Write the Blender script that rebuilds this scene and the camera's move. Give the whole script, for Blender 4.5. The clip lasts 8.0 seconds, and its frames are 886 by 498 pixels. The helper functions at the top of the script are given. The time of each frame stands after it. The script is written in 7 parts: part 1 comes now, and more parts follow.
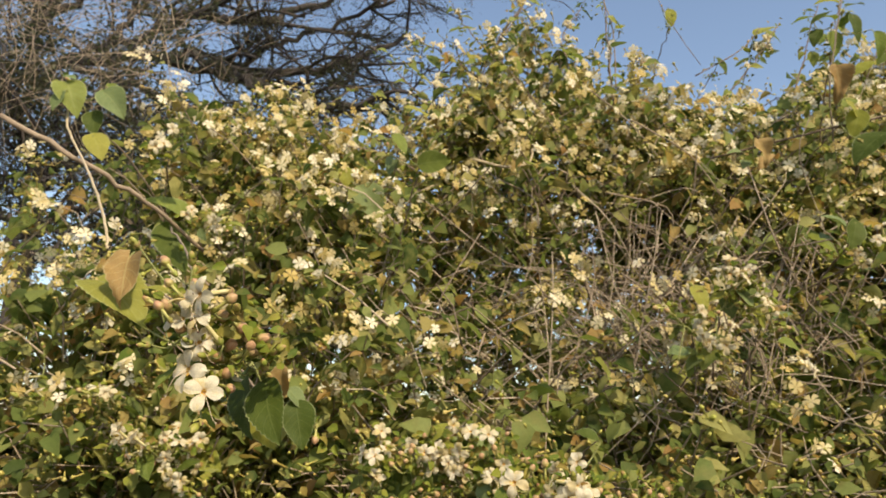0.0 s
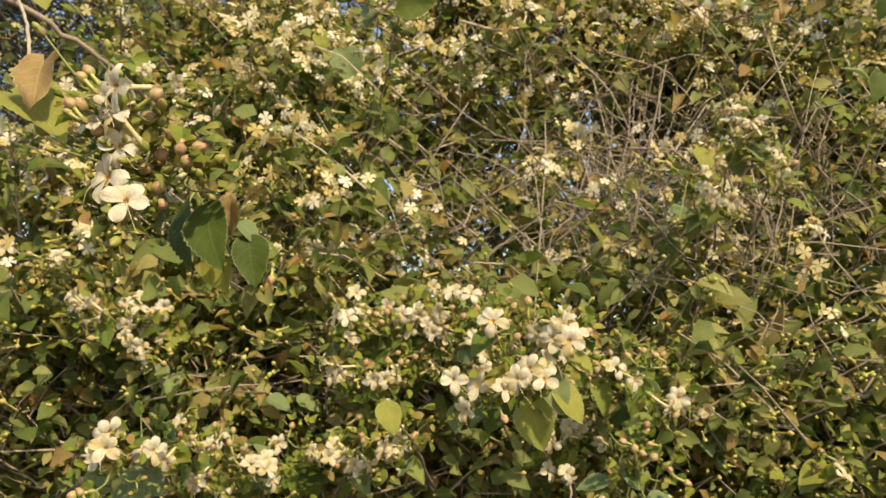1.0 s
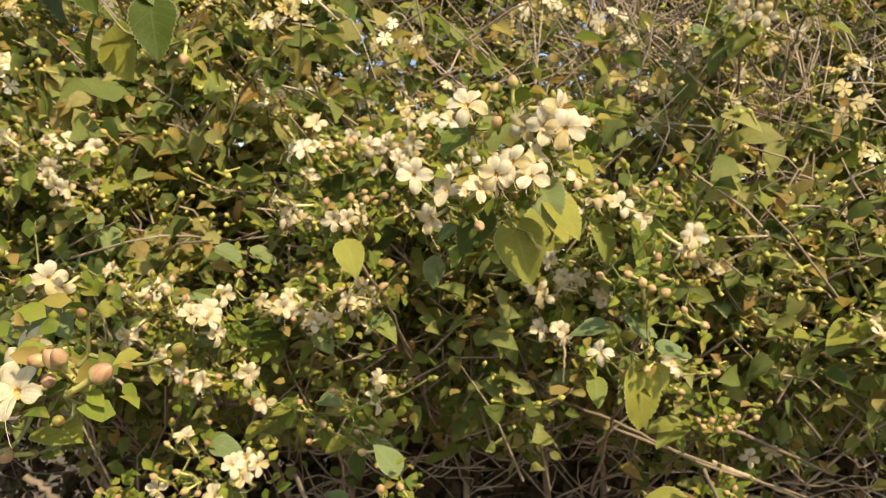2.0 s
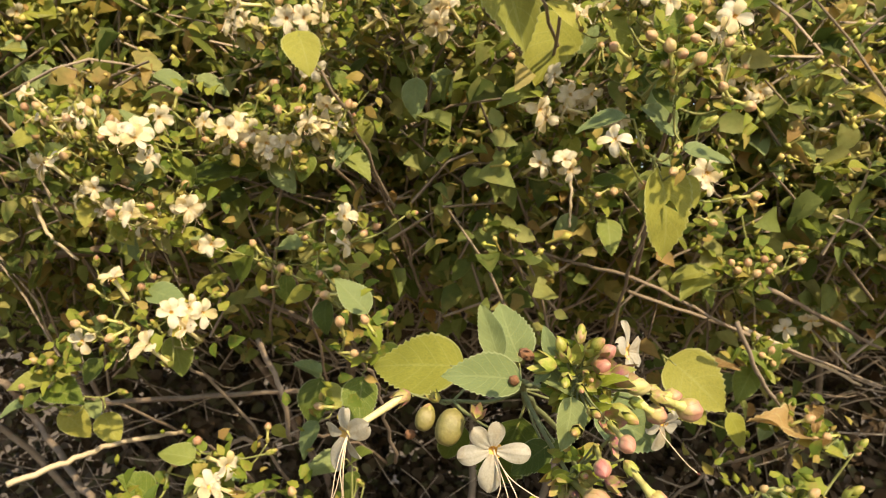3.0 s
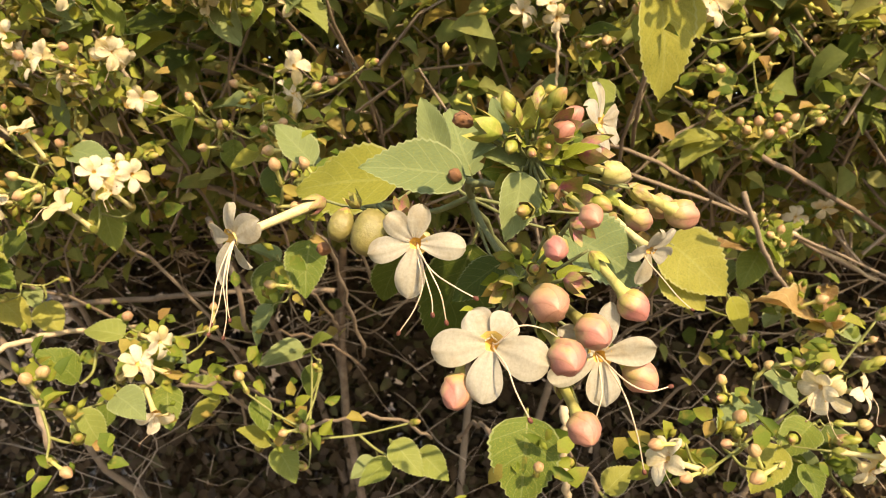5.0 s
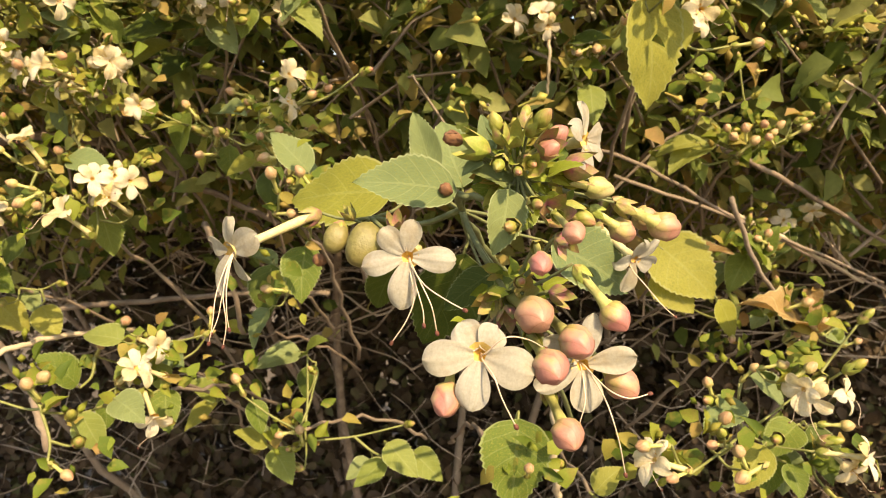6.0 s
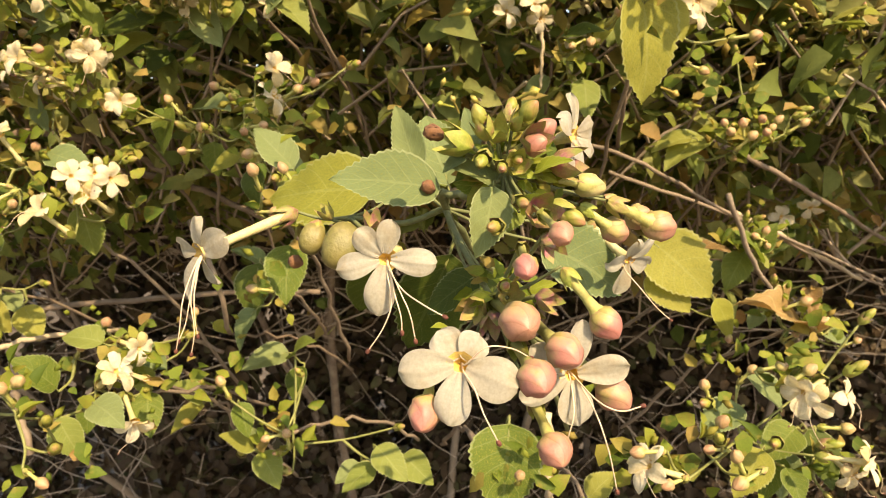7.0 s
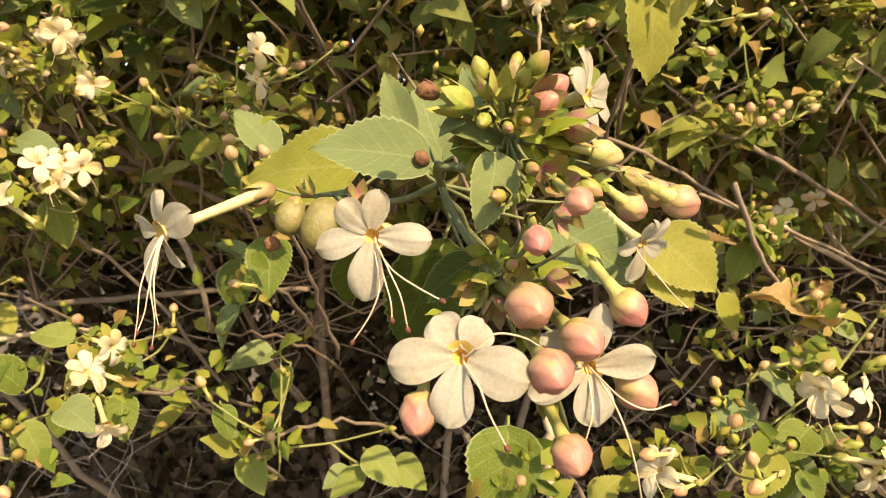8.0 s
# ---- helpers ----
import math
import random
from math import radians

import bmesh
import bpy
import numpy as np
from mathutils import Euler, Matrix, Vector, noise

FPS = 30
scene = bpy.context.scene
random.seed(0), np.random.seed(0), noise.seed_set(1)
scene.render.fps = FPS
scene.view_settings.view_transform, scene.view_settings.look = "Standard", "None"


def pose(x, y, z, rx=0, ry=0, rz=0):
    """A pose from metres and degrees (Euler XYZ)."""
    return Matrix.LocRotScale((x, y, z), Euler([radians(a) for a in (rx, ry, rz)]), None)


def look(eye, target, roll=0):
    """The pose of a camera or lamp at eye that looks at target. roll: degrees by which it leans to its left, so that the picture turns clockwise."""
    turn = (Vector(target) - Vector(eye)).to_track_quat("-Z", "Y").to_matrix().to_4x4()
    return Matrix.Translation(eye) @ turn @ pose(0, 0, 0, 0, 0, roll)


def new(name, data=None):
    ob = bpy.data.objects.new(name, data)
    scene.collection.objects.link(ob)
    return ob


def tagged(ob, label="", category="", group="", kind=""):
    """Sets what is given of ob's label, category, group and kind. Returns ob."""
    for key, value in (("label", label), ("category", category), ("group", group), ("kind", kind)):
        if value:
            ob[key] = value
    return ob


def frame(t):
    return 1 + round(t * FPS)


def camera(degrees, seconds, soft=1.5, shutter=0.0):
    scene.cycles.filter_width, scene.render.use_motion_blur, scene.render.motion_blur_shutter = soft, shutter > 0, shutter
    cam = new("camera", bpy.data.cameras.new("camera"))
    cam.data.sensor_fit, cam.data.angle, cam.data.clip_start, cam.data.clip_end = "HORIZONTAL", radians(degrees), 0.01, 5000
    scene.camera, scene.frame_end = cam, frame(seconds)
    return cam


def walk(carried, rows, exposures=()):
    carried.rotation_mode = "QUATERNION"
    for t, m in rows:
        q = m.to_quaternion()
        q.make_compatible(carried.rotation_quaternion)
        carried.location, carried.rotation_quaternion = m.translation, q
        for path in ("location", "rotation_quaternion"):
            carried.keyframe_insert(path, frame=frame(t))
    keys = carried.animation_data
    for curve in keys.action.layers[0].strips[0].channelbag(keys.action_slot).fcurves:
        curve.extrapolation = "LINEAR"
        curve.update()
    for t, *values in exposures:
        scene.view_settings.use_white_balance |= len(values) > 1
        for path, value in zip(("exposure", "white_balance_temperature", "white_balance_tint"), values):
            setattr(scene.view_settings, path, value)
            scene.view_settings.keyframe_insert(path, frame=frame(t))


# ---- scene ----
cam = camera(64.92, 8.0, soft=1.0)
cam.data.dof.use_dof = True
cam.data.dof.focus_distance, cam.data.dof.aperture_fstop = 0.14, 60.0
PATH = [
    (0, (0.01761, 0.07486, 1.44889), (-0.00817, 1.04087, 1.70612), 1.64),
    (0.5, (0.02787, 0.10235, 1.42760), (0.00382, 1.08072, 1.63307), 1.49),
    (1, (0.03339, 0.14341, 1.40229), (0.01243, 1.13209, 1.55085), 1.41),
    (1.5, (0.03922, 0.19086, 1.37573), (0.02150, 1.18687, 1.46321), 1.39),
    (1.7, (0.04331, 0.20816, 1.36664), (0.02694, 1.20593, 1.43142), 1.52),
    (2.8, (0.06833, 0.30500, 1.28819), (0.03370, 1.30394, 1.25794), 1.04),
    (3, (0.06892, 0.31641, 1.27557), (0.03317, 1.31487, 1.23322), 0.85),
    (3.5, (0.07500, 0.34487, 1.25242), (0.03090, 1.34053, 1.17037), 0.85),
    (4, (0.08071, 0.35797, 1.23734), (0.03491, 1.35096, 1.12837), 0.96),
    (4.5, (0.08534, 0.36290, 1.23105), (0.04147, 1.35451, 1.10947), 0.93),
    (6, (0.08792, 0.35529, 1.23591), (0.05451, 1.34674, 1.10978), 0.83),
    (6.5, (0.08963, 0.35782, 1.23568), (0.05820, 1.34926, 1.10899), 0.82),
    (7, (0.09080, 0.36420, 1.23585), (0.06200, 1.35514, 1.10470), 0.76),
    (7.5, (0.08868, 0.37505, 1.23368), (0.06453, 1.36526, 1.09619), 0.72),
    (8, (0.08958, 0.38085, 1.22930), (0.07314, 1.37235, 1.10022), 0.69),
]
walk(cam, [(t, look(eye, target, roll)) for t, eye, target, roll in PATH], [(0, 0.62, 7400, 10), (1.5, 0.82, 7600, 9), (3, 1.10, 7900, 12), (4.5, 1.30, 8600, 16), (8, 1.30, 8650, 16)])

# ---------------------------------------------------------------- light
SUN_ELEVATION, SUN_AZIMUTH = 43.0, 150.0     # azimuth clockwise from +y
world = bpy.data.worlds.new("daylight")
scene.world = world
world.use_nodes = True
sky = world.node_tree.nodes.new("ShaderNodeTexSky")
sky.sky_type, sky.sun_disc = "NISHITA", False
sky.sun_elevation, sky.sun_rotation = radians(SUN_ELEVATION), radians(SUN_AZIMUTH)
sky.air_density, sky.dust_density, sky.ozone_density = 1.0, 1.2, 1.5
world.node_tree.nodes["Background"].inputs["Strength"].default_value = 0.15
world.node_tree.links.new(sky.outputs["Color"], world.node_tree.nodes["Background"].inputs["Color"])
sun_way = Vector((math.sin(radians(SUN_AZIMUTH)) * math.cos(radians(SUN_ELEVATION)),
                  math.cos(radians(SUN_AZIMUTH)) * math.cos(radians(SUN_ELEVATION)), math.sin(radians(SUN_ELEVATION))))
lamp = bpy.data.lights.new("sun", "SUN")
lamp.energy, lamp.angle, lamp.color = 3.8, radians(0.55), (1.0, 0.87, 0.66)
new("sun", lamp).matrix_world = look(sun_way * 20, (0, 0, 0))

# ---------------------------------------------------------------- materials
def nodes_of(name):
    m = bpy.data.materials.new(name)
    m.use_nodes = True
    t = m.node_tree
    return m, t, t.nodes["Principled BSDF"], t.nodes["Material Output"]


def ramp_node(t, stops):
    r = t.nodes.new("ShaderNodeValToRGB")
    while len(r.color_ramp.elements) < len(stops):
        r.color_ramp.elements.new(0.5)
    for e, (at, c) in zip(r.color_ramp.elements, stops):
        e.position, e.color = at, (*c, 1)
    return r


def noise_node(t, scale, detail=4, rough=0.6):
    n = t.nodes.new("ShaderNodeTexNoise")
    n.inputs["Scale"].default_value, n.inputs["Detail"].default_value, n.inputs["Roughness"].default_value = scale, detail, rough
    shift = t.nodes.new("ShaderNodeVectorMath")
    shift.operation = "MULTIPLY_ADD"
    shift.inputs[1].default_value = (1.0, 0.7, 0.4)
    t.links.new(t.nodes.new("ShaderNodeObjectInfo").outputs["Random"], shift.inputs[0])
    t.links.new(t.nodes.new("ShaderNodeTexCoord").outputs["Object"], shift.inputs[2])
    t.links.new(shift.outputs[0], n.inputs["Vector"])
    return n


def mixed(t, a, b, factor, kind="MIX"):
    """A colour mix; each of a, b, factor is a socket, a colour or a number."""
    x = t.nodes.new("ShaderNodeMix")
    x.data_type, x.blend_type = "RGBA", kind
    for socket, value in ((x.inputs[0], factor), (x.inputs[6], a), (x.inputs[7], b)):
        if isinstance(value, bpy.types.NodeSocket):
            t.links.new(value, socket)
        else:
            socket.default_value = (*value, 1) if isinstance(value, tuple) else value
    return x.outputs[2]


def thin_tissue(name, stops, spot, scale=60.0, see_through=0.35, glow=(1.0, 1.0, 0.55), rough=0.62, islands=False, veins=0.0, bump=0.15, stripes=0.0):
    """Leaf or petal tissue: colour by piece, blotches at two scales, veins along the uv, light coming through."""
    m, t, b, out = nodes_of(name)
    if islands:
        pick = t.nodes.new("ShaderNodeNewGeometry").outputs["Random Per Island"]
    else:
        pick = t.nodes.new("ShaderNodeObjectInfo").outputs["Random"]
    r = ramp_node(t, stops)
    t.links.new(pick, r.inputs[0])
    big, small = noise_node(t, scale, 3), noise_node(t, scale * 9, 3, 0.7)
    edge = t.nodes.new("ShaderNodeMapRange")
    edge.inputs[1].default_value, edge.inputs[2].default_value = 0.5, 0.72
    t.links.new(big.outputs[0], edge.inputs[0])
    c = mixed(t, r.outputs[0], spot, edge.outputs[0])
    tone = ramp_node(t, ((0.3, (0.78, 0.78, 0.78)), (0.7, (1.15, 1.15, 1.15))))
    t.links.new(small.outputs[0], tone.inputs[0])
    c = mixed(t, c, tone.outputs[0], 0.6, "MULTIPLY")
    relief = small.outputs[0]
    if veins:
        uv = t.nodes.new("ShaderNodeUVMap")
        cut = t.nodes.new("ShaderNodeSeparateXYZ")
        t.links.new(uv.outputs[0], cut.inputs[0])

        def sums(op, a, bb):
            k = t.nodes.new("ShaderNodeMath")
            k.operation = op
            for s, v in zip(k.inputs, (a, bb)):
                if isinstance(v, bpy.types.NodeSocket):
                    t.links.new(v, s)
                else:
                    s.default_value = v
            return k.outputs[0]
        side = sums("ABSOLUTE", cut.outputs[0], 0.0)
        along = sums("SUBTRACT", cut.outputs[1], sums("MULTIPLY", side, 0.32))
        wave = sums("ABSOLUTE", sums("SINE", sums("MULTIPLY", along, 19.0), 0.0), 0.0)
        lateral = sums("LESS_THAN", wave, 0.13)
        middle = sums("LESS_THAN", side, 0.045)
        vein = sums("MAXIMUM", lateral, middle)
        c = mixed(t, c, mixed(t, c, (0.62, 0.66, 0.36), 0.55), sums("MULTIPLY", vein, veins))
        net = t.nodes.new("ShaderNodeTexVoronoi")
        net.feature = "DISTANCE_TO_EDGE"
        net.inputs["Scale"].default_value = 13.0
        t.links.new(uv.outputs[0], net.inputs["Vector"])
        mesh_tone = ramp_node(t, ((0.0, (1.16, 1.16, 1.06)), (0.06, (1.02, 1.02, 1.0)), (0.4, (0.88, 0.90, 0.88))))
        t.links.new(net.outputs["Distance"], mesh_tone.inputs[0])
        c = mixed(t, c, mesh_tone.outputs[0], 0.7, "MULTIPLY")
        c = mixed(t, c, mixed(t, c, (0.60, 0.64, 0.40), 0.22), sums("GREATER_THAN", side, 0.94))
        relief = sums("SUBTRACT", sums("MULTIPLY", small.outputs[0], 0.5), sums("MULTIPLY", vein, 0.7))
    if stripes:
        uv = t.nodes.new("ShaderNodeUVMap")
        cut = t.nodes.new("ShaderNodeSeparateXYZ")
        t.links.new(uv.outputs[0], cut.inputs[0])
        wave = t.nodes.new("ShaderNodeMath")
        wave.operation = "MULTIPLY"
        wave.inputs[1].default_value = 17.0
        t.links.new(cut.outputs[0], wave.inputs[0])
        sine = t.nodes.new("ShaderNodeMath")
        sine.operation = "SINE"
        t.links.new(wave.outputs[0], sine.inputs[0])
        line = ramp_node(t, ((0.0, (1.0, 1.0, 1.0)), (0.55, (0.97, 0.97, 0.95)), (1.0, (0.80, 0.79, 0.70))))
        t.links.new(sine.outputs[0], line.inputs[0])
        c = mixed(t, c, line.outputs[0], stripes, "MULTIPLY")
        relief = sine.outputs[0]
    t.links.new(c, b.inputs["Base Color"])
    b.inputs["Roughness"].default_value = rough
    b.inputs["Specular IOR Level"].default_value = 0.2
    bm_ = t.nodes.new("ShaderNodeBump")
    bm_.inputs["Strength"].default_value, bm_.inputs["Distance"].default_value = bump, 0.0006
    t.links.new(relief, bm_.inputs["Height"])
    t.links.new(bm_.outputs[0], b.inputs["Normal"])
    tr = t.nodes.new("ShaderNodeBsdfTranslucent")
    t.links.new(mixed(t, c, glow, 0.9, "MULTIPLY"), tr.inputs["Color"])
    mx = t.nodes.new("ShaderNodeMixShader")
    mx.inputs[0].default_value = see_through
    t.links.new(b.outputs[0], mx.inputs[1])
    t.links.new(tr.outputs[0], mx.inputs[2])
    t.links.new(mx.outputs[0], out.inputs[0])
    return m


def solid(name, stops, scale=200.0, rough=0.6, bump=0.3, spot=None, spread=0.5, distance=0.0006, islands=False):
    """Bark, bud skin, soil: colour from noise at two scales."""
    m, t, b, out = nodes_of(name)
    n, fine = noise_node(t, scale, 4), noise_node(t, scale * 7, 3)
    r = ramp_node(t, stops)
    t.links.new(n.outputs[0], r.inputs[0])
    c = r.outputs[0]
    if islands:
        pick = t.nodes.new("ShaderNodeNewGeometry").outputs["Random Per Island"]
    else:
        pick = t.nodes.new("ShaderNodeObjectInfo").outputs["Random"]
    if spot:
        c = mixed(t, c, spot, mixed(t, (0, 0, 0), (spread,) * 3, pick))
    tone = ramp_node(t, ((0.3, (0.75, 0.75, 0.75)), (0.7, (1.2, 1.2, 1.2))))
    t.links.new(fine.outputs[0], tone.inputs[0])
    t.links.new(mixed(t, c, tone.outputs[0], 0.6, "MULTIPLY"), b.inputs["Base Color"])
    b.inputs["Roughness"].default_value = rough
    bp = t.nodes.new("ShaderNodeBump")
    bp.inputs["Strength"].default_value, bp.inputs["Distance"].default_value = bump, distance
    t.links.new(fine.outputs[0], bp.inputs["Height"])
    t.links.new(bp.outputs[0], b.inputs["Normal"])
    return m


def bud_skin(name, crown, side, foot, low, high, scale=120.0):
    """Closed petals: rosy crown, paler sides, greenish foot, with blotches and fine grain."""
    m, t, b, out = nodes_of(name)
    cut = t.nodes.new("ShaderNodeSeparateXYZ")
    t.links.new(t.nodes.new("ShaderNodeTexCoord").outputs["Object"], cut.inputs[0])
    n, fine = noise_node(t, scale, 4), noise_node(t, scale * 8, 3)
    add = t.nodes.new("ShaderNodeMath")
    add.operation = "MULTIPLY_ADD"
    add.inputs[1].default_value = 2.3
    span = t.nodes.new("ShaderNodeMapRange")
    span.inputs[1].default_value, span.inputs[2].default_value, span.inputs[3].default_value, span.inputs[4].default_value = low, high, -1.08, -0.14
    t.links.new(cut.outputs[2], span.inputs[0])
    t.links.new(n.outputs[0], add.inputs[0])
    t.links.new(span.outputs[0], add.inputs[2])
    r = ramp_node(t, ((0.20, foot), (0.52, side), (0.88, crown)))
    t.links.new(add.outputs[0], r.inputs[0])
    c = mixed(t, r.outputs[0], side, mixed(t, (0, 0, 0), (0.5, 0.5, 0.5), t.nodes.new("ShaderNodeObjectInfo").outputs["Random"]))
    wrap = t.nodes.new("ShaderNodeSeparateXYZ")
    t.links.new(t.nodes.new("ShaderNodeUVMap").outputs[0], wrap.inputs[0])
    fold = t.nodes.new("ShaderNodeMath")
    fold.operation = "FRACT"
    t.links.new(wrap.outputs[0], fold.inputs[0])
    seam = ramp_node(t, ((0.0, (0.70, 0.60, 0.55)), (0.07, (1.0, 1.0, 1.0)), (0.75, (1.0, 1.0, 1.0)), (1.0, (0.84, 0.78, 0.76))))
    t.links.new(fold.outputs[0], seam.inputs[0])
    c = mixed(t, c, seam.outputs[0], 0.8, "MULTIPLY")
    tone = ramp_node(t, ((0.3, (0.82, 0.82, 0.82)), (0.7, (1.12, 1.12, 1.12))))
    t.links.new(fine.outputs[0], tone.inputs[0])
    t.links.new(mixed(t, c, tone.outputs[0], 0.6, "MULTIPLY"), b.inputs["Base Color"])
    b.inputs["Roughness"].default_value = 0.5
    b.inputs["Specular IOR Level"].default_value = 0.4
    bp = t.nodes.new("ShaderNodeBump")
    bp.inputs["Strength"].default_value, bp.inputs["Distance"].default_value = 0.15, 0.0004
    t.links.new(fine.outputs[0], bp.inputs["Height"])
    t.links.new(bp.outputs[0], b.inputs["Normal"])
    return m


GREEN = ((0.0, (0.095, 0.150, 0.026)), (0.35, (0.160, 0.215, 0.046)), (0.7, (0.225, 0.270, 0.078)), (1.0, (0.290, 0.290, 0.066)))
leaf_green = thin_tissue("leaf_green", GREEN, (0.26, 0.265, 0.055), veins=0.18, see_through=0.45)
leaf_pale = thin_tissue("leaf_pale", ((0.0, (0.125, 0.180, 0.080)), (1.0, (0.180, 0.225, 0.092))), (0.185, 0.210, 0.066), veins=0.13, bump=0.4, see_through=0.3)
# Dark green leaves; on a few the low albedo also paints shade.
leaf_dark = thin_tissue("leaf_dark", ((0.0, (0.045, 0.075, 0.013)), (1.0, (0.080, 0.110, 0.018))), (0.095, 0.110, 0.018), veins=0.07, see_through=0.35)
leaf_yellow = thin_tissue("leaf_yellow", ((0.0, (0.27, 0.29, 0.050)), (1.0, (0.37, 0.35, 0.085))), (0.22, 0.25, 0.045), veins=0.16, see_through=0.5)
leaf_bract = thin_tissue("leaf_bract", ((0.0, (0.20, 0.27, 0.030)), (1.0, (0.33, 0.36, 0.055))), (0.26, 0.25, 0.05), scale=200, veins=0.2, see_through=0.4)
tuft_skin = thin_tissue("bract_tuft", ((0.0, (0.070, 0.115, 0.018)), (0.35, (0.150, 0.205, 0.028)), (0.75, (0.26, 0.28, 0.045)), (1.0, (0.32, 0.20, 0.075))), (0.24, 0.20, 0.045), scale=200, islands=True, see_through=0.42)
leaf_brown = thin_tissue("leaf_brown", ((0.0, (0.20, 0.115, 0.045)), (1.0, (0.40, 0.285, 0.125))), (0.34, 0.25, 0.09), veins=0.25, see_through=0.3, glow=(1, 0.8, 0.5))
leaf_mass_skin = thin_tissue("leaf_mass", ((0.0, (0.058, 0.092, 0.022)), (0.3, (0.150, 0.198, 0.052)), (0.62, (0.275, 0.315, 0.105)), (0.82, (0.380, 0.355, 0.130)), (1.0, (0.36, 0.215, 0.080))),
                             (0.235, 0.235, 0.075), scale=40, islands=True, see_through=0.55, glow=(1.0, 1.0, 0.70))
# Inner leaves: the deep shade of the shrub is put into this dark brown.
leaf_inner_shade = thin_tissue("leaf_inner_shade", ((0.0, (0.045, 0.030, 0.018)), (0.6, (0.085, 0.058, 0.034)), (1.0, (0.070, 0.075, 0.028))), (0.10, 0.07, 0.04), scale=40, islands=True, see_through=0.2, glow=(1.0, 0.8, 0.5))
PETAL = ((0.0, (0.425, 0.402, 0.318)), (1.0, (0.475, 0.458, 0.385)))
petal_skin = thin_tissue("petal", PETAL, (0.40, 0.345, 0.24), scale=160, see_through=0.46, glow=(1, 0.95, 0.80), rough=0.55, bump=0.06, stripes=0.15)
petal_aged = thin_tissue("petal_aged", ((0.0, (0.58, 0.48, 0.25)), (0.3, (0.64, 0.58, 0.41)), (1.0, (0.70, 0.66, 0.54))), (0.64, 0.52, 0.25), scale=130, see_through=0.42, glow=(1, 0.94, 0.74), rough=0.55, bump=0.10, stripes=0.3)
blossom_skin = thin_tissue("blossom", ((0.0, (0.42, 0.31, 0.09)), (0.3, (0.58, 0.49, 0.24)), (0.6, (0.70, 0.64, 0.44)), (1.0, (0.80, 0.76, 0.62))), (0.58, 0.46, 0.20), scale=90, see_through=0.35, glow=(1, 0.93, 0.75), islands=True)
throat_skin = solid("throat", ((0.35, (0.50, 0.27, 0.04)), (0.7, (0.62, 0.46, 0.14))), 400, 0.6, 0.1)
tube_skin = solid("flower_tube", ((0.3, (0.452, 0.390, 0.156)), (0.75, (0.530, 0.484, 0.281))), 250, 0.55, 0.15)
bud_tube = solid("bud_tube", ((0.3, (0.330, 0.330, 0.085)), (0.75, (0.430, 0.400, 0.150))), 250, 0.55, 0.15)
filament_skin = solid("filament", ((0.3, (0.52, 0.38, 0.26)), (0.75, (0.60, 0.50, 0.36))), 300, 0.5, 0.1)
anther_skin = solid("anther", ((0.3, (0.070, 0.020, 0.013)), (0.7, (0.135, 0.040, 0.022))), 900, 0.7, 0.3)
bud_pink = bud_skin("bud_pink", (0.34, 0.130, 0.112), (0.35, 0.225, 0.125), (0.31, 0.275, 0.080), -0.0043, 0.0030, 230.0)
bud_tan = bud_skin("bud_tan", (0.35, 0.195, 0.110), (0.36, 0.270, 0.120), (0.33, 0.310, 0.085), -0.0043, 0.0030)
bud_cream = bud_skin("bud_cream", (0.36, 0.30, 0.14), (0.37, 0.33, 0.145), (0.29, 0.29, 0.085), -0.0043, 0.0030, 230.0)
bud_green = bud_skin("bud_green", (0.29, 0.125, 0.085), (0.26, 0.240, 0.052), (0.18, 0.215, 0.030), -0.0010, 0.0050)
bud_mass_skin = solid("bud_mass", ((0.3, (0.40, 0.26, 0.08)), (0.7, (0.43, 0.36, 0.12))), 90, 0.55, 0.2, spot=(0.26, 0.29, 0.04), spread=0.9, islands=True)
calyx_skin = solid("calyx", ((0.38, (0.20, 0.25, 0.035)), (0.54, (0.25, 0.25, 0.05)), (0.68, (0.27, 0.13, 0.09))), 260, 0.6, 0.3, spot=(0.27, 0.15, 0.09), spread=0.35)
calyx_pink = solid("calyx_pink", ((0.38, (0.20, 0.22, 0.045)), (0.53, (0.26, 0.16, 0.08)), (0.66, (0.30, 0.09, 0.13))), 260, 0.6, 0.3)
capsule_skin = solid("capsule", ((0.3, (0.120, 0.115, 0.028)), (0.7, (0.200, 0.165, 0.055))), 150, 0.55, 0.3)
wither_skin = solid("withered", ((0.3, (0.087, 0.037, 0.019)), (0.7, (0.223, 0.105, 0.043))), 300, 0.8, 0.5)
green_stem = solid("green_stem", ((0.3, (0.150, 0.165, 0.045)), (0.7, (0.230, 0.235, 0.075))), 150, 0.6, 0.3)
shoot_stem = solid("shoot_stem", ((0.3, (0.095, 0.115, 0.045)), (0.7, (0.170, 0.185, 0.070))), 150, 0.65, 0.3)
bark = solid("bark", ((0.3, (0.081, 0.053, 0.034)), (0.55, (0.149, 0.105, 0.071)), (0.75, (0.236, 0.186, 0.136))), 60, 0.85, 0.6, spot=(0.260, 0.211, 0.155), spread=0.6)
old_wood = solid("old_wood", ((0.3, (0.190, 0.140, 0.095)), (0.7, (0.300, 0.235, 0.170))), 70, 0.8, 0.5)
straw = solid("straw", ((0.3, (0.345, 0.270, 0.165)), (0.7, (0.450, 0.375, 0.255))), 90, 0.7, 0.3)
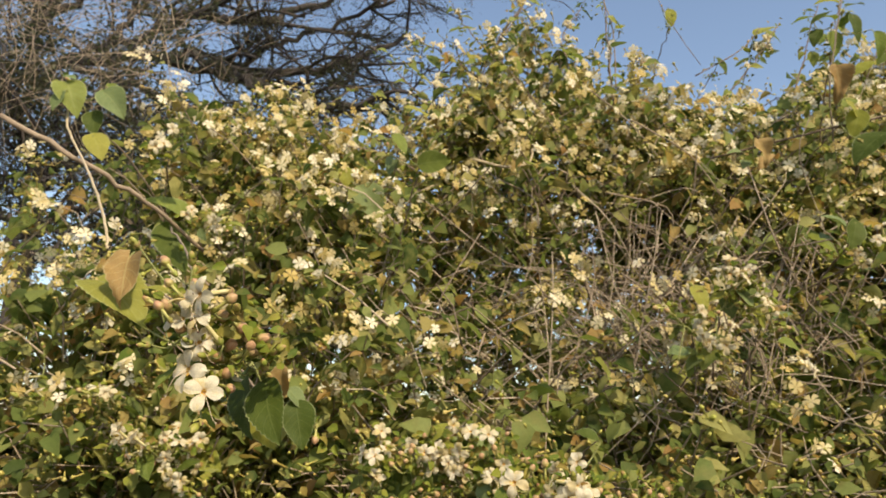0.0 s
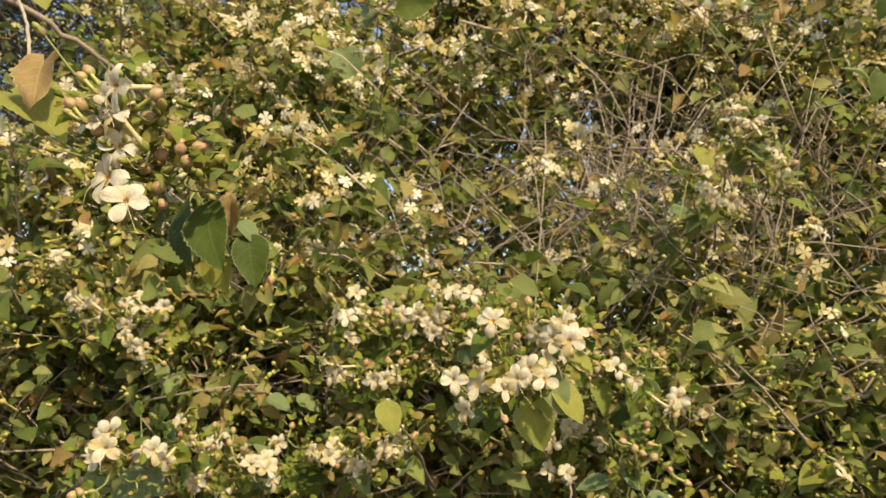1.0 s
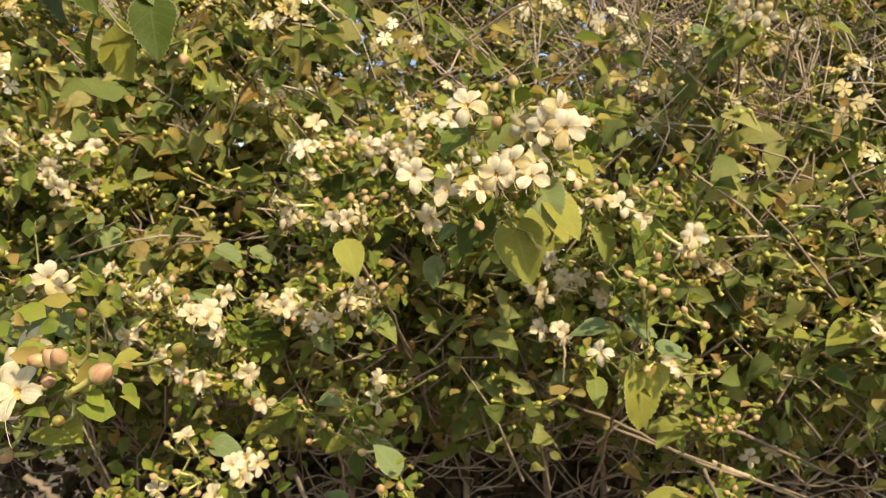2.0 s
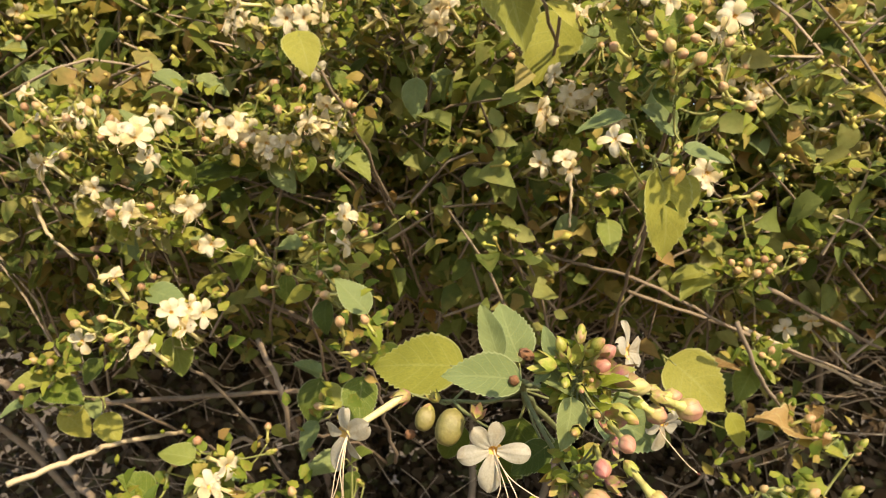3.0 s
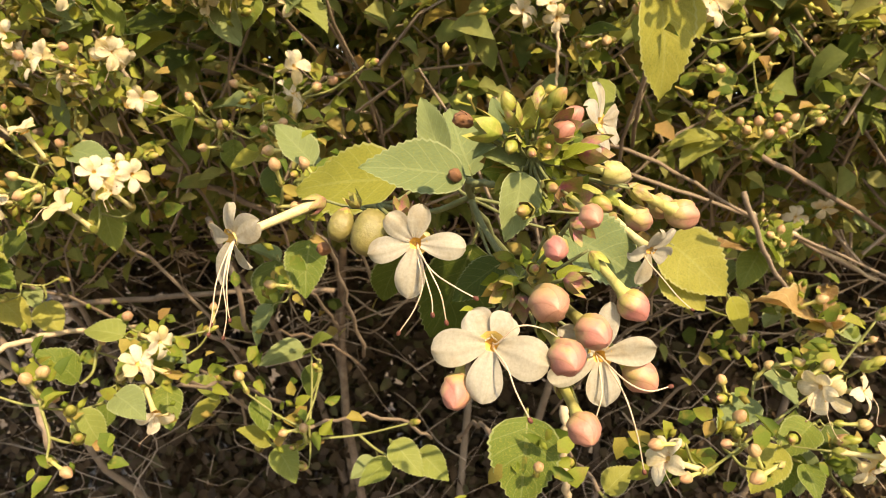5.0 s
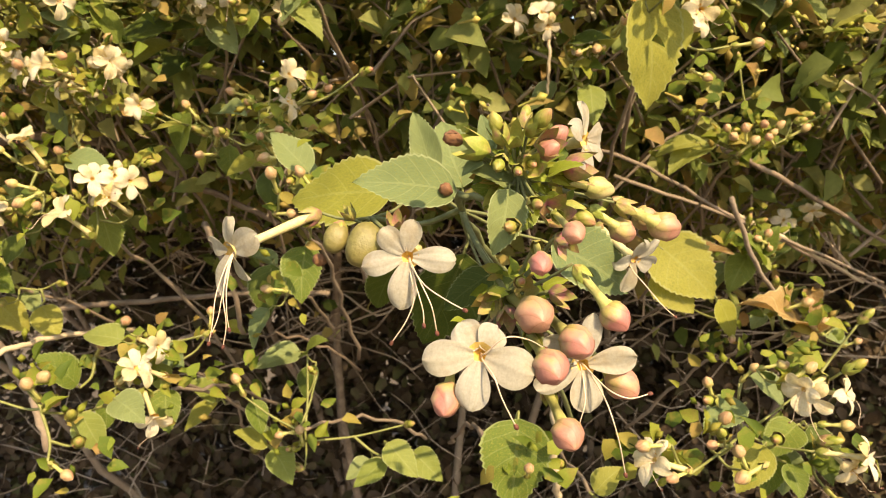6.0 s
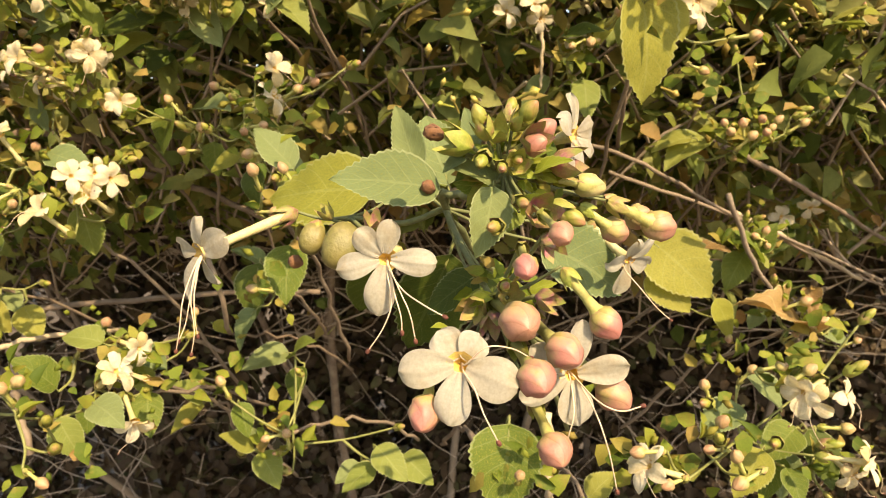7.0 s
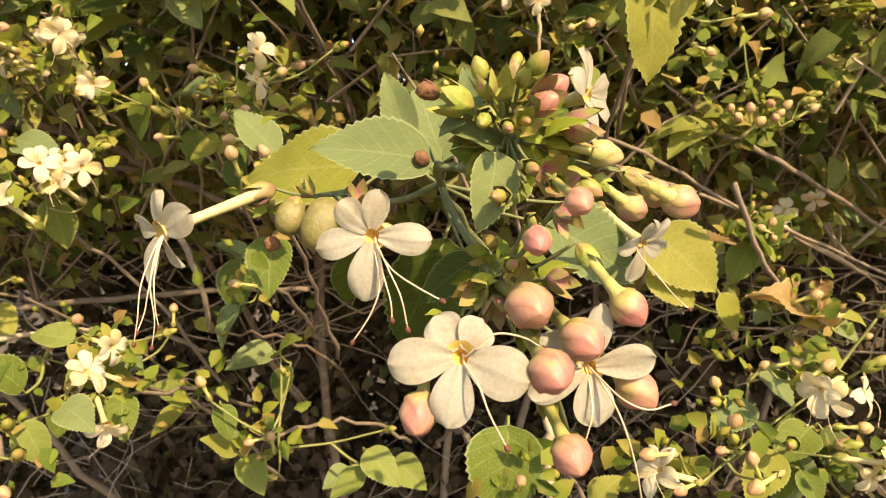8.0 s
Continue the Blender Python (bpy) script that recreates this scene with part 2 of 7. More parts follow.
twig_mass_skin = solid("twig_mass", ((0.3, (0.105, 0.075, 0.052)), (0.7, (0.23, 0.175, 0.125))), 50, 0.85, 0.5, spot=(0.44, 0.36, 0.27), spread=0.75, islands=True)
tree_bark = solid("tree_bark", ((0.3, (0.024, 0.021, 0.021)), (0.7, (0.070, 0.058, 0.054))), 8, 0.9, 0.6, distance=0.01)
tree_leaf = thin_tissue("tree_leaf", ((0.0, (0.055, 0.070, 0.048)), (0.6, (0.095, 0.112, 0.074)), (1.0, (0.150, 0.140, 0.088))), (0.105, 0.100, 0.070), scale=2, islands=True)
soil = solid("soil", ((0.3, (0.055, 0.042, 0.028)), (0.7, (0.120, 0.092, 0.062))), 3, 0.95, 0.7, distance=0.02)

# ---------------------------------------------------------------- mesh tools
rng = random.Random(7)


class Shell:
    """Vertices and faces gathered for one mesh."""

    def __init__(self):
        self.v, self.f, self.m, self.uv = [], [], [], []

    def add(self, verts, faces, mat=0, uv=None):
        n = len(self.v)
        self.v += [tuple(p) for p in verts]
        self.uv += uv if uv else [(0.5, 0.0)] * len(verts)
        self.f += [tuple(i + n for i in f) for f in faces]
        self.m += [mat] * len(faces)
        return self

    def tube(self, pts, r0, r1=None, seg=6, mat=0, cap=True):
        """A tapering tube along pts."""
        pts = [Vector(p) for p in pts]
        r1 = r0 if r1 is None else r1
        n, verts, faces = len(pts), [], []
        side = None
        for i, p in enumerate(pts):
            d = (pts[min(i + 1, n - 1)] - pts[max(i - 1, 0)]).normalized()
            if side is None:
                side = d.orthogonal().normalized()
            side = (side - d * side.dot(d)).normalized()
            up = d.cross(side)
            r = r0 + (r1 - r0) * i / (n - 1)
            if isinstance(r0, (list, tuple)):
                r = r0[i]
            for k in range(seg):
                a = 2 * math.pi * k / seg
                verts.append(p + side * (r * math.cos(a)) + up * (r * math.sin(a)))
        for i in range(n - 1):
            for k in range(seg):
                faces.append((i * seg + k, i * seg + (k + 1) % seg, (i + 1) * seg + (k + 1) % seg, (i + 1) * seg + k))
        if cap:
            faces.append(tuple(range(seg))[::-1])
            faces.append(tuple(range((n - 1) * seg, n * seg)))
        return self.add(verts, faces, mat)

    def lathe(self, profile, seg=12, mat=0, m=None, lobes=0, deep=0.0):
        """Spins (radius, height) pairs round z."""
        verts, faces = [], []
        for r, h in profile:
            for k in range(seg):
                a = 2 * math.pi * k / seg
                q = r * (1 + deep * math.cos(lobes * a)) if lobes else r
                p = Vector((q * math.cos(a), q * math.sin(a), h))
                verts.append(m @ p if m else p)
        for i in range(len(profile) - 1):
            for k in range(seg):
                faces.append((i * seg + k, i * seg + (k + 1) % seg, (i + 1) * seg + (k + 1) % seg, (i + 1) * seg + k))
        return self.add(verts, faces, mat)

    def mesh(self, name, mats, smooth=True):
        me = bpy.data.meshes.new(name)
        me.from_pydata(self.v, [], self.f)
        for x in mats:
            me.materials.append(x)
        me.polygons.foreach_set("material_index", self.m)
        if smooth:
            me.polygons.foreach_set("use_smooth", [True] * len(self.f))
        layer = me.uv_layers.new(name="UVMap")
        loops = np.empty(len(me.loops), dtype=np.int32)
        me.loops.foreach_get("vertex_index", loops)
        layer.data.foreach_set("uv", np.array(self.uv, dtype=np.float32)[loops].ravel())
        me.update()
        return me


def glide(pts, n=6):
    """A smooth line through pts."""
    p = [Vector(q) for q in pts]
    p = [p[0] * 2 - p[1], *p, p[-1] * 2 - p[-2]]
    out = []
    for i in range(1, len(p) - 2):
        for k in range(n):
            t = k / n
            out.append(0.5 * (2 * p[i] + (p[i + 1] - p[i - 1]) * t + (2 * p[i - 1] - 5 * p[i] + 4 * p[i + 1] - p[i + 2]) * t * t
                              + (3 * p[i] - p[i - 1] - 3 * p[i + 1] + p[i + 2]) * t ** 3))
    return out + [p[-2]]


def crooked(pts, amount, n=5):
    """A line through pts with small natural kinks."""
    line = glide(pts, n)
    return [q if i in (0, len(line) - 1) else q + Vector((rng.gauss(0, amount), rng.gauss(0, amount), rng.gauss(0, amount))) for i, q in enumerate(line)]


def aimed(place, ahead, up, size=1.0):
    """A pose with z along ahead and y near up."""
    z = Vector(ahead).normalized()
    y = Vector(up) - z * Vector(up).dot(z)
    y = y.normalized() if y.length > 1e-4 else z.orthogonal().normalized()
    x = y.cross(z)
    return Matrix.Translation(place) @ Matrix((x, y, z)).transposed().to_4x4() @ Matrix.Diagonal((size, size, size, 1))


def part(name, data, parent, m=None, label=""):
    ob = new(name, data)
    ob.parent = parent
    if m is not None:
        ob.matrix_basis = m
    return tagged(ob, label=label)


def thing(name, place, label, category, group="", kind=""):
    ob = new(name)
    ob.empty_display_size = 0.01
    ob.matrix_basis = Matrix.Translation(place)
    ob.location = place
    return tagged(ob, label, category, group, kind)


def leaf_mesh(name, mat, seed, width=0.78, fold=0.18, droop=0.22, rows=28, cols=6, tooth=0.055, ripple=0.02):
    """A leaf of length 1: base at the origin, tip along y, face along z; stalk behind the base."""
    r, s = random.Random(seed), Shell()
    verts, uv, faces = [], [], []
    phase, twist, bend, lop = r.uniform(0, 6), r.uniform(-0.14, 0.14), r.uniform(-0.09, 0.09), r.uniform(-0.10, 0.10)
    teeth = [r.uniform(0.4, 1.4) for i in range(2 * rows + 2)]
    for i in range(rows + 1):
        u = i / rows
        outline = 0.5 * width * (math.sin(math.pi * min(1, max(0, u)) ** 0.62) ** 0.86 if 0 < u < 1 else 0.0)
        for j in range(-cols // 2, cols // 2 + 1):
            v = j / (cols / 2)
            jag = (tooth if i % 2 else -tooth) * (0.35 + u) * teeth[i if v < 0 else rows + 1 + i]
            half = outline * (1 + jag * abs(v) ** 3) * (1 + lop * v)
            x = v * half + bend * (u * u - u) * 2
            y = u - 0.07 * abs(v) * (1 - u) ** 3 * 2 + 0.016 * (i % 2) * abs(v) ** 3 * (u < 0.95)
            quilt = 0.010 * math.sin(19.0 * (u - 0.32 * abs(v)) + 0.6) * math.sin(math.pi * min(1.0, abs(v) * 1.1))
            z = fold * abs(v * half) - droop * u * u + ripple * math.sin(9 * u + phase + 2 * v) * abs(v) + twist * v * half * u * 2 + quilt
            verts.append((x, y, z))
            uv.append((v, u))
    w = cols + 1
    for i in range(rows):
        for j in range(cols):
            faces.append((i * w + j, i * w + j + 1, (i + 1) * w + j + 1, (i + 1) * w + j))
    s.add(verts, faces, 0, uv)
    s.tube(glide(((0, -0.26, -0.07), (0, -0.12, -0.03), (0, 0.03, -0.004)), 3), 0.018, 0.013, 5, 1)
    return s.mesh(name, (mat, green_stem))


def petal_mesh(name, seed, length, width, rise, curl, mat=None, nu=9, nv=6, wavy=1.0):
    """A petal in metres from the mouth of the tube outwards along y; the flower looks along z."""
    r, s = random.Random(seed), Shell()
    verts, uv, faces = [], [], []
    for i in range(nu + 1):
        u = i / nu
        half = 0.5 * width * (0.30 + 0.70 * math.sin(min(u / 0.62, 1) * math.pi / 2)) * (1 if u < 0.62 else math.sqrt(max(0.0, 1 - ((u - 0.62) / 0.385) ** 2)))
        for j in range(-nv // 2, nv // 2 + 1):
            v = j / (nv / 2)
            x = v * half
            z = rise * math.sin(u * math.pi * 0.55) - curl * u ** 2.4 + 0.10 * length * (v * v) * (0.6 - u) + wavy * length * (0.075 * math.sin(3.1 * v + 1.7 * seed) * u + 0.02 * math.sin(7 * v + seed) * u * u + 0.018 * math.cos(8 * v) * (1 - u) + 0.075 * math.sin(5 * u + 2.1 * seed) * v * u)
            verts.append((x, 0.0011 + u * length, z))
            uv.append((v, u))
    w = nv + 1
    for i in range(nu):
        for j in range(nv):
            faces.append((i * w + j, i * w + j + 1, (i + 1) * w + j + 1, (i + 1) * w + j))
    s.add(verts, faces, 0, uv)
    return s.mesh(name, (mat or petal_skin,))


def sepal_cup(s, z0, mat, size=1.0, spread=0.5, seg=20):
    """An urn of five joined sepals with pointed tips round the foot of a tube at height z0, opening along +z."""
    rows, verts, faces = 6, [], []
    for i in range(rows + 1):
        u = i / rows
        for k in range(seg):
            a = 2 * math.pi * k / seg
            tooth = abs((5 * k / seg) % 1.0 - 0.5) * 2
            h = u * (0.0036 + 0.0034 * tooth ** 0.8) * size
            q = (0.0006 + 0.0021 * math.sin(min(1.0, u * 1.5) * math.pi / 2) + 0.0016 * spread * u ** 2.5 + 0.00022 * math.cos(5 * a) * u) * size
            verts.append((q * math.cos(a), q * math.sin(a), z0 - 0.0030 * size + h))
    for i in range(rows):
        for k in range(seg):
            faces.append((i * seg + k, i * seg + (k + 1) % seg, (i + 1) * seg + (k + 1) % seg, (i + 1) * seg + k))
    s.add(verts, faces, mat)


def throat_mesh(name, long=0.015):
    """The tube of a flower with its flared mouth at the origin, and the sepals at its foot."""
    s = Shell()
    s.lathe(((0.0001, -0.0018), (0.0008, -0.0013), (0.0013, -0.0002), (0.0025, 0.0006)), 10, 1)
    s.lathe(((0.0022, 0.0004), (0.0014, -0.0010), (0.0011, -0.0040), (0.0010, -0.0090), (0.0013, -long)), 10, 0)
    return s.mesh(name, (tube_skin, throat_skin))


def calyx_mesh(name, long=0.015, size=1.0, spread=0.5, mat=None):
    s = Shell()
    sepal_cup(s, -long, 0, size, spread)
    return s.mesh(name, (mat or calyx_skin,))


def stamen_mesh(name, seed):
    """One thread that leaves the mouth, bends down (-y) and ends in a dark knob."""
    r, s = random.Random(seed), Shell()
    sway, reach, drop = r.uniform(-0.0025, 0.0045), r.uniform(0.003, 0.007), r.uniform(0.008, 0.014)
    line = glide(((0, 0, -0.002), (sway * 0.1, -0.0015, 0.003), (sway * 0.6, -drop * 0.5, reach), (sway * 1.5, -drop, reach * 0.9), (sway * 2.1, -drop - 0.0012, reach * 1.1)), 4)
    s.tube(line, 0.00014, 0.00010, 5, 0)
    e = line[-1]
    s.lathe(((0.0001, -0.0005), (0.0003, -0.0003), (0.0004, 0.0001), (0.0002, 0.0004), (0.00005, 0.0005)), 6, 1, Matrix.Translation(e))
    return s.mesh(name, (filament_skin, anther_skin))


def bud_mesh(name, seed, mat, ball=0.0033, long=0.0125, squat=1.12, deep=0.11):
    """A round closed bud at the origin on a tube that runs down -z."""
    r, s = random.Random(seed), Shell()
    lean, prof = r.uniform(-0.5, 0.5), []
    for i in range(11):
        a = math.pi * i / 10
        prof.append((max(0.00008, ball * math.sin(a) * (1 - 0.10 * math.cos(a))), ball * squat * math.cos(a) * (1.0 + 0.16 * max(0.0, 1 - a / 0.9))))
    prof = [p for p in prof if not (p[1] < 0 and p[0] < 0.0010)]
    verts, faces, uv, seg = [], [], [], 25
    for q, h in prof:
        for k in range(seg + 1):
            a = 2 * math.pi * k / seg
            turn = 5 * k / seg + 0.55 * h / ball + 10
            wrap = turn % 1.0
            uv.append((turn, h / ball))
            w = q * (1 + deep * (wrap - 0.5) * 1.6)
            verts.append((w * math.cos(a) * (1 + 0.05 * lean * math.cos(a)), w * math.sin(a), h + 0.25 * lean * q * math.cos(a)))
    row = seg + 1
    for i in range(len(prof) - 1):
        for k in range(seg):
            faces.append((i * row + k, i * row + k + 1, (i + 1) * row + k + 1, (i + 1) * row + k))
    s.add(verts, faces, 0, uv)
    s.lathe(((ball * 0.62, -ball * 0.78), (ball * 0.40, -ball * 1.2), (0.0011, -ball * 1.9), (0.0010, -long * 0.5), (0.0011, -long)), 8, 1)
    return s.mesh(name, (mat, bud_tube))


petals_upper = [petal_mesh("petal_upper", 3 + k, 0.0076, 0.0050, 0.0016, 0.0008 + 0.0006 * k) for k in range(3)]
petals_side = [petal_mesh("petal_side", 7 + k, 0.0084, 0.0058, 0.0014, 0.0014 + 0.0007 * k) for k in range(3)]
petals_lower = [petal_mesh("petal_lower", 13 + k, 0.0092, 0.0057, 0.0024, 0.0012 + 0.0008 * k) for k in range(3)]
aged_upper = [petal_mesh("petal_upper", 3 + k, 0.0072, 0.0056, 0.0022, 0.0008 + 0.0012 * k, petal_aged) for k in range(3)]
aged_side = [petal_mesh("petal_side", 7 + k, 0.0078, 0.0062, 0.0020, 0.0014 + 0.0014 * k, petal_aged) for k in range(3)]
aged_lower = [petal_mesh("petal_lower", 13 + k, 0.0082, 0.0060, 0.0024, 0.0012 + 0.0014 * k, petal_aged) for k in range(3)]
throats = [throat_mesh("flower_tube", 0.015)]
calyxes = [calyx_mesh("calyx", 0.015, 0.75, 0.3), calyx_mesh("calyx", 0.015, 0.85, 0.8)]
stamens = [stamen_mesh("stamen", 20 + k) for k in range(6)]
buds_pink = [bud_mesh("bud", 30 + k, bud_pink, 0.0033, 0.0125, 1.05 + 0.07 * k) for k in range(3)]
buds_tan = [bud_mesh("bud", 35 + k, bud_tan, 0.0031, 0.0140, 1.08 + 0.08 * k) for k in range(3)]
buds_cream = [bud_mesh("bud", 38, bud_cream, 0.0029, 0.0125, 1.45)]
buds_green = [bud_mesh("bud", 40 + k, bud_green, 0.0021, 0.0052, 1.35 + 0.15 * k, 0.09) for k in range(3)]
bud_calyxes = [calyx_mesh("calyx", 0.0125, 0.68, 0.3), calyx_mesh("calyx", 0.0042, 1.0, 0.15)]
calyx_rosy = calyx_mesh("calyx", 0.0225, 0.95, -0.3, calyx_pink)
cup_rosy, cup_green, cup_dry = (calyx_mesh("spent_calyx", 0.0, 1.0, w, skin) for w, skin in ((0.35, calyx_pink), (0.25, calyx_skin), (0.0, wither_skin)))
LEAVES = {
    "green": [leaf_mesh("leaf", leaf_green, 50 + k, 0.74 + 0.05 * k, 0.15 + 0.08 * k, 0.12 + 0.10 * k) for k in range(4)],
    "pale": [leaf_mesh("leaf", leaf_pale, 60 + k, 0.72 + 0.06 * k, 0.20 + 0.10 * k, 0.10 + 0.10 * k) for k in range(3)],
    "dark": [leaf_mesh("leaf", leaf_dark, 70 + k, 0.74, 0.18, 0.15 + 0.1 * k) for k in range(2)],
    "yellow": [leaf_mesh("leaf", leaf_yellow, 80 + k, 0.80, 0.14, 0.15 + 0.1 * k) for k in range(2)],
    "bract": [leaf_mesh("leaf", leaf_bract, 100 + k, 0.62, 0.35, 0.25, 14, 6, 0.06) for k in range(2)],
    "brown": [leaf_mesh("leaf", leaf_brown, 90 + k, 0.66, 0.75, 0.45, ripple=0.12) for k in range(2)],
}


def add_flower(parent, place, ahead, up, size=1.0, threads=4, aged=False):
    """A flower at its mouth's place (relative to its thing); returns where its stalk begins."""
    m = aimed(place, ahead, up, size)
    f = part("flower", throats[0], parent, m)
    r = rng.randrange(3)
    top, side, low = (aged_upper, aged_side, aged_lower) if aged else (petals_upper, petals_side, petals_lower)
    lift = rng.choice((0, 0, 8, 22)) if aged else 0
    for turn, pool, name in ((44, top, "petal"), (-14, top, "petal"), (100, side, "petal"), (-93, side, "petal"), (180, low, "petal")):
        tilt = lift + rng.uniform(-13, 13)
        part(name, pool[(r + abs(turn)) % 3], f, pose(0, 0, 0, 0, 0, turn + rng.uniform(-5, 5)) @ pose(0, 0, 0.0002, tilt, rng.uniform(-12, 12), 0))
    for k in range(threads):
        part("stamen", stamens[(r + k) % 6], f, pose(0, 0, 0, 0, 0, rng.uniform(-14, 14)))
    part("calyx", calyxes[r % 2], f)
    return m @ Vector((0, 0, -0.0175))


def add_bud(parent, place, ahead, size=1.0, green=False, tan=False, pool=None):
    kinds, cal, foot = (buds_green, bud_calyxes[1], -0.0075) if green else (buds_tan if tan else buds_pink, bud_calyxes[0], -0.0150)
    m = aimed(place, ahead, (rng.uniform(-1, 1), 0.3, 1), size)
    b = part("bud", rng.choice(pool or kinds), parent, m)
    part("calyx", cal, b)
    return m @ Vector((0, 0, foot))


def add_leaf(parent, base, tip, tone="green", face=(0.0, -0.55, 0.8), wide=1.0, pick=None):
    """A leaf from the foot of its blade to its tip, its upper side turned to face; returns where its stalk begins."""
    base, tip = Vector(base), Vector(tip)
    y = tip - base
    size = y.length
    y.normalize()
    z = Vector(face) - y * Vector(face).dot(y)
    z = z.normalized() if z.length > 1e-3 else y.orthogonal().normalized()
    x = y.cross(z)
    m = Matrix.Translation(base) @ Matrix((x, y, z)).transposed().to_4x4() @ Matrix.Diagonal((size * wide, size, size, 1))
    pool = LEAVES[tone]
    part("leaf", pool[pick % len(pool)] if pick is not None else rng.choice(pool), parent, m)
    return m @ Vector((0, -0.25, -0.068))


def tuft(parent, spots, count):
    """Small crowded bracts and unripe buds round the flowers' feet, too many to tell apart."""
    verts, faces = [], []
    for k in range(count):
        c = rng.choice(spots) + Vector((0, 0.007, -0.002))
        p = c + Vector((rng.gauss(0, 0.009), rng.uniform(-0.004, 0.010), rng.gauss(0.001, 0.008)))
        way = Vector((rng.uniform(-1, 1), rng.uniform(-1, 0.1), rng.uniform(-0.5, 1)))
        if k % 4 == 3:
            lay(verts, faces, BUD_SHAPE, aimed(p, way, (0, 0, 1), rng.uniform(0.0035, 0.0055)))
        else:
            lay(verts, faces, rng.choice(SMALL_LEAVES), aimed(p, (rng.uniform(-0.8, 0.8), -0.7, rng.uniform(0, 0.9)), way, rng.uniform(0.0045, 0.0105)))
    tagged(part("bract_tuft", stuff_mesh("bract_tuft", verts, faces, (tuft_skin,)), parent, None, "crowded yellow-green bracts"), kind="stuff")


def sprig(label, root, flowers, buds=(), leaves=(), more_buds=4, more_leaves=4, more_flowers=0, group="flowering sprigs of the shrub", size=1.0):
    """A flowering shoot: stalks from a node to its flowers, buds and leaves, and a stem from the node back to root."""
    flowers = [Vector(p) for p in flowers]
    buds = [Vector(p) for p in buds]
    flowers += [rng.choice(flowers) + Vector((rng.gauss(0, 0.011), rng.uniform(-0.004, 0.012), rng.gauss(0, 0.009))) for k in range(more_flowers)]
    every = flowers + buds + [Vector(l[0]) for l in leaves]
    middle = sum(every, Vector()) / len(every)
    node = middle + Vector((rng.uniform(-0.008, 0.008), 0.022, -0.012))
    ob = thing("flowering_sprig", node, label, "flower sprig", group)
    s = Shell()
    root = Vector(root) if root else node + Vector((rng.uniform(-0.06, 0.06), rng.uniform(0.12, 0.2), rng.uniform(-0.14, -0.05)))
    back = crooked((root - node, (root - node) * 0.5 + Vector((0, 0, 0.012)), Vector()), 0.0012, 6)
    s.tube(back, 0.0012, 0.0009, 6)

    hubs = [Vector()]

    def stalk(foot, r=0.0006):
        foot = Vector(foot)
        if foot.length > 0.0005:
            hub = min(hubs, key=lambda h: (h - foot).length + 0.25 * h.length)
            k = Shell().tube(glide((hub, (hub + foot) * 0.5 + Vector((0, 0.003, -0.003)), foot), 4), r * 1.15, r * 0.8, 5)
            hubs.append((hub + foot) * 0.5 + Vector((0, 0.003, -0.003)))
            hubs.append(foot)
            part("stalk", k.mesh("stalk", (green_stem,)), ob)
    for p in flowers:
        away = (p - node) * 10
        d = Vector((away.x * 1.3 + rng.uniform(-0.7, 0.7), -0.7 + rng.uniform(-0.2, 0.4), away.z * 0.9 + rng.uniform(-0.5, 0.5)))
        stalk(add_flower(ob, p - node, d, (rng.uniform(-0.5, 0.5), 0, 1), size * rng.uniform(0.80, 1.06), 1, True))
    for p in buds:
        away = (p - node) * 25
        stalk(add_bud(ob, p - node, (away.x + rng.uniform(-1.0, 1.0), -0.3, away.z + rng.uniform(-0.5, 0.6)), size * rng.uniform(0.58, 0.84), False, True))
    for k in range(more_buds):
        c = rng.choice(every) if every else node
        p = c + Vector((rng.gauss(0, 0.014), rng.uniform(-0.004, 0.014), rng.gauss(0.002, 0.012)))
        green = rng.random() < 0.75
        d = (p - node) * 20
        stalk(add_bud(ob, p - node, (d.x + rng.uniform(-0.8, 0.8), d.y - 0.2, d.z + rng.uniform(-0.3, 0.7)), size * (rng.uniform(0.55, 0.95) if green else rng.uniform(0.58, 0.8)), green, True))
    if flowers or buds or more_buds > 1:
        tuft(ob, [p - node for p in flowers + buds] or [Vector()], 12 + 3 * more_buds + 4 * len(flowers) + 3 * len(buds))
    for base, tip, tone, *rest in leaves:
        stalk(add_leaf(ob, Vector(base) - node, Vector(tip) - node, tone, *rest), 0.0007)
    for k in range(more_leaves):
        a = rng.uniform(0, 2 * math.pi)
        c = rng.choice(every)
        base = c + Vector((0.012 * math.cos(a), rng.uniform(0.012, 0.030), 0.010 * math.sin(a) - 0.008))
        way = Vector((math.cos(a), rng.uniform(-0.8, 0.1), math.sin(a) * 0.7 - 0.25)).normalized()
        tone = rng.choices(("green", "pale", "dark", "yellow"), (4, 5, 1.5, 1))[0]
        stalk(add_leaf(ob, base - node, base - node + way * rng.uniform(0.012, 0.024), tone, (rng.uniform(-0.5, 0.5), -0.5, 0.8)), 0.0005)
    part("stem", s.mesh("stem", (bark,)), ob)
    return ob


# ---------------------------------------------------------------- ground
def ground_sheet():
    s = Shell()
    edge = [-2500, -600, -150, -40, -14, *[-6 + 0.25 * k for k in range(49)], 14, 40, 150, 600, 2500]
    w = len(edge)
    verts = [(x, y + 1.0, 0.03 * noise.noise((x * 0.9, y * 0.9, 0)) if abs(x) < 14 and abs(y) < 14 else 0.0) for y in edge for x in edge]
    s.add(verts, [(j * w + i, j * w + i + 1, (j + 1) * w + i + 1, (j + 1) * w + i) for j in range(w - 1) for i in range(w - 1)])
    return s.mesh("ground", (soil,))


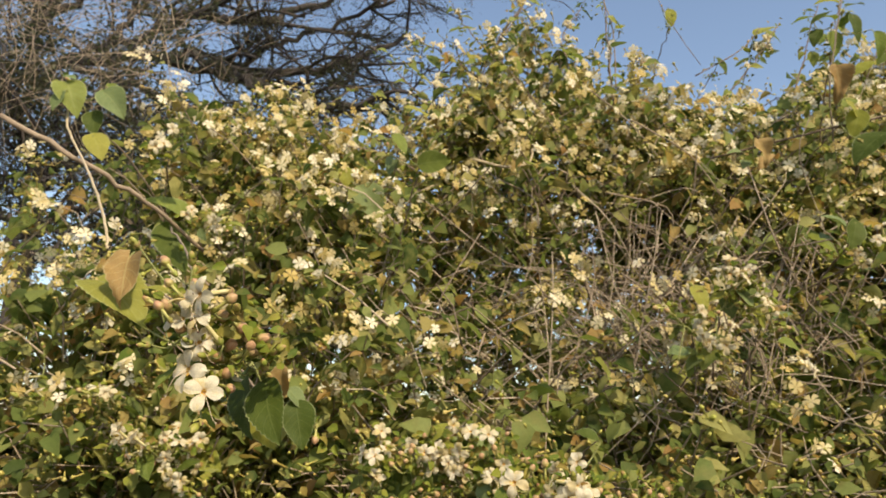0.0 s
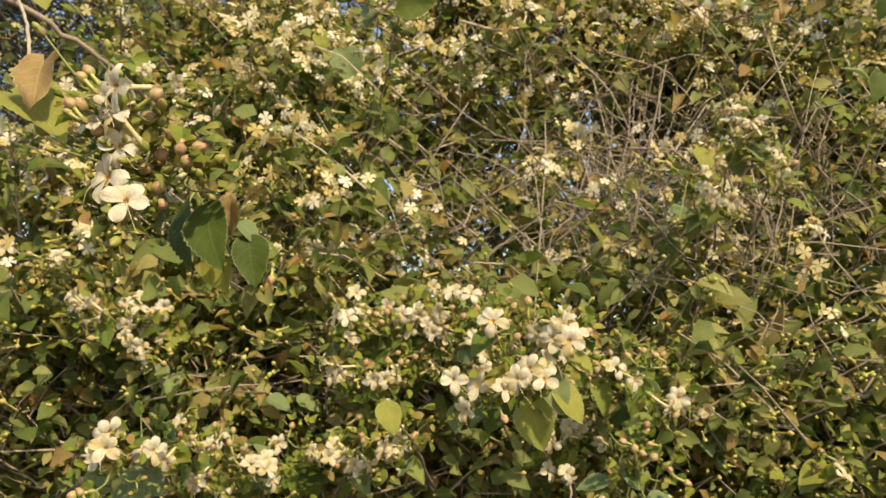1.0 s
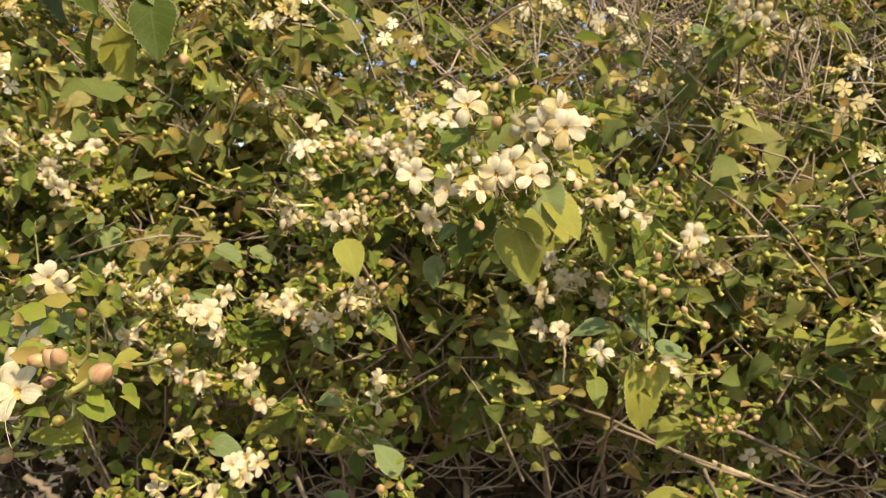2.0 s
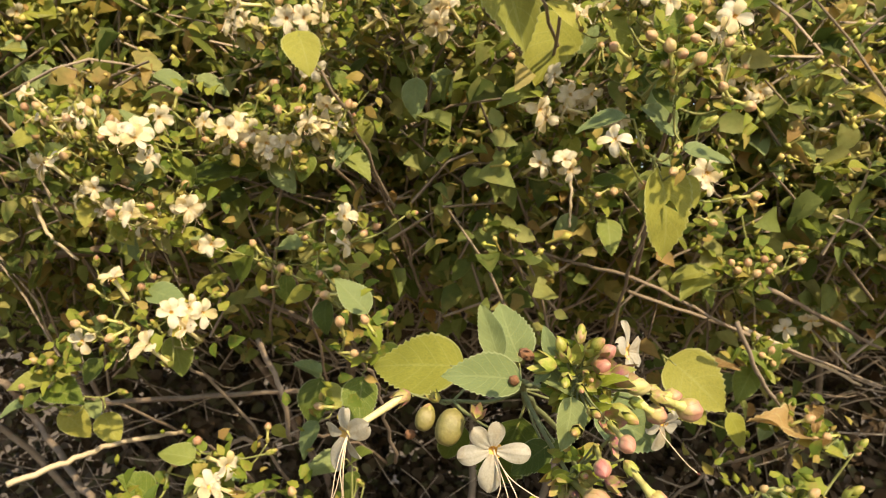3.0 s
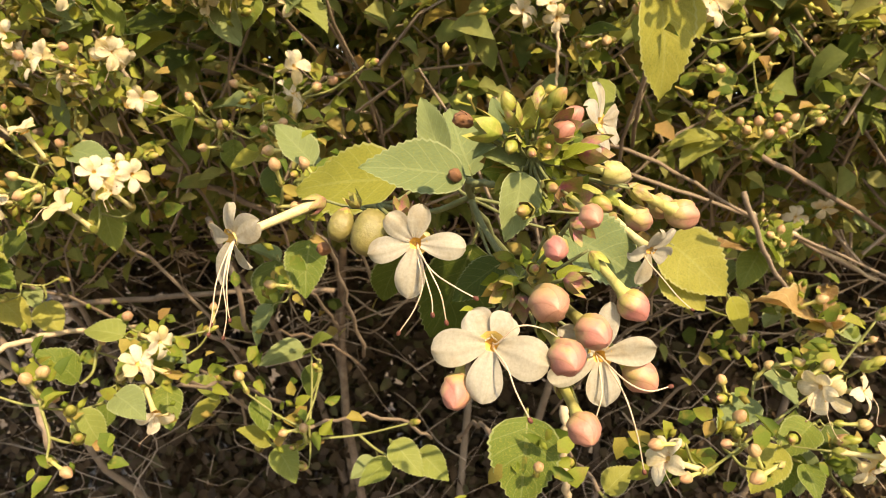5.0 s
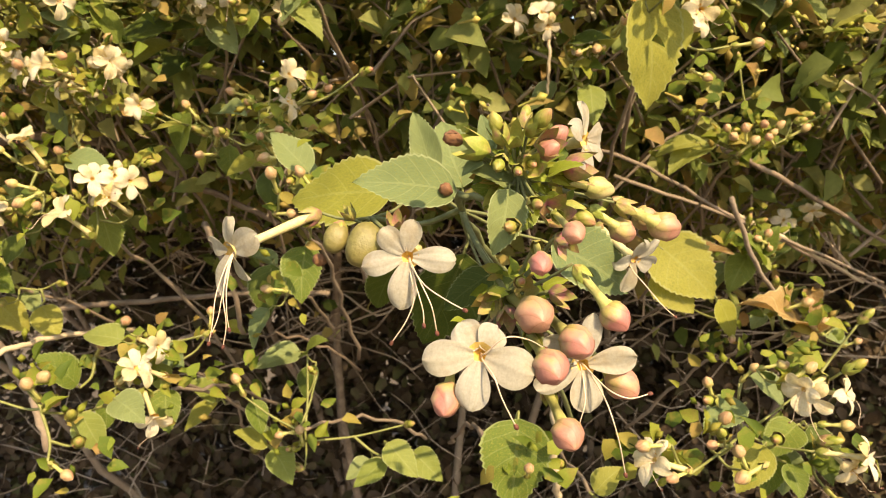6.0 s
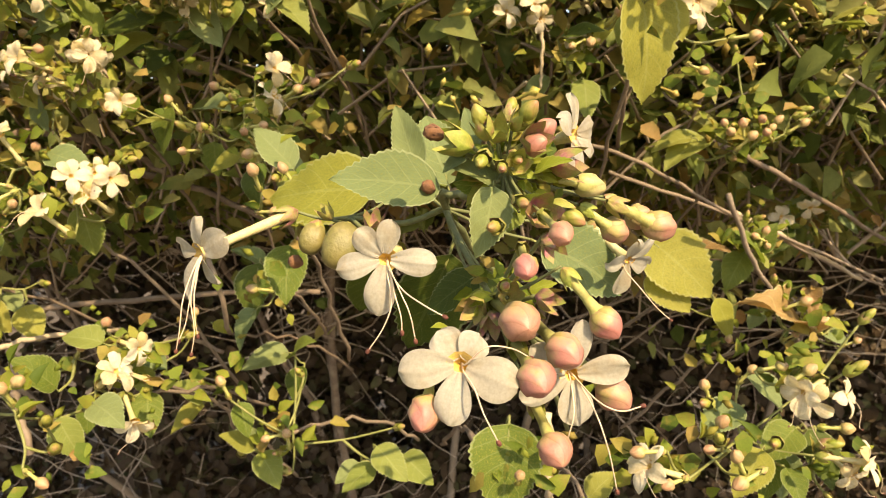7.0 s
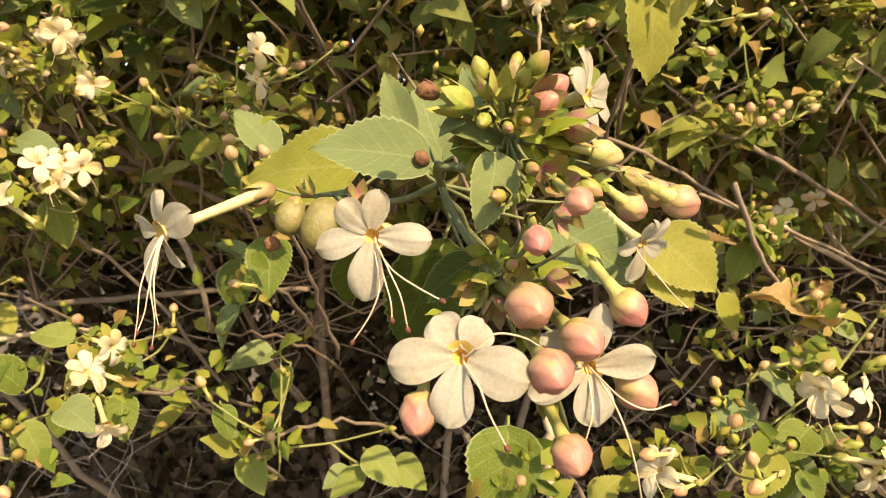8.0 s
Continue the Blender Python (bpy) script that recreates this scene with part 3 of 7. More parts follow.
tagged(new("ground", ground_sheet()), "dry brown earth under the shrub", "ground", kind="structure")

# ---------------------------------------------------------------- the shrub: stems, twigs and the mass of leaves
shrub = thing("flowering_shrub", (0.15, 1.5, 0.0), "dense wild shrub with cream flowers and tangled bare twigs", "shrub")
SHRUB_AT = Vector((0.15, 1.5, 0.0))


def front(x, z):
    """How far off the face of the shrub stands."""
    rows = ((0.0, 1.42), (0.9, 1.42), (1.1, 1.36), (1.18, 1.18), (1.27, 0.92), (1.35, 0.88), (1.5, 0.94), (1.65, 1.00), (1.85, 1.08), (2.0, 1.16), (2.3, 1.32), (3.0, 1.8))
    y = float(np.interp(z, [r[0] for r in rows], [r[1] for r in rows]))
    y += 0.10 * noise.noise((x * 2.2, z * 2.2, 3.0)) + 0.06 * noise.noise((x * 6, z * 6, 9.0))
    hollow = math.exp(-(((x - 0.17) / 0.18) ** 2 + ((z - 1.66) / 0.10) ** 2))
    return y + 0.14 * hollow + 0.25 * max(0.0, abs(x - 0.1) - 0.7)


def crest(x):
    """The shrub's height."""
    rows = ((-1.7, 1.3), (-1.0, 1.55), (-0.8, 1.70), (-0.7, 1.78), (-0.64, 1.92), (-0.56, 2.02), (-0.4, 2.05), (-0.31, 2.05), (-0.235, 2.0), (-0.17, 1.95), (-0.13, 2.02), (-0.075, 2.08), (0.07, 2.15),
            (0.16, 2.20), (0.26, 2.13), (0.33, 2.10), (0.365, 2.02), (0.44, 2.08), (0.52, 2.06), (0.6, 2.04), (0.65, 2.14), (0.8, 2.15), (1.2, 1.9), (1.8, 1.3))
    return float(np.interp(x, [r[0] for r in rows], [r[1] for r in rows])) + 0.05 * noise.noise((x * 9, 0, 4)) - (0.03 if x > -0.1 else 0.07)


def thinness(x, y, z):
    """Share of shoots left out in bare and see-through places."""
    if y > 1.75:
        return 0.1
    bare = math.exp(-(((x - 0.16) / 0.19) ** 2 + ((z - 1.67) / 0.11) ** 2)) * 0.97
    bare = max(bare, 0.94 * math.exp(-(((x - 0.30) / 0.15) ** 2 + ((z - 1.52) / 0.09) ** 2)))
    low = (0.94 if z < 1.20 else 0.10) if z < 1.33 and y < front(x, z) + 0.25 else 0.0
    left = 0.85 * math.exp(-(((x + 0.52) / 0.12) ** 2 + ((z - 1.78) / 0.16) ** 2))
    return max(bare, low, left, (0.35 if z < 1.4 else 0.8) * (noise.noise((x * 5, y * 5, z * 5)) > 0.12))


SMALL_LEAF = (((0, 0, 0), (-0.34, 0.30, 0.05), (0, 0.33, -0.03), (0.34, 0.30, 0.05), (-0.27, 0.66, 0.0), (0, 0.68, -0.08), (0.27, 0.66, 0.0), (0, 1.0, -0.18)),
              ((0, 2, 1), (0, 3, 2), (1, 2, 5, 4), (2, 3, 6, 5), (4, 5, 7), (5, 6, 7)))


def leaf_variant(wide, fold, droop, lean):
    """The small leaf, made wider or narrower, folded along its middle, drooping and leaning to a side."""
    return [(x * wide + lean * y * y, y, z + fold * abs(x) - droop * y * y) for x, y, z in SMALL_LEAF[0]], SMALL_LEAF[1]


SMALL_LEAVES = [leaf_variant(*v) for v in ((1.0, 0.0, 0.0, 0.0), (0.85, 0.55, 0.15, 0.12), (1.15, 0.25, 0.30, -0.15), (0.70, 0.9, 0.05, 0.0), (1.05, -0.35, 0.4, 0.18), (0.95, 0.4, -0.2, -0.1))]
DEEP_LEAF = (((0, 0, 0), (-0.32, 0.26, 0.08), (-0.28, 0.64, 0.04), (0, 1.0, -0.12), (0.28, 0.64, 0.04), (0.32, 0.26, 0.08)), ((0, 3, 2, 1), (0, 5, 4, 3)))


def stuff_mesh(name, verts, faces, mats):
    me = bpy.data.meshes.new(name)
    me.from_pydata(verts, [], faces)
    for x in mats:
        me.materials.append(x)
    me.polygons.foreach_set("use_smooth", [True] * len(faces))
    return me


def lay(verts, faces, shape, m):
    n = len(verts)
    verts += [tuple(m @ Vector(p)) for p in shape[0]]
    faces += [tuple(i + n for i in f) for f in shape[1]]


def small_flower():
    """Five lobed petals round a dished middle, of width 1."""
    verts, faces = [(0, 0, -0.06)], []
    for k in range(5):
        a = 2 * math.pi * k / 5
        for da, r, z in ((-0.50, 0.30, 0.02), (-0.36, 0.50, -0.03), (0.36, 0.50, -0.05), (0.50, 0.30, 0.02)):
            verts.append((r * math.sin(a + da), r * math.cos(a + da), z))
        b = 1 + 4 * k
        faces.append((0, b + 3, b + 2, b + 1, b))
    return verts, faces


def small_bud():
    verts = [(0, 0, 0.65)] + [(0.36 * math.cos(a), 0.36 * math.sin(a), 0.1) for a in (0, 1.571, 3.142, 4.712)] + [(0, 0, -0.9)]
    return verts, [(0, 1 + k, 1 + (k + 1) % 4) for k in range(4)] + [(5, 1 + (k + 1) % 4, 1 + k) for k in range(4)]


def small_trumpet():
    """A thin tube that ends in a closed bud, of length 1."""
    verts = []
    for z, r in ((0.0, 0.045), (0.62, 0.06), (0.80, 0.17)):
        verts += [(r * math.cos(a), r * math.sin(a), z) for a in (0, 1.571, 3.142, 4.712)]
    verts.append((0, 0, 1.0))
    faces = [(4 * i + k, 4 * i + (k + 1) % 4, 4 * i + 4 + (k + 1) % 4, 4 * i + 4 + k) for i in range(2) for k in range(4)]
    return verts, faces + [(8 + k, 8 + (k + 1) % 4, 12) for k in range(4)]


FLOWER_SHAPE, BUD_SHAPE, TRUMPET_SHAPE = small_flower(), small_bud(), small_trumpet()


def shrub_mass():
    r = random.Random(11)
    leaf_v, leaf_f, fl_v, fl_f, bud_v, bud_f, shade_v, shade_f = [], [], [], [], [], [], [], []
    twigs = Shell()
    shoots = []
    for k in range(CLUMPS):
        if k % 6:
            x, z = r.uniform(-0.95, 1.15), r.uniform(0.98, 2.2)
        else:
            x, z = r.uniform(-1.7, 1.8), r.uniform(0.3, 2.0)
        if k % 3 == 1:
            x, z = r.uniform(-0.45, 0.95), r.uniform(1.72, 2.18)
        elif k % 3 == 2 and k % 2:
            x, z = r.uniform(-0.7, 0.9), r.uniform(1.42, 1.75)
        elif k % 12 == 2:
            x, z = r.uniform(-0.55, 0.75), r.uniform(1.20, 1.48)
        wide = r.uniform(0.028, 0.066)
        c = Vector((x, front(x, z) + (r.choice((-0.09, -0.05, 0.0, 0.06, 0.16)) if z < 1.6 else r.choice((-0.03, 0.0, 0.03, 0.08, 0.14))), z))
        flowery = z > 1.12 and r.random() < (0.06 if z < 1.45 else 0.62 if z < 1.7 else 0.92)
        if z > crest(x) or r.random() < thinness(*c):
            continue
        for j in range(int(r.uniform(170, 250) * wide)):
            p = c + Vector((r.gauss(0, wide), r.gauss(0, wide * 0.8), r.gauss(0, wide * 0.75)))
            if p.z < crest(p.x) + 0.02:
                shoots.append((p, flowery and p.z > c.z - 0.2 * wide and p.y < c.y + wide))
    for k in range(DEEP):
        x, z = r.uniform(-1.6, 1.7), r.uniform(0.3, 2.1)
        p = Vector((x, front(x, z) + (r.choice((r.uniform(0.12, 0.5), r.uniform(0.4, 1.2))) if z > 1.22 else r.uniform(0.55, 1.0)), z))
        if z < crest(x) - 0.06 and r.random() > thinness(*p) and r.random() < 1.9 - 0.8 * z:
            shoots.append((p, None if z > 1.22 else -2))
    for k in range(BACKING):
        x, z = r.uniform(-1.2, 1.3), r.uniform(1.12, 1.95)
        if z < crest(x) - 0.10 and r.random() > 0.8 * thinness(x, 1.0, z):
            shoots.append((Vector((x, max(front(x, z), 1.0) + r.uniform(0.35, 1.0), z)), -1))
    for k in range(FILL):
        x, z = r.uniform(-0.80, 1.0), r.uniform(1.21, 1.46)
        p = Vector((x, front(x, z) + r.uniform(-0.12, 0.06), z))
        if z < crest(x) - 0.05 and r.random() > thinness(*p):
            shoots.append((p, False))
    for k in range(SPRAYS):
        side = k % 5 < 3
        x, z = (r.uniform(0.05, 0.48), r.uniform(1.25, 1.43)) if side else (r.uniform(-0.32, 0.05), r.uniform(1.27, 1.43))
        shoots.append((Vector((x, r.uniform(0.73, 0.86) if side else r.uniform(0.78, 0.88), z)), False))
    # Kind -2 takes the dark colour that paints shade low in the shrub.
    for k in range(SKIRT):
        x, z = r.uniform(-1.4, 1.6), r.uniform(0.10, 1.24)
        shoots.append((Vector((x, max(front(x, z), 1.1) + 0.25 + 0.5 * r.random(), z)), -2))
    shoots = [(p, kind) for p, kind in shoots if ((p.x - 0.1) / 1.75) ** 2 + ((p.y - 1.4) / 0.9) ** 2 < 1.0 + 0.5 * noise.noise(p * 3) or p.y < 1.3]
    shoots = [(p, kind) for p, kind in shoots if p.y < 1.55 or p.z < crest(p.x) - 0.5 * (p.y - 1.55)]
    for p, flowery in shoots:
        # dead marks the inner leaves whose dark colour stands in for shade.
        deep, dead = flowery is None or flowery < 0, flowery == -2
        flowery, broad = (None, 1.1) if deep and flowery else (flowery, 1.0)
        lower = p + Vector((r.uniform(-0.10, 0.10), r.uniform(0.02, 0.10), r.uniform(-0.10, -0.01)))
        if not deep:
            twigs.tube((lower - SHRUB_AT, (lower + p) / 2 + Vector((r.uniform(-0.01, 0.01), 0, 0.01)) - SHRUB_AT, p - SHRUB_AT), 0.0014, 0.0008, 3, 0, False)
        for k in range(r.randrange(7, 11) if deep else r.randrange(6, 12)):
            q = p.lerp(lower, r.random() * 0.8) + Vector((r.gauss(0, 0.014), r.gauss(0, 0.014), r.gauss(0, 0.012)))
            way = Vector((r.uniform(-1, 1), r.uniform(-1, 0.6), r.uniform(-0.9, 0.4)))
            face = Vector((r.uniform(-0.8, 0.8), r.uniform(-1, 0.3), r.uniform(0.1, 1)))
            m = aimed(q - SHRUB_AT, face, way, broad * r.uniform(0.016, 0.034) if deep else (r.uniform(0.009, 0.024) if q.z < 1.42 else r.choice((r.uniform(0.010, 0.020), r.uniform(0.012, 0.024), r.uniform(0.022, 0.034)))))
            lay(shade_v if dead else leaf_v, shade_f if dead else leaf_f, DEEP_LEAF if deep else r.choice(SMALL_LEAVES), m)
        if flowery and r.random() < 0.75:
            for k in range(r.randrange(3, 8)):
                q = p + Vector((r.gauss(0, 0.012), r.uniform(-0.035, -0.006), r.gauss(0.012, 0.009)))
                face = Vector((r.uniform(-1.2, 1.2), -0.7, r.uniform(-0.4, 1.1)))
                lay(fl_v, fl_f, FLOWER_SHAPE, aimed(q - SHRUB_AT, face, (r.uniform(-1, 1), 0, 1), r.uniform(0.011, 0.018)))
        if not deep and p.z > 1.0 and r.random() < (0.8 if flowery else 0.2):
            for k in range(r.randrange(4, 13)):
                q = p + Vector((r.gauss(0, 0.016), r.uniform(-0.03, 0.005), r.gauss(0.006, 0.013)))
                if k % 3:
                    lay(bud_v, bud_f, BUD_SHAPE, aimed(q - SHRUB_AT, (r.uniform(-1, 1), -0.6, r.uniform(-0.5, 1)), (0, 0, 1), r.uniform(0.003, 0.006)))
                else:
                    lay(bud_v, bud_f, TRUMPET_SHAPE, aimed(q - SHRUB_AT, (r.uniform(-1, 1), -0.5, r.uniform(-0.4, 0.9)), (0, 0, 1), r.uniform(0.010, 0.019)))
    # tangle of bare twigs
    for k in range(TANGLE):
        zone = r.random()
        if zone < 0.18:
            x, z = r.uniform(-0.6, 0.85), r.choice((r.uniform(0.92, 1.40), r.uniform(1.18, 1.40)))
            d = Vector((r.choice((-1, 1)), r.uniform(-0.25, 0.25), r.gauss(0, 0.35)))
        elif zone < 0.36:
            x, z = r.choice((r.gauss(0.19, 0.13), r.gauss(0.19, 0.13), r.gauss(0.36, 0.1))), r.gauss(1.62, 0.09)
            d = Vector((r.uniform(-1, 1), r.uniform(-0.4, 0.4), r.uniform(-1, 1)))
        else:
            x, z = r.uniform(-1.4, 1.6), r.choice((r.uniform(0.3, 1.9), r.uniform(1.35, 1.9)))
            d = Vector((r.uniform(-1, 1), r.uniform(-0.4, 0.4), r.uniform(-0.4, 1)))
        if z > crest(x) - 0.05:
            continue
        p = Vector((x, front(x, z) + (r.uniform(-0.10, 0.12) if 0.18 <= zone < 0.36 else r.uniform(-0.08, 0.25) if zone < 0.18 else r.uniform(0.02, 0.40)), z))
        d = d.normalized() * r.uniform(0.04, 0.17)
        sag = Vector((r.gauss(0, 0.022), r.gauss(0, 0.022), r.gauss(-0.006, 0.022)))
        line = glide((p - d - SHRUB_AT, p - d * 0.3 + sag - SHRUB_AT, p + d * 0.4 - sag * 0.4 - SHRUB_AT, p + d - SHRUB_AT), 3)
        rad = r.uniform(0.0009, 0.0024) if zone < 0.18 else r.uniform(0.0005, 0.0012 if zone < 0.36 else 0.0017)
        twigs.tube(line, rad, rad * 0.6, 4, 0, False)
    for k in range(150):
        p = Vector((r.uniform(-0.80, -0.38), r.uniform(0.95, 1.15), r.uniform(1.93, 2.16)))
        d = Vector((r.uniform(-1, 1), r.uniform(-0.3, 0.3), r.gauss(0, 0.5))).normalized() * r.uniform(0.05, 0.16)
        sag = Vector((r.gauss(0, 0.02), 0, r.gauss(0.01, 0.02)))
        twigs.tube(glide((p - d - SHRUB_AT, p - d * 0.3 + sag - SHRUB_AT, p + d * 0.4 - sag - SHRUB_AT, p + d - SHRUB_AT), 3), 0.0006, 0.0003, 3, 0, False)
    tagged(part("leaf_mass", stuff_mesh("leaf_mass", leaf_v, leaf_f, (leaf_mass_skin,)), shrub, None, "dense small green and yellowing leaves"), kind="stuff")
    tagged(part("dead_leaf_mass", stuff_mesh("dead_leaf_mass", shade_v, shade_f, (leaf_inner_shade,)), shrub, None, "inner leaves coloured dark brown to stand in for deep shade"), kind="stuff")
    tagged(part("blossom_mass", stuff_mesh("blossom_mass", fl_v, fl_f, (blossom_skin,)), shrub, None, "countless small cream flowers"), kind="stuff")
    tagged(part("bud_mass", stuff_mesh("bud_mass", bud_v, bud_f, (bud_mass_skin,)), shrub, None, "small pink and green buds"), kind="stuff")
    tagged(part("twig_mass", twigs.mesh("twig_mass", (twig_mass_skin,)), shrub, None, "tangle of thin bare twigs"), kind="stuff")


CLUMPS, DEEP, SKIRT, TANGLE, BACKING, FILL, SPRAYS = 1300, 8000, 8000, 2600, 3200, 1500, 330
shrub_mass()

for k in range(11):
    a = rng.uniform(-1.1, 1.25)
    s = Shell()
    foot = Vector((0.15 + a * 0.35, 1.72 + rng.uniform(-0.10, 0.2), -0.02))
    top = Vector((0.1 + a, 1.50 + rng.uniform(-0.15, 0.25), crest(a) - 0.22))
    s.tube(crooked((foot - SHRUB_AT, foot.lerp(top, 0.35) + Vector((rng.uniform(-0.1, 0.1), 0.05, 0)) - SHRUB_AT, foot.lerp(top, 0.7) + Vector((0, -0.05, 0.05)) - SHRUB_AT, top - SHRUB_AT), 0.008, 7), 0.010, 0.003, 8)
    part("stem", s.mesh("stem", (bark,)), shrub)


def twig(radius, pts, mat=None):
    s = Shell()
    s.tube(crooked([Vector(p) - SHRUB_AT for p in pts], radius * 0.28, 7), radius, radius * 0.72, 7)
    part("twig", s.mesh("twig", (mat or bark,)), shrub)


twig(0.0030, ((-0.457, 0.72, 1.752), (-0.373, 0.74, 1.709), (-0.321, 0.8, 1.681), (-0.285, 0.86, 1.649)), old_wood)
twig(0.0014, ((-0.426, 0.79, 1.818), (-0.425, 0.78, 1.774), (-0.349, 0.7, 1.693), (-0.254, 0.575, 1.601), (-0.229, 0.54, 1.568)), straw)
twig(0.0019, ((0.03, 0.95, 1.808), (0.072, 0.96, 1.802), (0.107, 0.97, 1.811), (0.114, 0.975, 1.834)), straw)
twig(0.0019, ((0.182, 1.2, 1.798), (0.265, 1.1, 1.824), (0.352, 1.02, 1.836), (0.458, 0.95, 1.847), (0.556, 0.9, 1.857), (0.638, 0.88, 1.876)))
twig(0.0008, ((0.095, 0.92, 1.783), (0.124, 0.95, 1.747), (0.16, 1, 1.708), (0.197, 1, 1.622), (0.195, 0.95, 1.542), (0.213, 0.93, 1.487)))
twig(0.0008, ((0.102, 0.92, 1.783), (0.149, 1, 1.732), (0.192, 1.05, 1.68), (0.265, 1.1, 1.625)))
twig(0.0012, ((0.112, 1.29, 1.776), (0.072, 1.26, 1.706), (0.034, 1.23, 1.641)), straw)
twig(0.0012, ((0.108, 1.29, 1.778), (0.153, 1.28, 1.766), (0.203, 1.28, 1.745)), straw)
twig(0.0012, ((0.093, 1.28, 1.742), (-0.004, 1.2, 1.663), (-0.076, 1.1, 1.583)))
twig(0.0019, ((0.455, 1.058, 1.493), (0.382, 1.03, 1.448), (0.317, 1, 1.399)), straw)
twig(0.0019, ((-0.003, 1.2, 1.997), (0.076, 1.22, 2.145), (0.126, 1.25, 2.249), (0.154, 1.25, 2.364)))
twig(0.0012, ((0.286, 1.2, 2.041), (0.285, 1.2, 2.159), (0.27, 1.2, 2.229)))
twig(0.0007, ((0.438, 1.2, 2.099), (0.402, 1.2, 2.161), (0.37, 1.2, 2.231), (0.358, 1.2, 2.303)))
twig(0.0012, ((0.427, 1.2, 2.077), (0.51, 1.2, 2.129), (0.55, 1.2, 2.175)))
twig(0.0012, ((0.502, 0.93, 1.835), (0.503, 0.92, 1.919), (0.532, 0.92, 2.04), (0.549, 0.92, 2.112)))
twig(0.0019, ((0.371, 0.95, 1.341), (0.357, 0.95, 1.359), (0.363, 0.95, 1.396), (0.382, 0.95, 1.42), (0.409, 0.95, 1.43)), straw)
twig(0.0014, ((0.387, 0.95, 1.526), (0.422, 0.95, 1.452), (0.471, 0.9, 1.335)))
twig(0.0022, ((-0.093, 0.83, 1.289), (-0.07, 0.84, 1.292), (-0.014, 0.86, 1.294), (0.026, 0.886, 1.295), (0.083, 0.9, 1.285), (0.142, 0.92, 1.282), (0.206, 0.93, 1.282)))
twig(0.0019, ((-0.049, 0.86, 1.273), (0.011, 0.88, 1.272), (0.079, 0.9, 1.284), (0.152, 0.93, 1.286)))
twig(0.0012, ((0.124, 0.76, 1.278), (0.108, 0.79, 1.263), (0.09, 0.82, 1.247)), straw)
twig(0.0013, ((0.083, 0.85, 1.262), (0.136, 0.8, 1.249), (0.183, 0.76, 1.237), (0.244, 0.78, 1.207), (0.365, 0.868, 1.159), (0.401, 0.88, 1.146)))
twig(0.0043, ((-0.331, 0.85, 1.225), (-0.295, 0.85, 1.234), (-0.25, 0.85, 1.244), (-0.196, 0.85, 1.249), (-0.156, 0.87, 1.236), (-0.113, 0.88, 1.213)))
twig(0.0031, ((-0.222, 0.9, 1.223), (-0.134, 0.9, 1.215), (-0.057, 0.9, 1.183)))
twig(0.0015, ((-0.239, 0.8, 1.286), (-0.229, 0.8, 1.262), (-0.207, 0.8, 1.243)), straw)
twig(0.0031, ((-0.324, 0.85, 1.159), (-0.296, 0.85, 1.141), (-0.289, 0.88, 1.101), (-0.213, 0.8, 1.089), (-0.169, 0.75, 1.087), (-0.157, 0.74, 1.062)))
twig(0.0025, ((-0.279, 0.92, 1.105), (-0.183, 0.9, 1.118), (-0.081, 0.88, 1.132), (-0.011, 0.85, 1.139)))
twig(0.0019, ((-0.193, 0.7, 1.12), (-0.169, 0.72, 1.127), (-0.154, 0.75, 1.129), (-0.131, 0.8, 1.122)), straw)
twig(0.0019, ((-0.063, 0.75, 1.198), (-0.043, 0.73, 1.171), (-0.042, 0.75, 1.134)))
twig(0.0019, ((0.199, 0.9, 1.273), (0.246, 0.79, 1.244), (0.296, 0.8, 1.221), (0.382, 0.85, 1.183)))
twig(0.0015, ((0.259, 0.8, 1.204), (0.307, 0.82, 1.183), (0.368, 0.85, 1.155)), straw)
twig(0.0015, ((0.35, 0.95, 1.252), (0.394, 0.95, 1.263), (0.436, 0.95, 1.281)))
twig(0.0011, ((0.129, 0.735, 1.312), (0.13, 0.737, 1.288), (0.13, 0.74, 1.272)), straw)
twig(0.0017, ((0.088, 0.8, 1.415), (0.068, 0.82, 1.355), (0.04, 0.88, 1.295)))
twig(0.0017, ((-0.044, 0.8, 1.383), (-0.01, 0.83, 1.372), (0.045, 0.9, 1.364)))
twig(0.0019, ((0.124, 0.62, 1.14), (0.124, 0.62, 1.122), (0.128, 0.63, 1.095), (0.132, 0.66, 1.052)), straw)
twig(0.0019, ((-0.09, 0.75, 1.114), (-0.085, 0.78, 1.124), (-0.064, 0.8, 1.108)))
twig(0.0015, ((0.224, 0.72, 1.219), (0.25, 0.74, 1.178), (0.275, 0.75, 1.151)))
twig(0.0013, ((0.18, 0.8, 1.228), (0.259, 0.8, 1.201), (0.382, 0.85, 1.155)))

# ---------------------------------------------------------------- sprigs
sprig("dark dead leaves caught among bare twigs", None,
      [],
      [],
      [((0.15, 1.25, 1.86), (0.157, 1.24, 1.81), "brown", (0, -0.9, -0.3)),
       ((0.164, 1.26, 1.859), (0.145, 1.25, 1.816), "brown", (0.4, -0.9, -0.3))], 0, 0, 0)
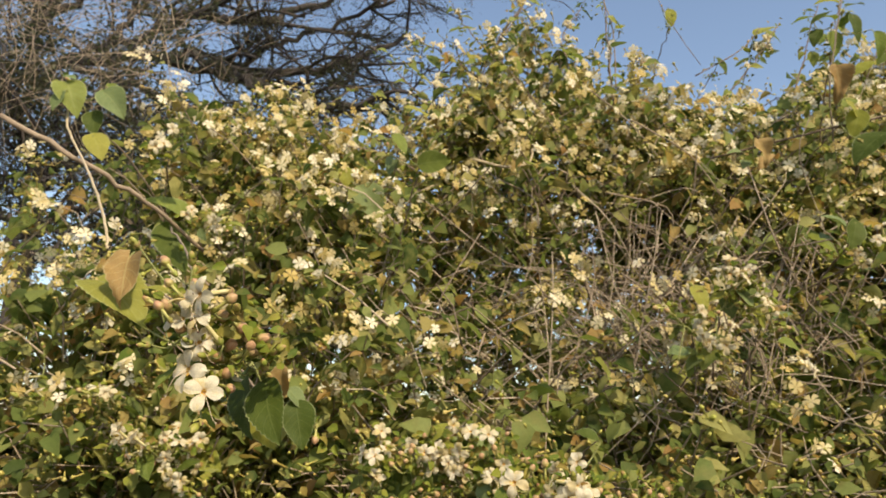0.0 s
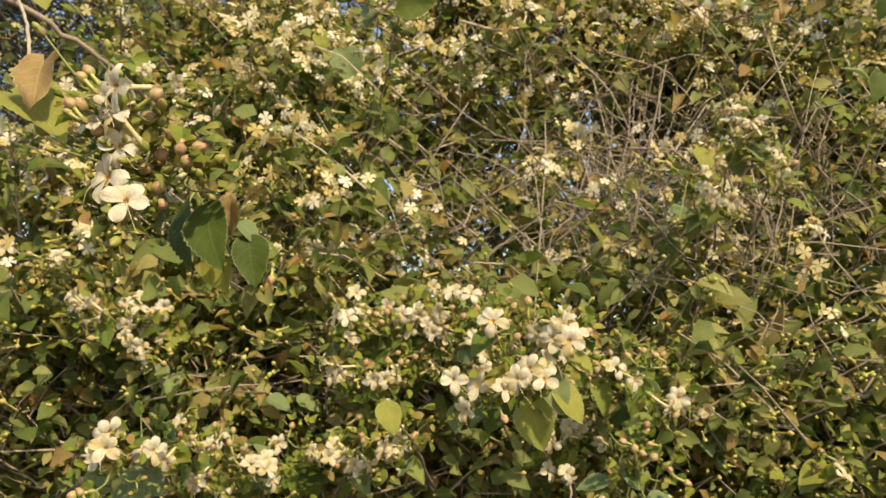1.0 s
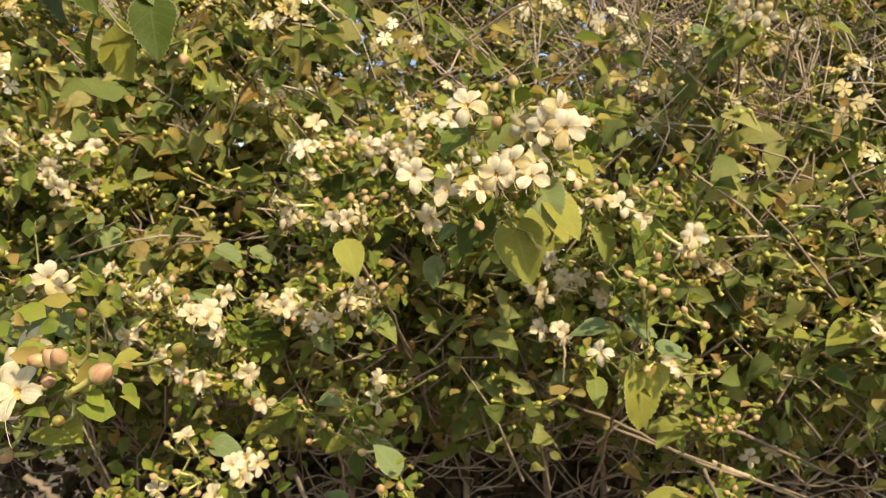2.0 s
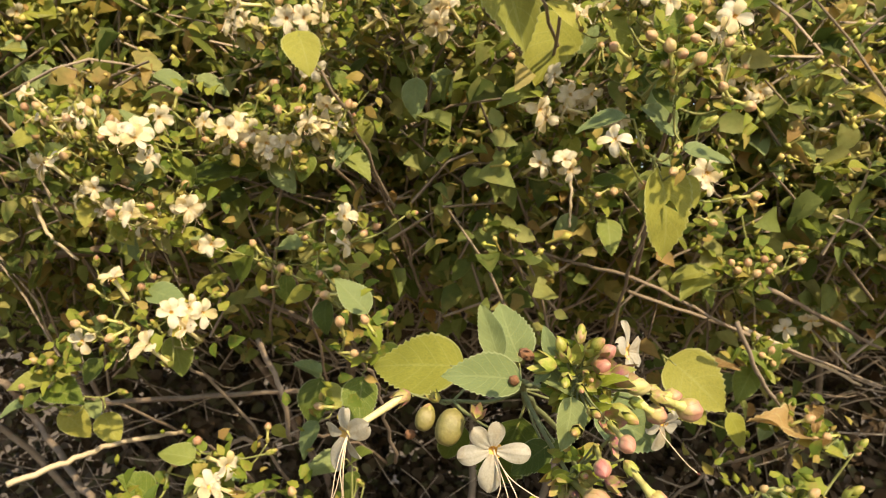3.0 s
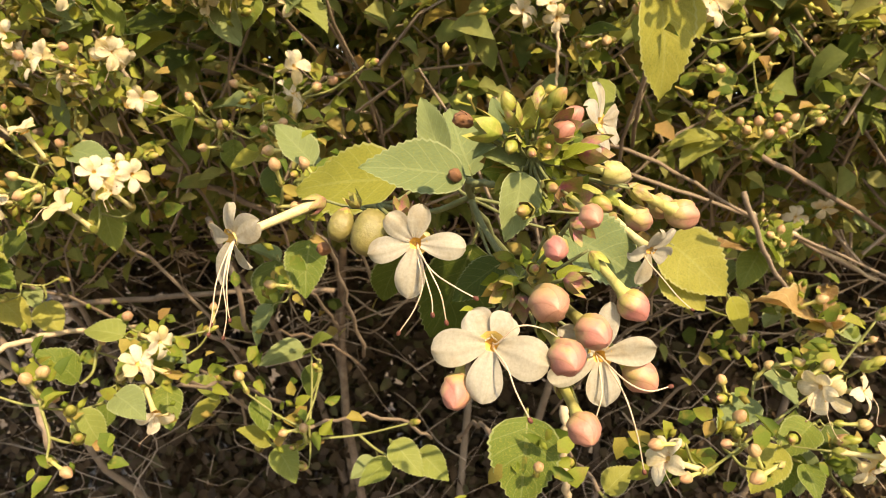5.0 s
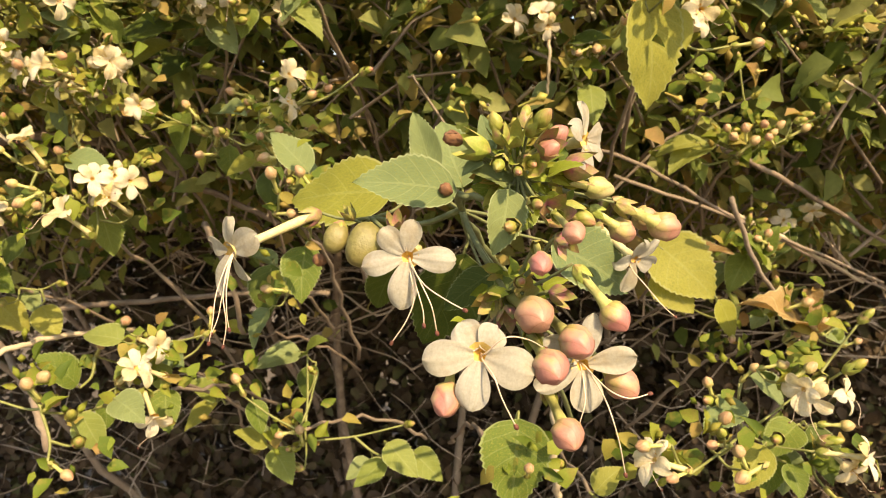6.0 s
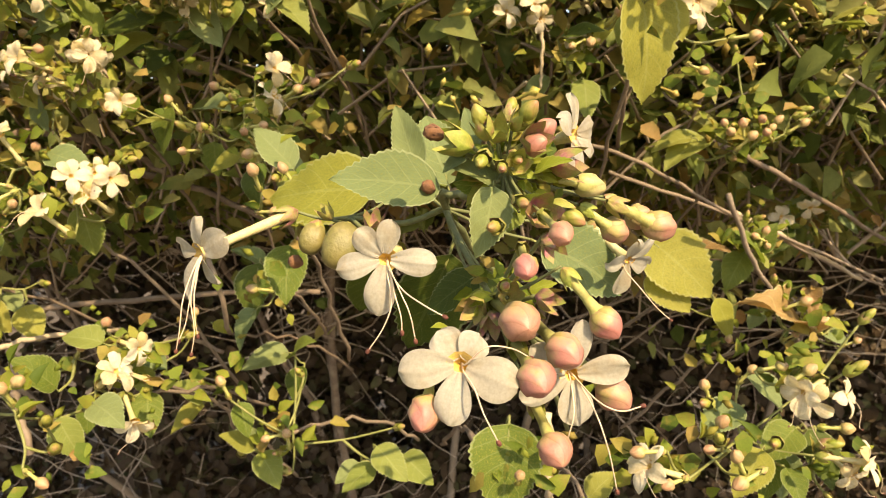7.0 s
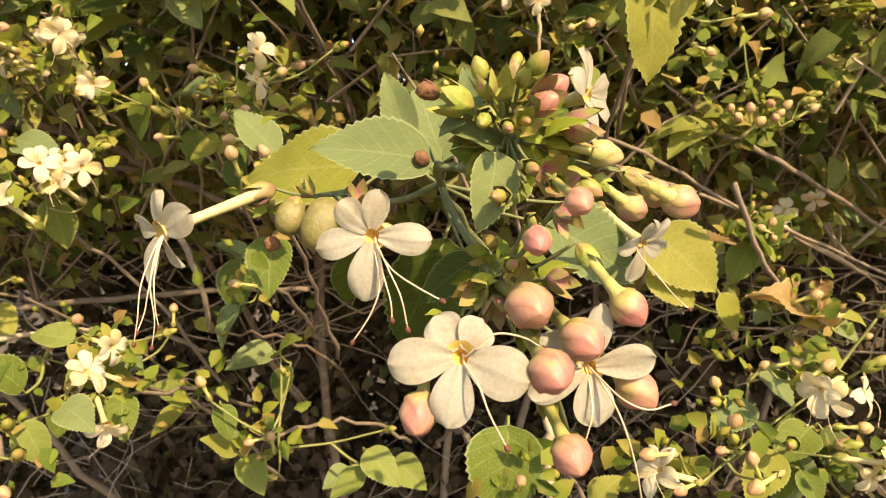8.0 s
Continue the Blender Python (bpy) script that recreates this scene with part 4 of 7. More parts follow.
sprig("cream-flowered sprig with pink buds and small toothed leaves", None,
      [(-0.113, 0.668, 1.242), (-0.085, 0.672, 1.225), (-0.072, 0.681, 1.224), (-0.09, 0.656, 1.21), (-0.13, 0.668, 1.21), (-0.079, 0.675, 1.216)],
      [(-0.125, 0.668, 1.238), (-0.102, 0.675, 1.238), (-0.129, 0.66, 1.22), (-0.115, 0.66, 1.223), (-0.106, 0.65, 1.215), (-0.098, 0.65, 1.214)],
      [((-0.091, 0.69, 1.207), (-0.089, 0.695, 1.185), "green"),
       ((-0.098, 0.7, 1.231), (-0.116, 0.7, 1.238), "green")], 4, 4, 2)
sprig("sprig of cream flowers half open among pale leaves", None,
      [(-0.056, 0.65, 1.143)],
      [(-0.059, 0.69, 1.141), (-0.078, 0.66, 1.15)],
      [((-0.086, 0.65, 1.136), (-0.095, 0.64, 1.151), "green"),
       ((-0.07, 0.66, 1.153), (-0.087, 0.66, 1.158), "green")], 6, 3, 0)
sprig("sprig of cream flowers half open among pale leaves", None,
      [(-0.055, 0.645, 1.144), (-0.044, 0.636, 1.126)],
      [(-0.07, 0.61, 1.141), (-0.061, 0.6, 1.116), (-0.074, 0.61, 1.151), (-0.081, 0.61, 1.148)],
      [((-0.065, 0.62, 1.131), (-0.057, 0.62, 1.117), "green")], 4, 3, 1)
sprig("sprig of cream flowers half open among pale leaves", None,
      [(-0.072, 0.694, 1.26), (-0, 0.697, 1.263)],
      [(-0.049, 0.694, 1.261), (-0.029, 0.7, 1.268), (-0.032, 0.69, 1.248), (0.011, 0.7, 1.267)],
      [((-0.037, 0.72, 1.24), (-0.036, 0.72, 1.224), "green"),
       ((-0.059, 0.72, 1.256), (-0.067, 0.72, 1.236), "green")], 6, 4, 1)
sprig("sprig of small yellow-green buds on a bare twig", None,
      [],
      [(-0.009, 0.68, 1.246), (-0, 0.68, 1.249), (-0.004, 0.67, 1.236)],
      [((-0.001, 0.7, 1.242), (0.011, 0.7, 1.252), "green")], 7, 4, 0)
sprig("sprig of small yellow-green buds on a bare twig", None,
      [],
      [(0.024, 0.62, 1.231), (0.018, 0.63, 1.214)],
      [], 3, 3, 0)
sprig("cream-flowered sprig with pink buds and small toothed leaves", None,
      [(-0.081, 0.686, 1.28), (-0.105, 0.672, 1.276), (-0.124, 0.69, 1.279), (-0.149, 0.7, 1.286)],
      [(-0.095, 0.67, 1.28), (-0.089, 0.7, 1.293)],
      [((-0.148, 0.71, 1.284), (-0.147, 0.7, 1.269), "yellow"),
       ((-0.114, 0.72, 1.294), (-0.118, 0.72, 1.312), "pale"),
       ((-0.107, 0.72, 1.301), (-0.125, 0.72, 1.296), "green"),
       ((-0.098, 0.73, 1.298), (-0.057, 0.72, 1.308), "dark"),
       ((-0.078, 0.74, 1.296), (-0.098, 0.73, 1.285), "green")], 3, 4, 1)
sprig("sprig of cream flowers with yellowing leaves", None,
      [(-0.042, 0.695, 1.316), (-0.032, 0.7, 1.317), (-0.074, 0.69, 1.326), (-0.061, 0.69, 1.323), (-0.051, 0.7, 1.323)],
      [(-0.042, 0.71, 1.351), (-0.026, 0.71, 1.348), (-0.037, 0.7, 1.334), (-0.026, 0.7, 1.335)],
      [((-0.054, 0.72, 1.337), (-0.067, 0.71, 1.332), "green")], 8, 3, 2)
sprig("toothed pale green leaves on a thin stalk", None,
      [],
      [],
      [((-0.122, 0.74, 1.361), (-0.103, 0.74, 1.353), "pale"),
       ((-0.099, 0.75, 1.362), (-0.081, 0.75, 1.352), "pale")], 1, 0, 0)
sprig("sprig of cream flowers half open among pale leaves", None,
      [(-0.011, 0.705, 1.338), (-0.017, 0.706, 1.325), (-0.02, 0.7, 1.328)],
      [(0.002, 0.7, 1.338)],
      [((0.004, 0.74, 1.334), (0.005, 0.74, 1.319), "green")], 2, 3, 1)
sprig("toothed yellowing leaves on a thin stalk", None,
      [],
      [],
      [((-0.016, 0.66, 1.365), (-0.008, 0.65, 1.345), "yellow")], 0, 0, 0)
sprig("cream-flowered sprig with pink buds and small toothed leaves", None,
      [(-0.104, 0.672, 1.315), (-0.154, 0.71, 1.332), (-0.104, 0.7, 1.33), (-0.129, 0.7, 1.322), (-0.158, 0.7, 1.32), (-0.16, 0.69, 1.305), (-0.171, 0.7, 1.329)],
      [(-0.126, 0.68, 1.316), (-0.106, 0.69, 1.318), (-0.18, 0.7, 1.335), (-0.174, 0.7, 1.319), (-0.152, 0.69, 1.307), (-0.139, 0.7, 1.339)],
      [((-0.171, 0.7, 1.308), (-0.181, 0.7, 1.295), "green"),
       ((-0.166, 0.71, 1.306), (-0.15, 0.72, 1.302), "green")], 7, 6, 2)
sprig("sprig of cream flowers half open among pale leaves", None,
      [(0.117, 0.72, 1.359), (0.108, 0.712, 1.338), (0.126, 0.72, 1.348), (0.134, 0.73, 1.347), (0.177, 0.7, 1.377), (0.182, 0.7, 1.368)],
      [(0.093, 0.74, 1.374), (0.154, 0.72, 1.351)],
      [((0.093, 0.776, 1.373), (0.09, 0.77, 1.357), "yellow"),
       ((0.083, 0.78, 1.355), (0.079, 0.77, 1.346), "yellow"),
       ((0.124, 0.74, 1.397), (0.105, 0.72, 1.357), "yellow"),
       ((0.151, 0.74, 1.378), (0.164, 0.74, 1.368), "dark")], 4, 6, 2)
sprig("sprig of cream flowers half open among pale leaves", None,
      [(0.124, 0.722, 1.311), (0.111, 0.735, 1.31), (0.128, 0.73, 1.306)],
      [(0.143, 0.72, 1.291), (0.152, 0.72, 1.293)],
      [((0.103, 0.75, 1.321), (0.089, 0.74, 1.308), "dark"),
       ((0.141, 0.73, 1.298), (0.158, 0.72, 1.301), "dark")], 4, 3, 1)
sprig("sprig with large pale hanging leaves and a cream flower", None,
      [(0.128, 0.604, 1.309), (0.184, 0.66, 1.3)],
      [(0.216, 0.68, 1.29), (0.198, 0.69, 1.276), (0.158, 0.625, 1.298)],
      [((0.157, 0.64, 1.296), (0.167, 0.645, 1.258), "yellow", (0.4, -0.8, 0.3), 1.05),
       ((0.135, 0.625, 1.321), (0.115, 0.626, 1.318), "pale", (0, -0.5, 0.9)),
       ((0.169, 0.64, 1.309), (0.189, 0.64, 1.305), "pale", (0, -0.6, 0.8)),
       ((0.162, 0.64, 1.32), (0.147, 0.63, 1.328), "pale", (0.5, -0.8, 0.2)),
       ((0.164, 0.645, 1.307), (0.169, 0.645, 1.293), "dark", (0.6, -0.7, 0.2)),
       ((0.171, 0.65, 1.296), (0.178, 0.65, 1.283), "yellow", (0.3, -0.9, 0.2)),
       ((0.158, 0.66, 1.299), (0.152, 0.66, 1.283), "green", (-0.5, -0.8, 0.2))], 2, 0, 1)
sprig("toothed pale green leaves on a thin stalk", None,
      [],
      [],
      [((0.134, 0.74, 1.378), (0.144, 0.74, 1.394), "pale")], 0, 0, 0)
sprig("sprig of small yellow-green buds on a bare twig", None,
      [],
      [(0.148, 0.6, 1.346), (0.158, 0.6, 1.349), (0.153, 0.6, 1.343), (0.173, 0.61, 1.332), (0.184, 0.61, 1.324), (0.16, 0.6, 1.341), (0.148, 0.605, 1.34)],
      [((0.147, 0.615, 1.331), (0.153, 0.61, 1.322), "dark")], 9, 0, 0)
sprig("cream-flowered sprig with pink buds and small toothed leaves", None,
      [(0.311, 0.804, 1.305), (0.289, 0.818, 1.317), (0.312, 0.8, 1.332)],
      [(0.299, 0.81, 1.305), (0.299, 0.8, 1.323)],
      [], 3, 4, 1)
sprig("toothed yellowing leaves on a thin stalk", None,
      [],
      [],
      [((0.305, 0.74, 1.31), (0.291, 0.73, 1.313), "yellow"),
       ((0.309, 0.75, 1.31), (0.313, 0.74, 1.314), "pale")], 1, 2, 0)
sprig("sprig of small yellow-green buds on a bare twig", None,
      [],
      [(0.23, 0.71, 1.248), (0.225, 0.71, 1.254), (0.234, 0.71, 1.256), (0.239, 0.71, 1.252), (0.244, 0.715, 1.256), (0.259, 0.72, 1.255), (0.216, 0.71, 1.254)],
      [((0.208, 0.73, 1.237), (0.216, 0.73, 1.227), "green")], 9, 3, 0)
sprig("browned sprig with withered leaf and pale buds", None,
      [],
      [(0.272, 0.71, 1.157), (0.266, 0.71, 1.155), (0.262, 0.71, 1.167)],
      [((0.263, 0.72, 1.152), (0.24, 0.7, 1.176), "brown"),
       ((0.267, 0.72, 1.171), (0.268, 0.71, 1.161), "brown"),
       ((0.283, 0.72, 1.146), (0.286, 0.72, 1.152), "green")], 6, 2, 0)
sprig("sprig of small yellow-green buds on a bare twig", None,
      [],
      [(0.251, 0.749, 1.195), (0.257, 0.75, 1.198)],
      [((0.254, 0.75, 1.184), (0.242, 0.74, 1.201), "green"),
       ((0.255, 0.75, 1.184), (0.261, 0.75, 1.177), "green"),
       ((0.256, 0.755, 1.187), (0.261, 0.75, 1.202), "green")], 4, 2, 0)
sprig("cream-flowered sprig with pink buds and small toothed leaves", None,
      [(0.245, 0.638, 1.143), (0.222, 0.62, 1.147), (0.242, 0.616, 1.125), (0.24, 0.62, 1.118), (0.154, 0.585, 1.135), (0.217, 0.615, 1.152)],
      [(0.221, 0.62, 1.159), (0.215, 0.63, 1.157), (0.209, 0.642, 1.152), (0.186, 0.63, 1.149), (0.188, 0.6, 1.133), (0.19, 0.62, 1.138), (0.182, 0.61, 1.131), (0.149, 0.583, 1.141), (0.16, 0.585, 1.129), (0.19, 0.6, 1.123)],
      [((0.203, 0.64, 1.136), (0.186, 0.63, 1.13), "pale"),
       ((0.226, 0.64, 1.127), (0.211, 0.63, 1.121), "green"),
       ((0.234, 0.64, 1.125), (0.241, 0.63, 1.107), "dark"),
       ((0.209, 0.63, 1.121), (0.197, 0.62, 1.109), "yellow"),
       ((0.221, 0.63, 1.114), (0.223, 0.62, 1.107), "green")], 9, 4, 0)
sprig("large yellow ragged leaf with a dark edge", None,
      [],
      [(0.233, 0.73, 1.142)],
      [((0.197, 0.745, 1.189), (0.223, 0.728, 1.167), "yellow", (0, -0.9, 0.3), 1.2),
       ((0.196, 0.745, 1.173), (0.213, 0.732, 1.157), "yellow", (0, -0.9, 0.3), 1.1),
       ((0.226, 0.73, 1.161), (0.235, 0.728, 1.143), "yellow"),
       ((0.219, 0.75, 1.184), (0.229, 0.74, 1.193), "brown")], 0, 0, 0)
sprig("broad green leaf on a pale stalk", None,
      [],
      [(0.111, 0.585, 1.131)],
      [((0.108, 0.6, 1.139), (0.106, 0.585, 1.116), "green", (0, -0.9, 0.4), 1.05)], 1, 0, 0)
sprig("toothed green leaves on a thin stalk", None,
      [],
      [],
      [((0.142, 0.62, 1.107), (0.15, 0.62, 1.117), "green")], 1, 0, 0)
sprig("sprig of cream flowers with yellowing leaves", None,
      [(0.061, 0.93, 1.369), (0.038, 0.89, 1.35)],
      [(0.044, 0.92, 1.365)],
      [((0.038, 0.89, 1.35), (0.038, 0.885, 1.326), "pale", (0, -0.9, 0.4))], 1, 2, 1)
sprig("low shoot of small green leaves", None,
      [],
      [(-0.179, 0.72, 1.187)],
      [((-0.193, 0.74, 1.172), (-0.192, 0.73, 1.185), "green"),
       ((-0.188, 0.74, 1.176), (-0.174, 0.73, 1.189), "green"),
       ((-0.191, 0.74, 1.165), (-0.168, 0.73, 1.165), "green"),
       ((-0.199, 0.74, 1.162), (-0.203, 0.73, 1.157), "dark"),
       ((-0.167, 0.76, 1.143), (-0.154, 0.75, 1.128), "yellow")], 7, 6, 0)
sprig("sprig of small yellow-green buds on a bare twig", None,
      [],
      [(-0.013, 0.7, 1.17)],
      [((-0.022, 0.74, 1.173), (-0.023, 0.73, 1.148), "dark"),
       ((-0.017, 0.74, 1.171), (-0.006, 0.73, 1.162), "green")], 0, 2, 0)
sprig("toothed yellowing leaves on a thin stalk", None,
      [],
      [],
      [((-0.061, 0.78, 1.132), (-0.05, 0.78, 1.127), "yellow")], 0, 0, 0)
sprig("toothed dark green leaves on a thin stalk", None,
      [],
      [],
      [((0.011, 0.8, 1.262), (0.015, 0.8, 1.25), "dark")], 0, 0, 0)
sprig("toothed dark green leaves on a thin stalk", None,
      [],
      [],
      [((0.044, 0.85, 1.262), (0.053, 0.85, 1.249), "dark"),
       ((0.057, 0.85, 1.266), (0.066, 0.85, 1.249), "dark"),
       ((0.023, 0.85, 1.236), (0.032, 0.85, 1.214), "dark")], 0, 2, 0)
sprig("low leafy shoot with yellow-green buds", None,
      [],
      [(0.008, 0.68, 1.104), (-0.002, 0.68, 1.101), (-0.023, 0.68, 1.129)],
      [((-0.016, 0.7, 1.089), (-0.027, 0.69, 1.099), "green"),
       ((-0.01, 0.7, 1.083), (0.001, 0.69, 1.073), "green"),
       ((0.048, 0.68, 1.088), (0.036, 0.67, 1.081), "green"),
       ((0.053, 0.68, 1.097), (0.067, 0.67, 1.088), "green"),
       ((0.003, 0.72, 1.132), (0.01, 0.71, 1.144), "green")], 7, 6, 0)
sprig("toothed green leaves on a thin stalk", None,
      [],
      [],
      [((-0.057, 0.74, 1.098), (-0.066, 0.73, 1.111), "green")], 1, 2, 0)
sprig("sprig of cream flowers half open among pale leaves", None,
      [(0.262, 0.86, 1.409), (0.271, 0.85, 1.396), (0.285, 0.86, 1.413), (0.32, 0.88, 1.395)],
      [(0.254, 0.86, 1.397), (0.302, 0.87, 1.406)],
      [((0.284, 0.87, 1.391), (0.268, 0.86, 1.371), "pale"),
       ((0.312, 0.88, 1.419), (0.325, 0.87, 1.429), "green")], 4, 27, 1)
sprig("sprig of cream flowers with yellowing leaves", None,
      [(0.366, 0.9, 1.42), (0.372, 0.89, 1.406), (0.383, 0.9, 1.429)],
      [(0.357, 0.9, 1.411)],
      [((0.363, 0.9, 1.393), (0.345, 0.89, 1.373), "pale"),
       ((0.385, 0.9, 1.398), (0.391, 0.89, 1.378), "green")], 4, 27, 1)
sprig("sprig of cream flowers half open among pale leaves", None,
      [(0.084, 0.84, 1.403), (0.094, 0.84, 1.409), (0.074, 0.85, 1.399)],
      [(0.08, 0.85, 1.416)],
      [((0.068, 0.86, 1.395), (0.057, 0.85, 1.376), "pale")], 4, 18, 1)
sprig("cream-flowered sprig with pink buds and small toothed leaves", None,
      [(-0.01, 0.705, 1.433), (0.011, 0.707, 1.425), (0.014, 0.721, 1.457), (0.003, 0.71, 1.433), (0.024, 0.71, 1.419), (0.05, 0.7, 1.39), (-0.053, 0.7, 1.429)],
      [(-0.03, 0.7, 1.432), (-0.022, 0.7, 1.434), (-0.038, 0.7, 1.423), (-0.026, 0.7, 1.426)],
      [((0.001, 0.73, 1.445), (0.009, 0.73, 1.459), "green"),
       ((0.036, 0.74, 1.452), (0.045, 0.73, 1.433), "pale"),
       ((-0.029, 0.73, 1.413), (-0.04, 0.72, 1.378), "dark")], 12, 6, 6)
sprig("sprig of cream flowers with yellowing leaves", None,
      [(0.016, 0.722, 1.392), (-0.013, 0.695, 1.387), (-0.056, 0.693, 1.39), (-0.052, 0.711, 1.411), (-0.062, 0.7, 1.383), (-0.021, 0.69, 1.382)],
      [(-0.019, 0.69, 1.396), (-0.009, 0.69, 1.395), (0.002, 0.7, 1.399), (-0.037, 0.7, 1.394)],
      [((-0.01, 0.73, 1.361), (-0.003, 0.73, 1.347), "green"),
       ((0.036, 0.74, 1.358), (0.036, 0.74, 1.336), "pale"),
       ((-0.049, 0.73, 1.369), (-0.067, 0.73, 1.375), "green")], 9, 4, 5)
sprig("bright cluster of open cream flowers above hanging leaves", (0.14, 0.8, 1.36),
      [(0.054, 0.535, 1.421), (0.093, 0.534, 1.42), (0.088, 0.535, 1.413), (0.1, 0.54, 1.415), (0.067, 0.526, 1.39), (0.06, 0.528, 1.384), (0.082, 0.53, 1.39), (0.074, 0.53, 1.396), (0.047, 0.54, 1.384)],
      [(0.051, 0.54, 1.423), (0.074, 0.54, 1.433), (0.066, 0.54, 1.43), (0.109, 0.545, 1.417)],
      [((0.087, 0.55, 1.391), (0.095, 0.545, 1.37), "pale", (0, -0.9, 0.3)),
       ((0.08, 0.59, 1.373), (0.091, 0.585, 1.345), "green", (0, -0.9, 0.3)),
       ((0.063, 0.57, 1.379), (0.053, 0.56, 1.358), "dark", (0, -0.9, 0.3)),
       ((0.101, 0.56, 1.404), (0.113, 0.55, 1.395), "yellow"),
       ((0.052, 0.56, 1.415), (0.043, 0.55, 1.402), "green")], 18, 4, 7)
sprig("sprig of cream flowers half open among pale leaves", None,
      [(0.156, 0.726, 1.336), (0.14, 0.745, 1.4), (0.149, 0.745, 1.405), (0.123, 0.72, 1.34), (0.134, 0.73, 1.343)],
      [(0.166, 0.72, 1.32)],
      [((0.178, 0.72, 1.366), (0.157, 0.72, 1.349), "dark"),
       ((0.19, 0.73, 1.384), (0.191, 0.72, 1.358), "dark"),
       ((0.175, 0.74, 1.357), (0.185, 0.73, 1.336), "green")], 6, 8, 4)
sprig("sprig of small yellow-green buds on a bare twig", None,
      [(0.225, 0.739, 1.363), (0.216, 0.74, 1.367)],
      [(0.208, 0.74, 1.406), (0.188, 0.74, 1.41), (0.199, 0.74, 1.408), (0.221, 0.74, 1.407), (0.232, 0.74, 1.369)],
      [((0.195, 0.75, 1.393), (0.186, 0.75, 1.381), "pale")], 9, 4, 2)
sprig("sprig of cream flowers half open among pale leaves", None,
      [(-0.047, 1, 1.553), (-0.01, 1, 1.55)],
      [],
      [((-0.04, 1, 1.533), (-0.035, 1, 1.513), "yellow")], 3, 3, 2)
sprig("sprig of cream flowers half open among pale leaves", None,
      [(-0.032, 1.14, 1.616), (0.007, 1.15, 1.624)],
      [],
      [], 2, 2, 2)
sprig("sprig of cream flowers half open among pale leaves", None,
      [(0.062, 1, 1.579), (0.086, 1, 1.576), (0.052, 0.98, 1.551)],
      [(0.086, 1, 1.563)],
      [((0.065, 0.95, 1.525), (0.078, 0.95, 1.504), "pale")], 4, 4, 2)
sprig("toothed green leaves on a thin stalk", None,
      [],
      [],
      [((0.011, 1.05, 1.58), (0.005, 1.04, 1.556), "green"),
       ((0.032, 1.05, 1.573), (0.054, 1.04, 1.55), "green")], 2, 2, 0)
sprig("cream-flowered sprig with pink buds and small toothed leaves", None,
      [(0.119, 0.994, 1.572), (0.106, 1, 1.58)],
      [(0.13, 0.98, 1.559)],
      [], 6, 4, 2)
sprig("cream-flowered sprig with pink buds and small toothed leaves", None,
      [(0.166, 0.891, 1.496), (0.175, 0.89, 1.498), (0.139, 0.92, 1.515)],
      [],
      [], 6, 4, 2)
sprig("cream-flowered sprig with pink buds and small toothed leaves", None,
      [(-0.281, 0.741, 1.438), (-0.243, 0.748, 1.435), (-0.231, 0.77, 1.438), (-0.241, 0.734, 1.404), (-0.238, 0.758, 1.392), (-0.298, 0.75, 1.436), (-0.311, 0.76, 1.433), (-0.256, 0.75, 1.44)],
      [(-0.223, 0.76, 1.388), (-0.286, 0.74, 1.422), (-0.279, 0.74, 1.408), (-0.253, 0.74, 1.436)],
      [((-0.247, 0.79, 1.427), (-0.251, 0.78, 1.412), "yellow", (0, -0.9, 0.4)),
       ((-0.239, 0.79, 1.425), (-0.212, 0.78, 1.41), "yellow", (0, -0.9, 0.4)),
       ((-0.31, 0.77, 1.4), (-0.318, 0.76, 1.404), "green")], 12, 9, 6)
sprig("toothed green leaves on a thin stalk", None,
      [],
      [],
      [((-0.267, 0.85, 1.474), (-0.253, 0.84, 1.467), "green")], 0, 0, 0)
sprig("near sprig of cream flowers with broad grey-green leaves", (-0.33, 0.78, 1.25),
      [(-0.159, 0.538, 1.346), (-0.138, 0.569, 1.336), (-0.167, 0.54, 1.341), (-0.146, 0.57, 1.341)],
      [(-0.153, 0.54, 1.343), (-0.171, 0.53, 1.322), (-0.167, 0.53, 1.324)],
      [((-0.175, 0.57, 1.328), (-0.183, 0.56, 1.314), "pale", (0, -0.8, 0.5)),
       ((-0.175, 0.6, 1.321), (-0.159, 0.59, 1.301), "pale", (0, -0.8, 0.5)),
       ((-0.167, 0.61, 1.327), (-0.151, 0.6, 1.309), "pale", (0, -0.8, 0.5)),
       ((-0.191, 0.6, 1.308), (-0.178, 0.6, 1.321), "green"),
       ((-0.189, 0.56, 1.305), (-0.191, 0.55, 1.298), "green"),
       ((-0.136, 0.5, 1.305), (-0.131, 0.49, 1.293), "pale", (0, -0.8, 0.5))], 12, 4, 3)
sprig("cream-flowered sprig with pink buds and small toothed leaves", None,
      [(-0.117, 0.678, 1.317), (-0.106, 0.68, 1.321), (-0.132, 0.708, 1.277), (-0.114, 0.7, 1.271), (-0.082, 0.685, 1.28), (-0.158, 0.682, 1.302), (-0.069, 0.71, 1.321)],
      [(-0.167, 0.69, 1.334), (-0.162, 0.69, 1.325), (-0.15, 0.69, 1.327), (-0.138, 0.69, 1.331), (-0.093, 0.7, 1.344), (-0.126, 0.69, 1.327)],
      [((-0.113, 0.72, 1.3), (-0.127, 0.71, 1.293), "pale")], 14, 8, 6)
sprig("toothed green leaves on a thin stalk", None,
      [],
      [],
      [((-0.202, 0.73, 1.339), (-0.205, 0.73, 1.326), "green")], 2, 0, 0)
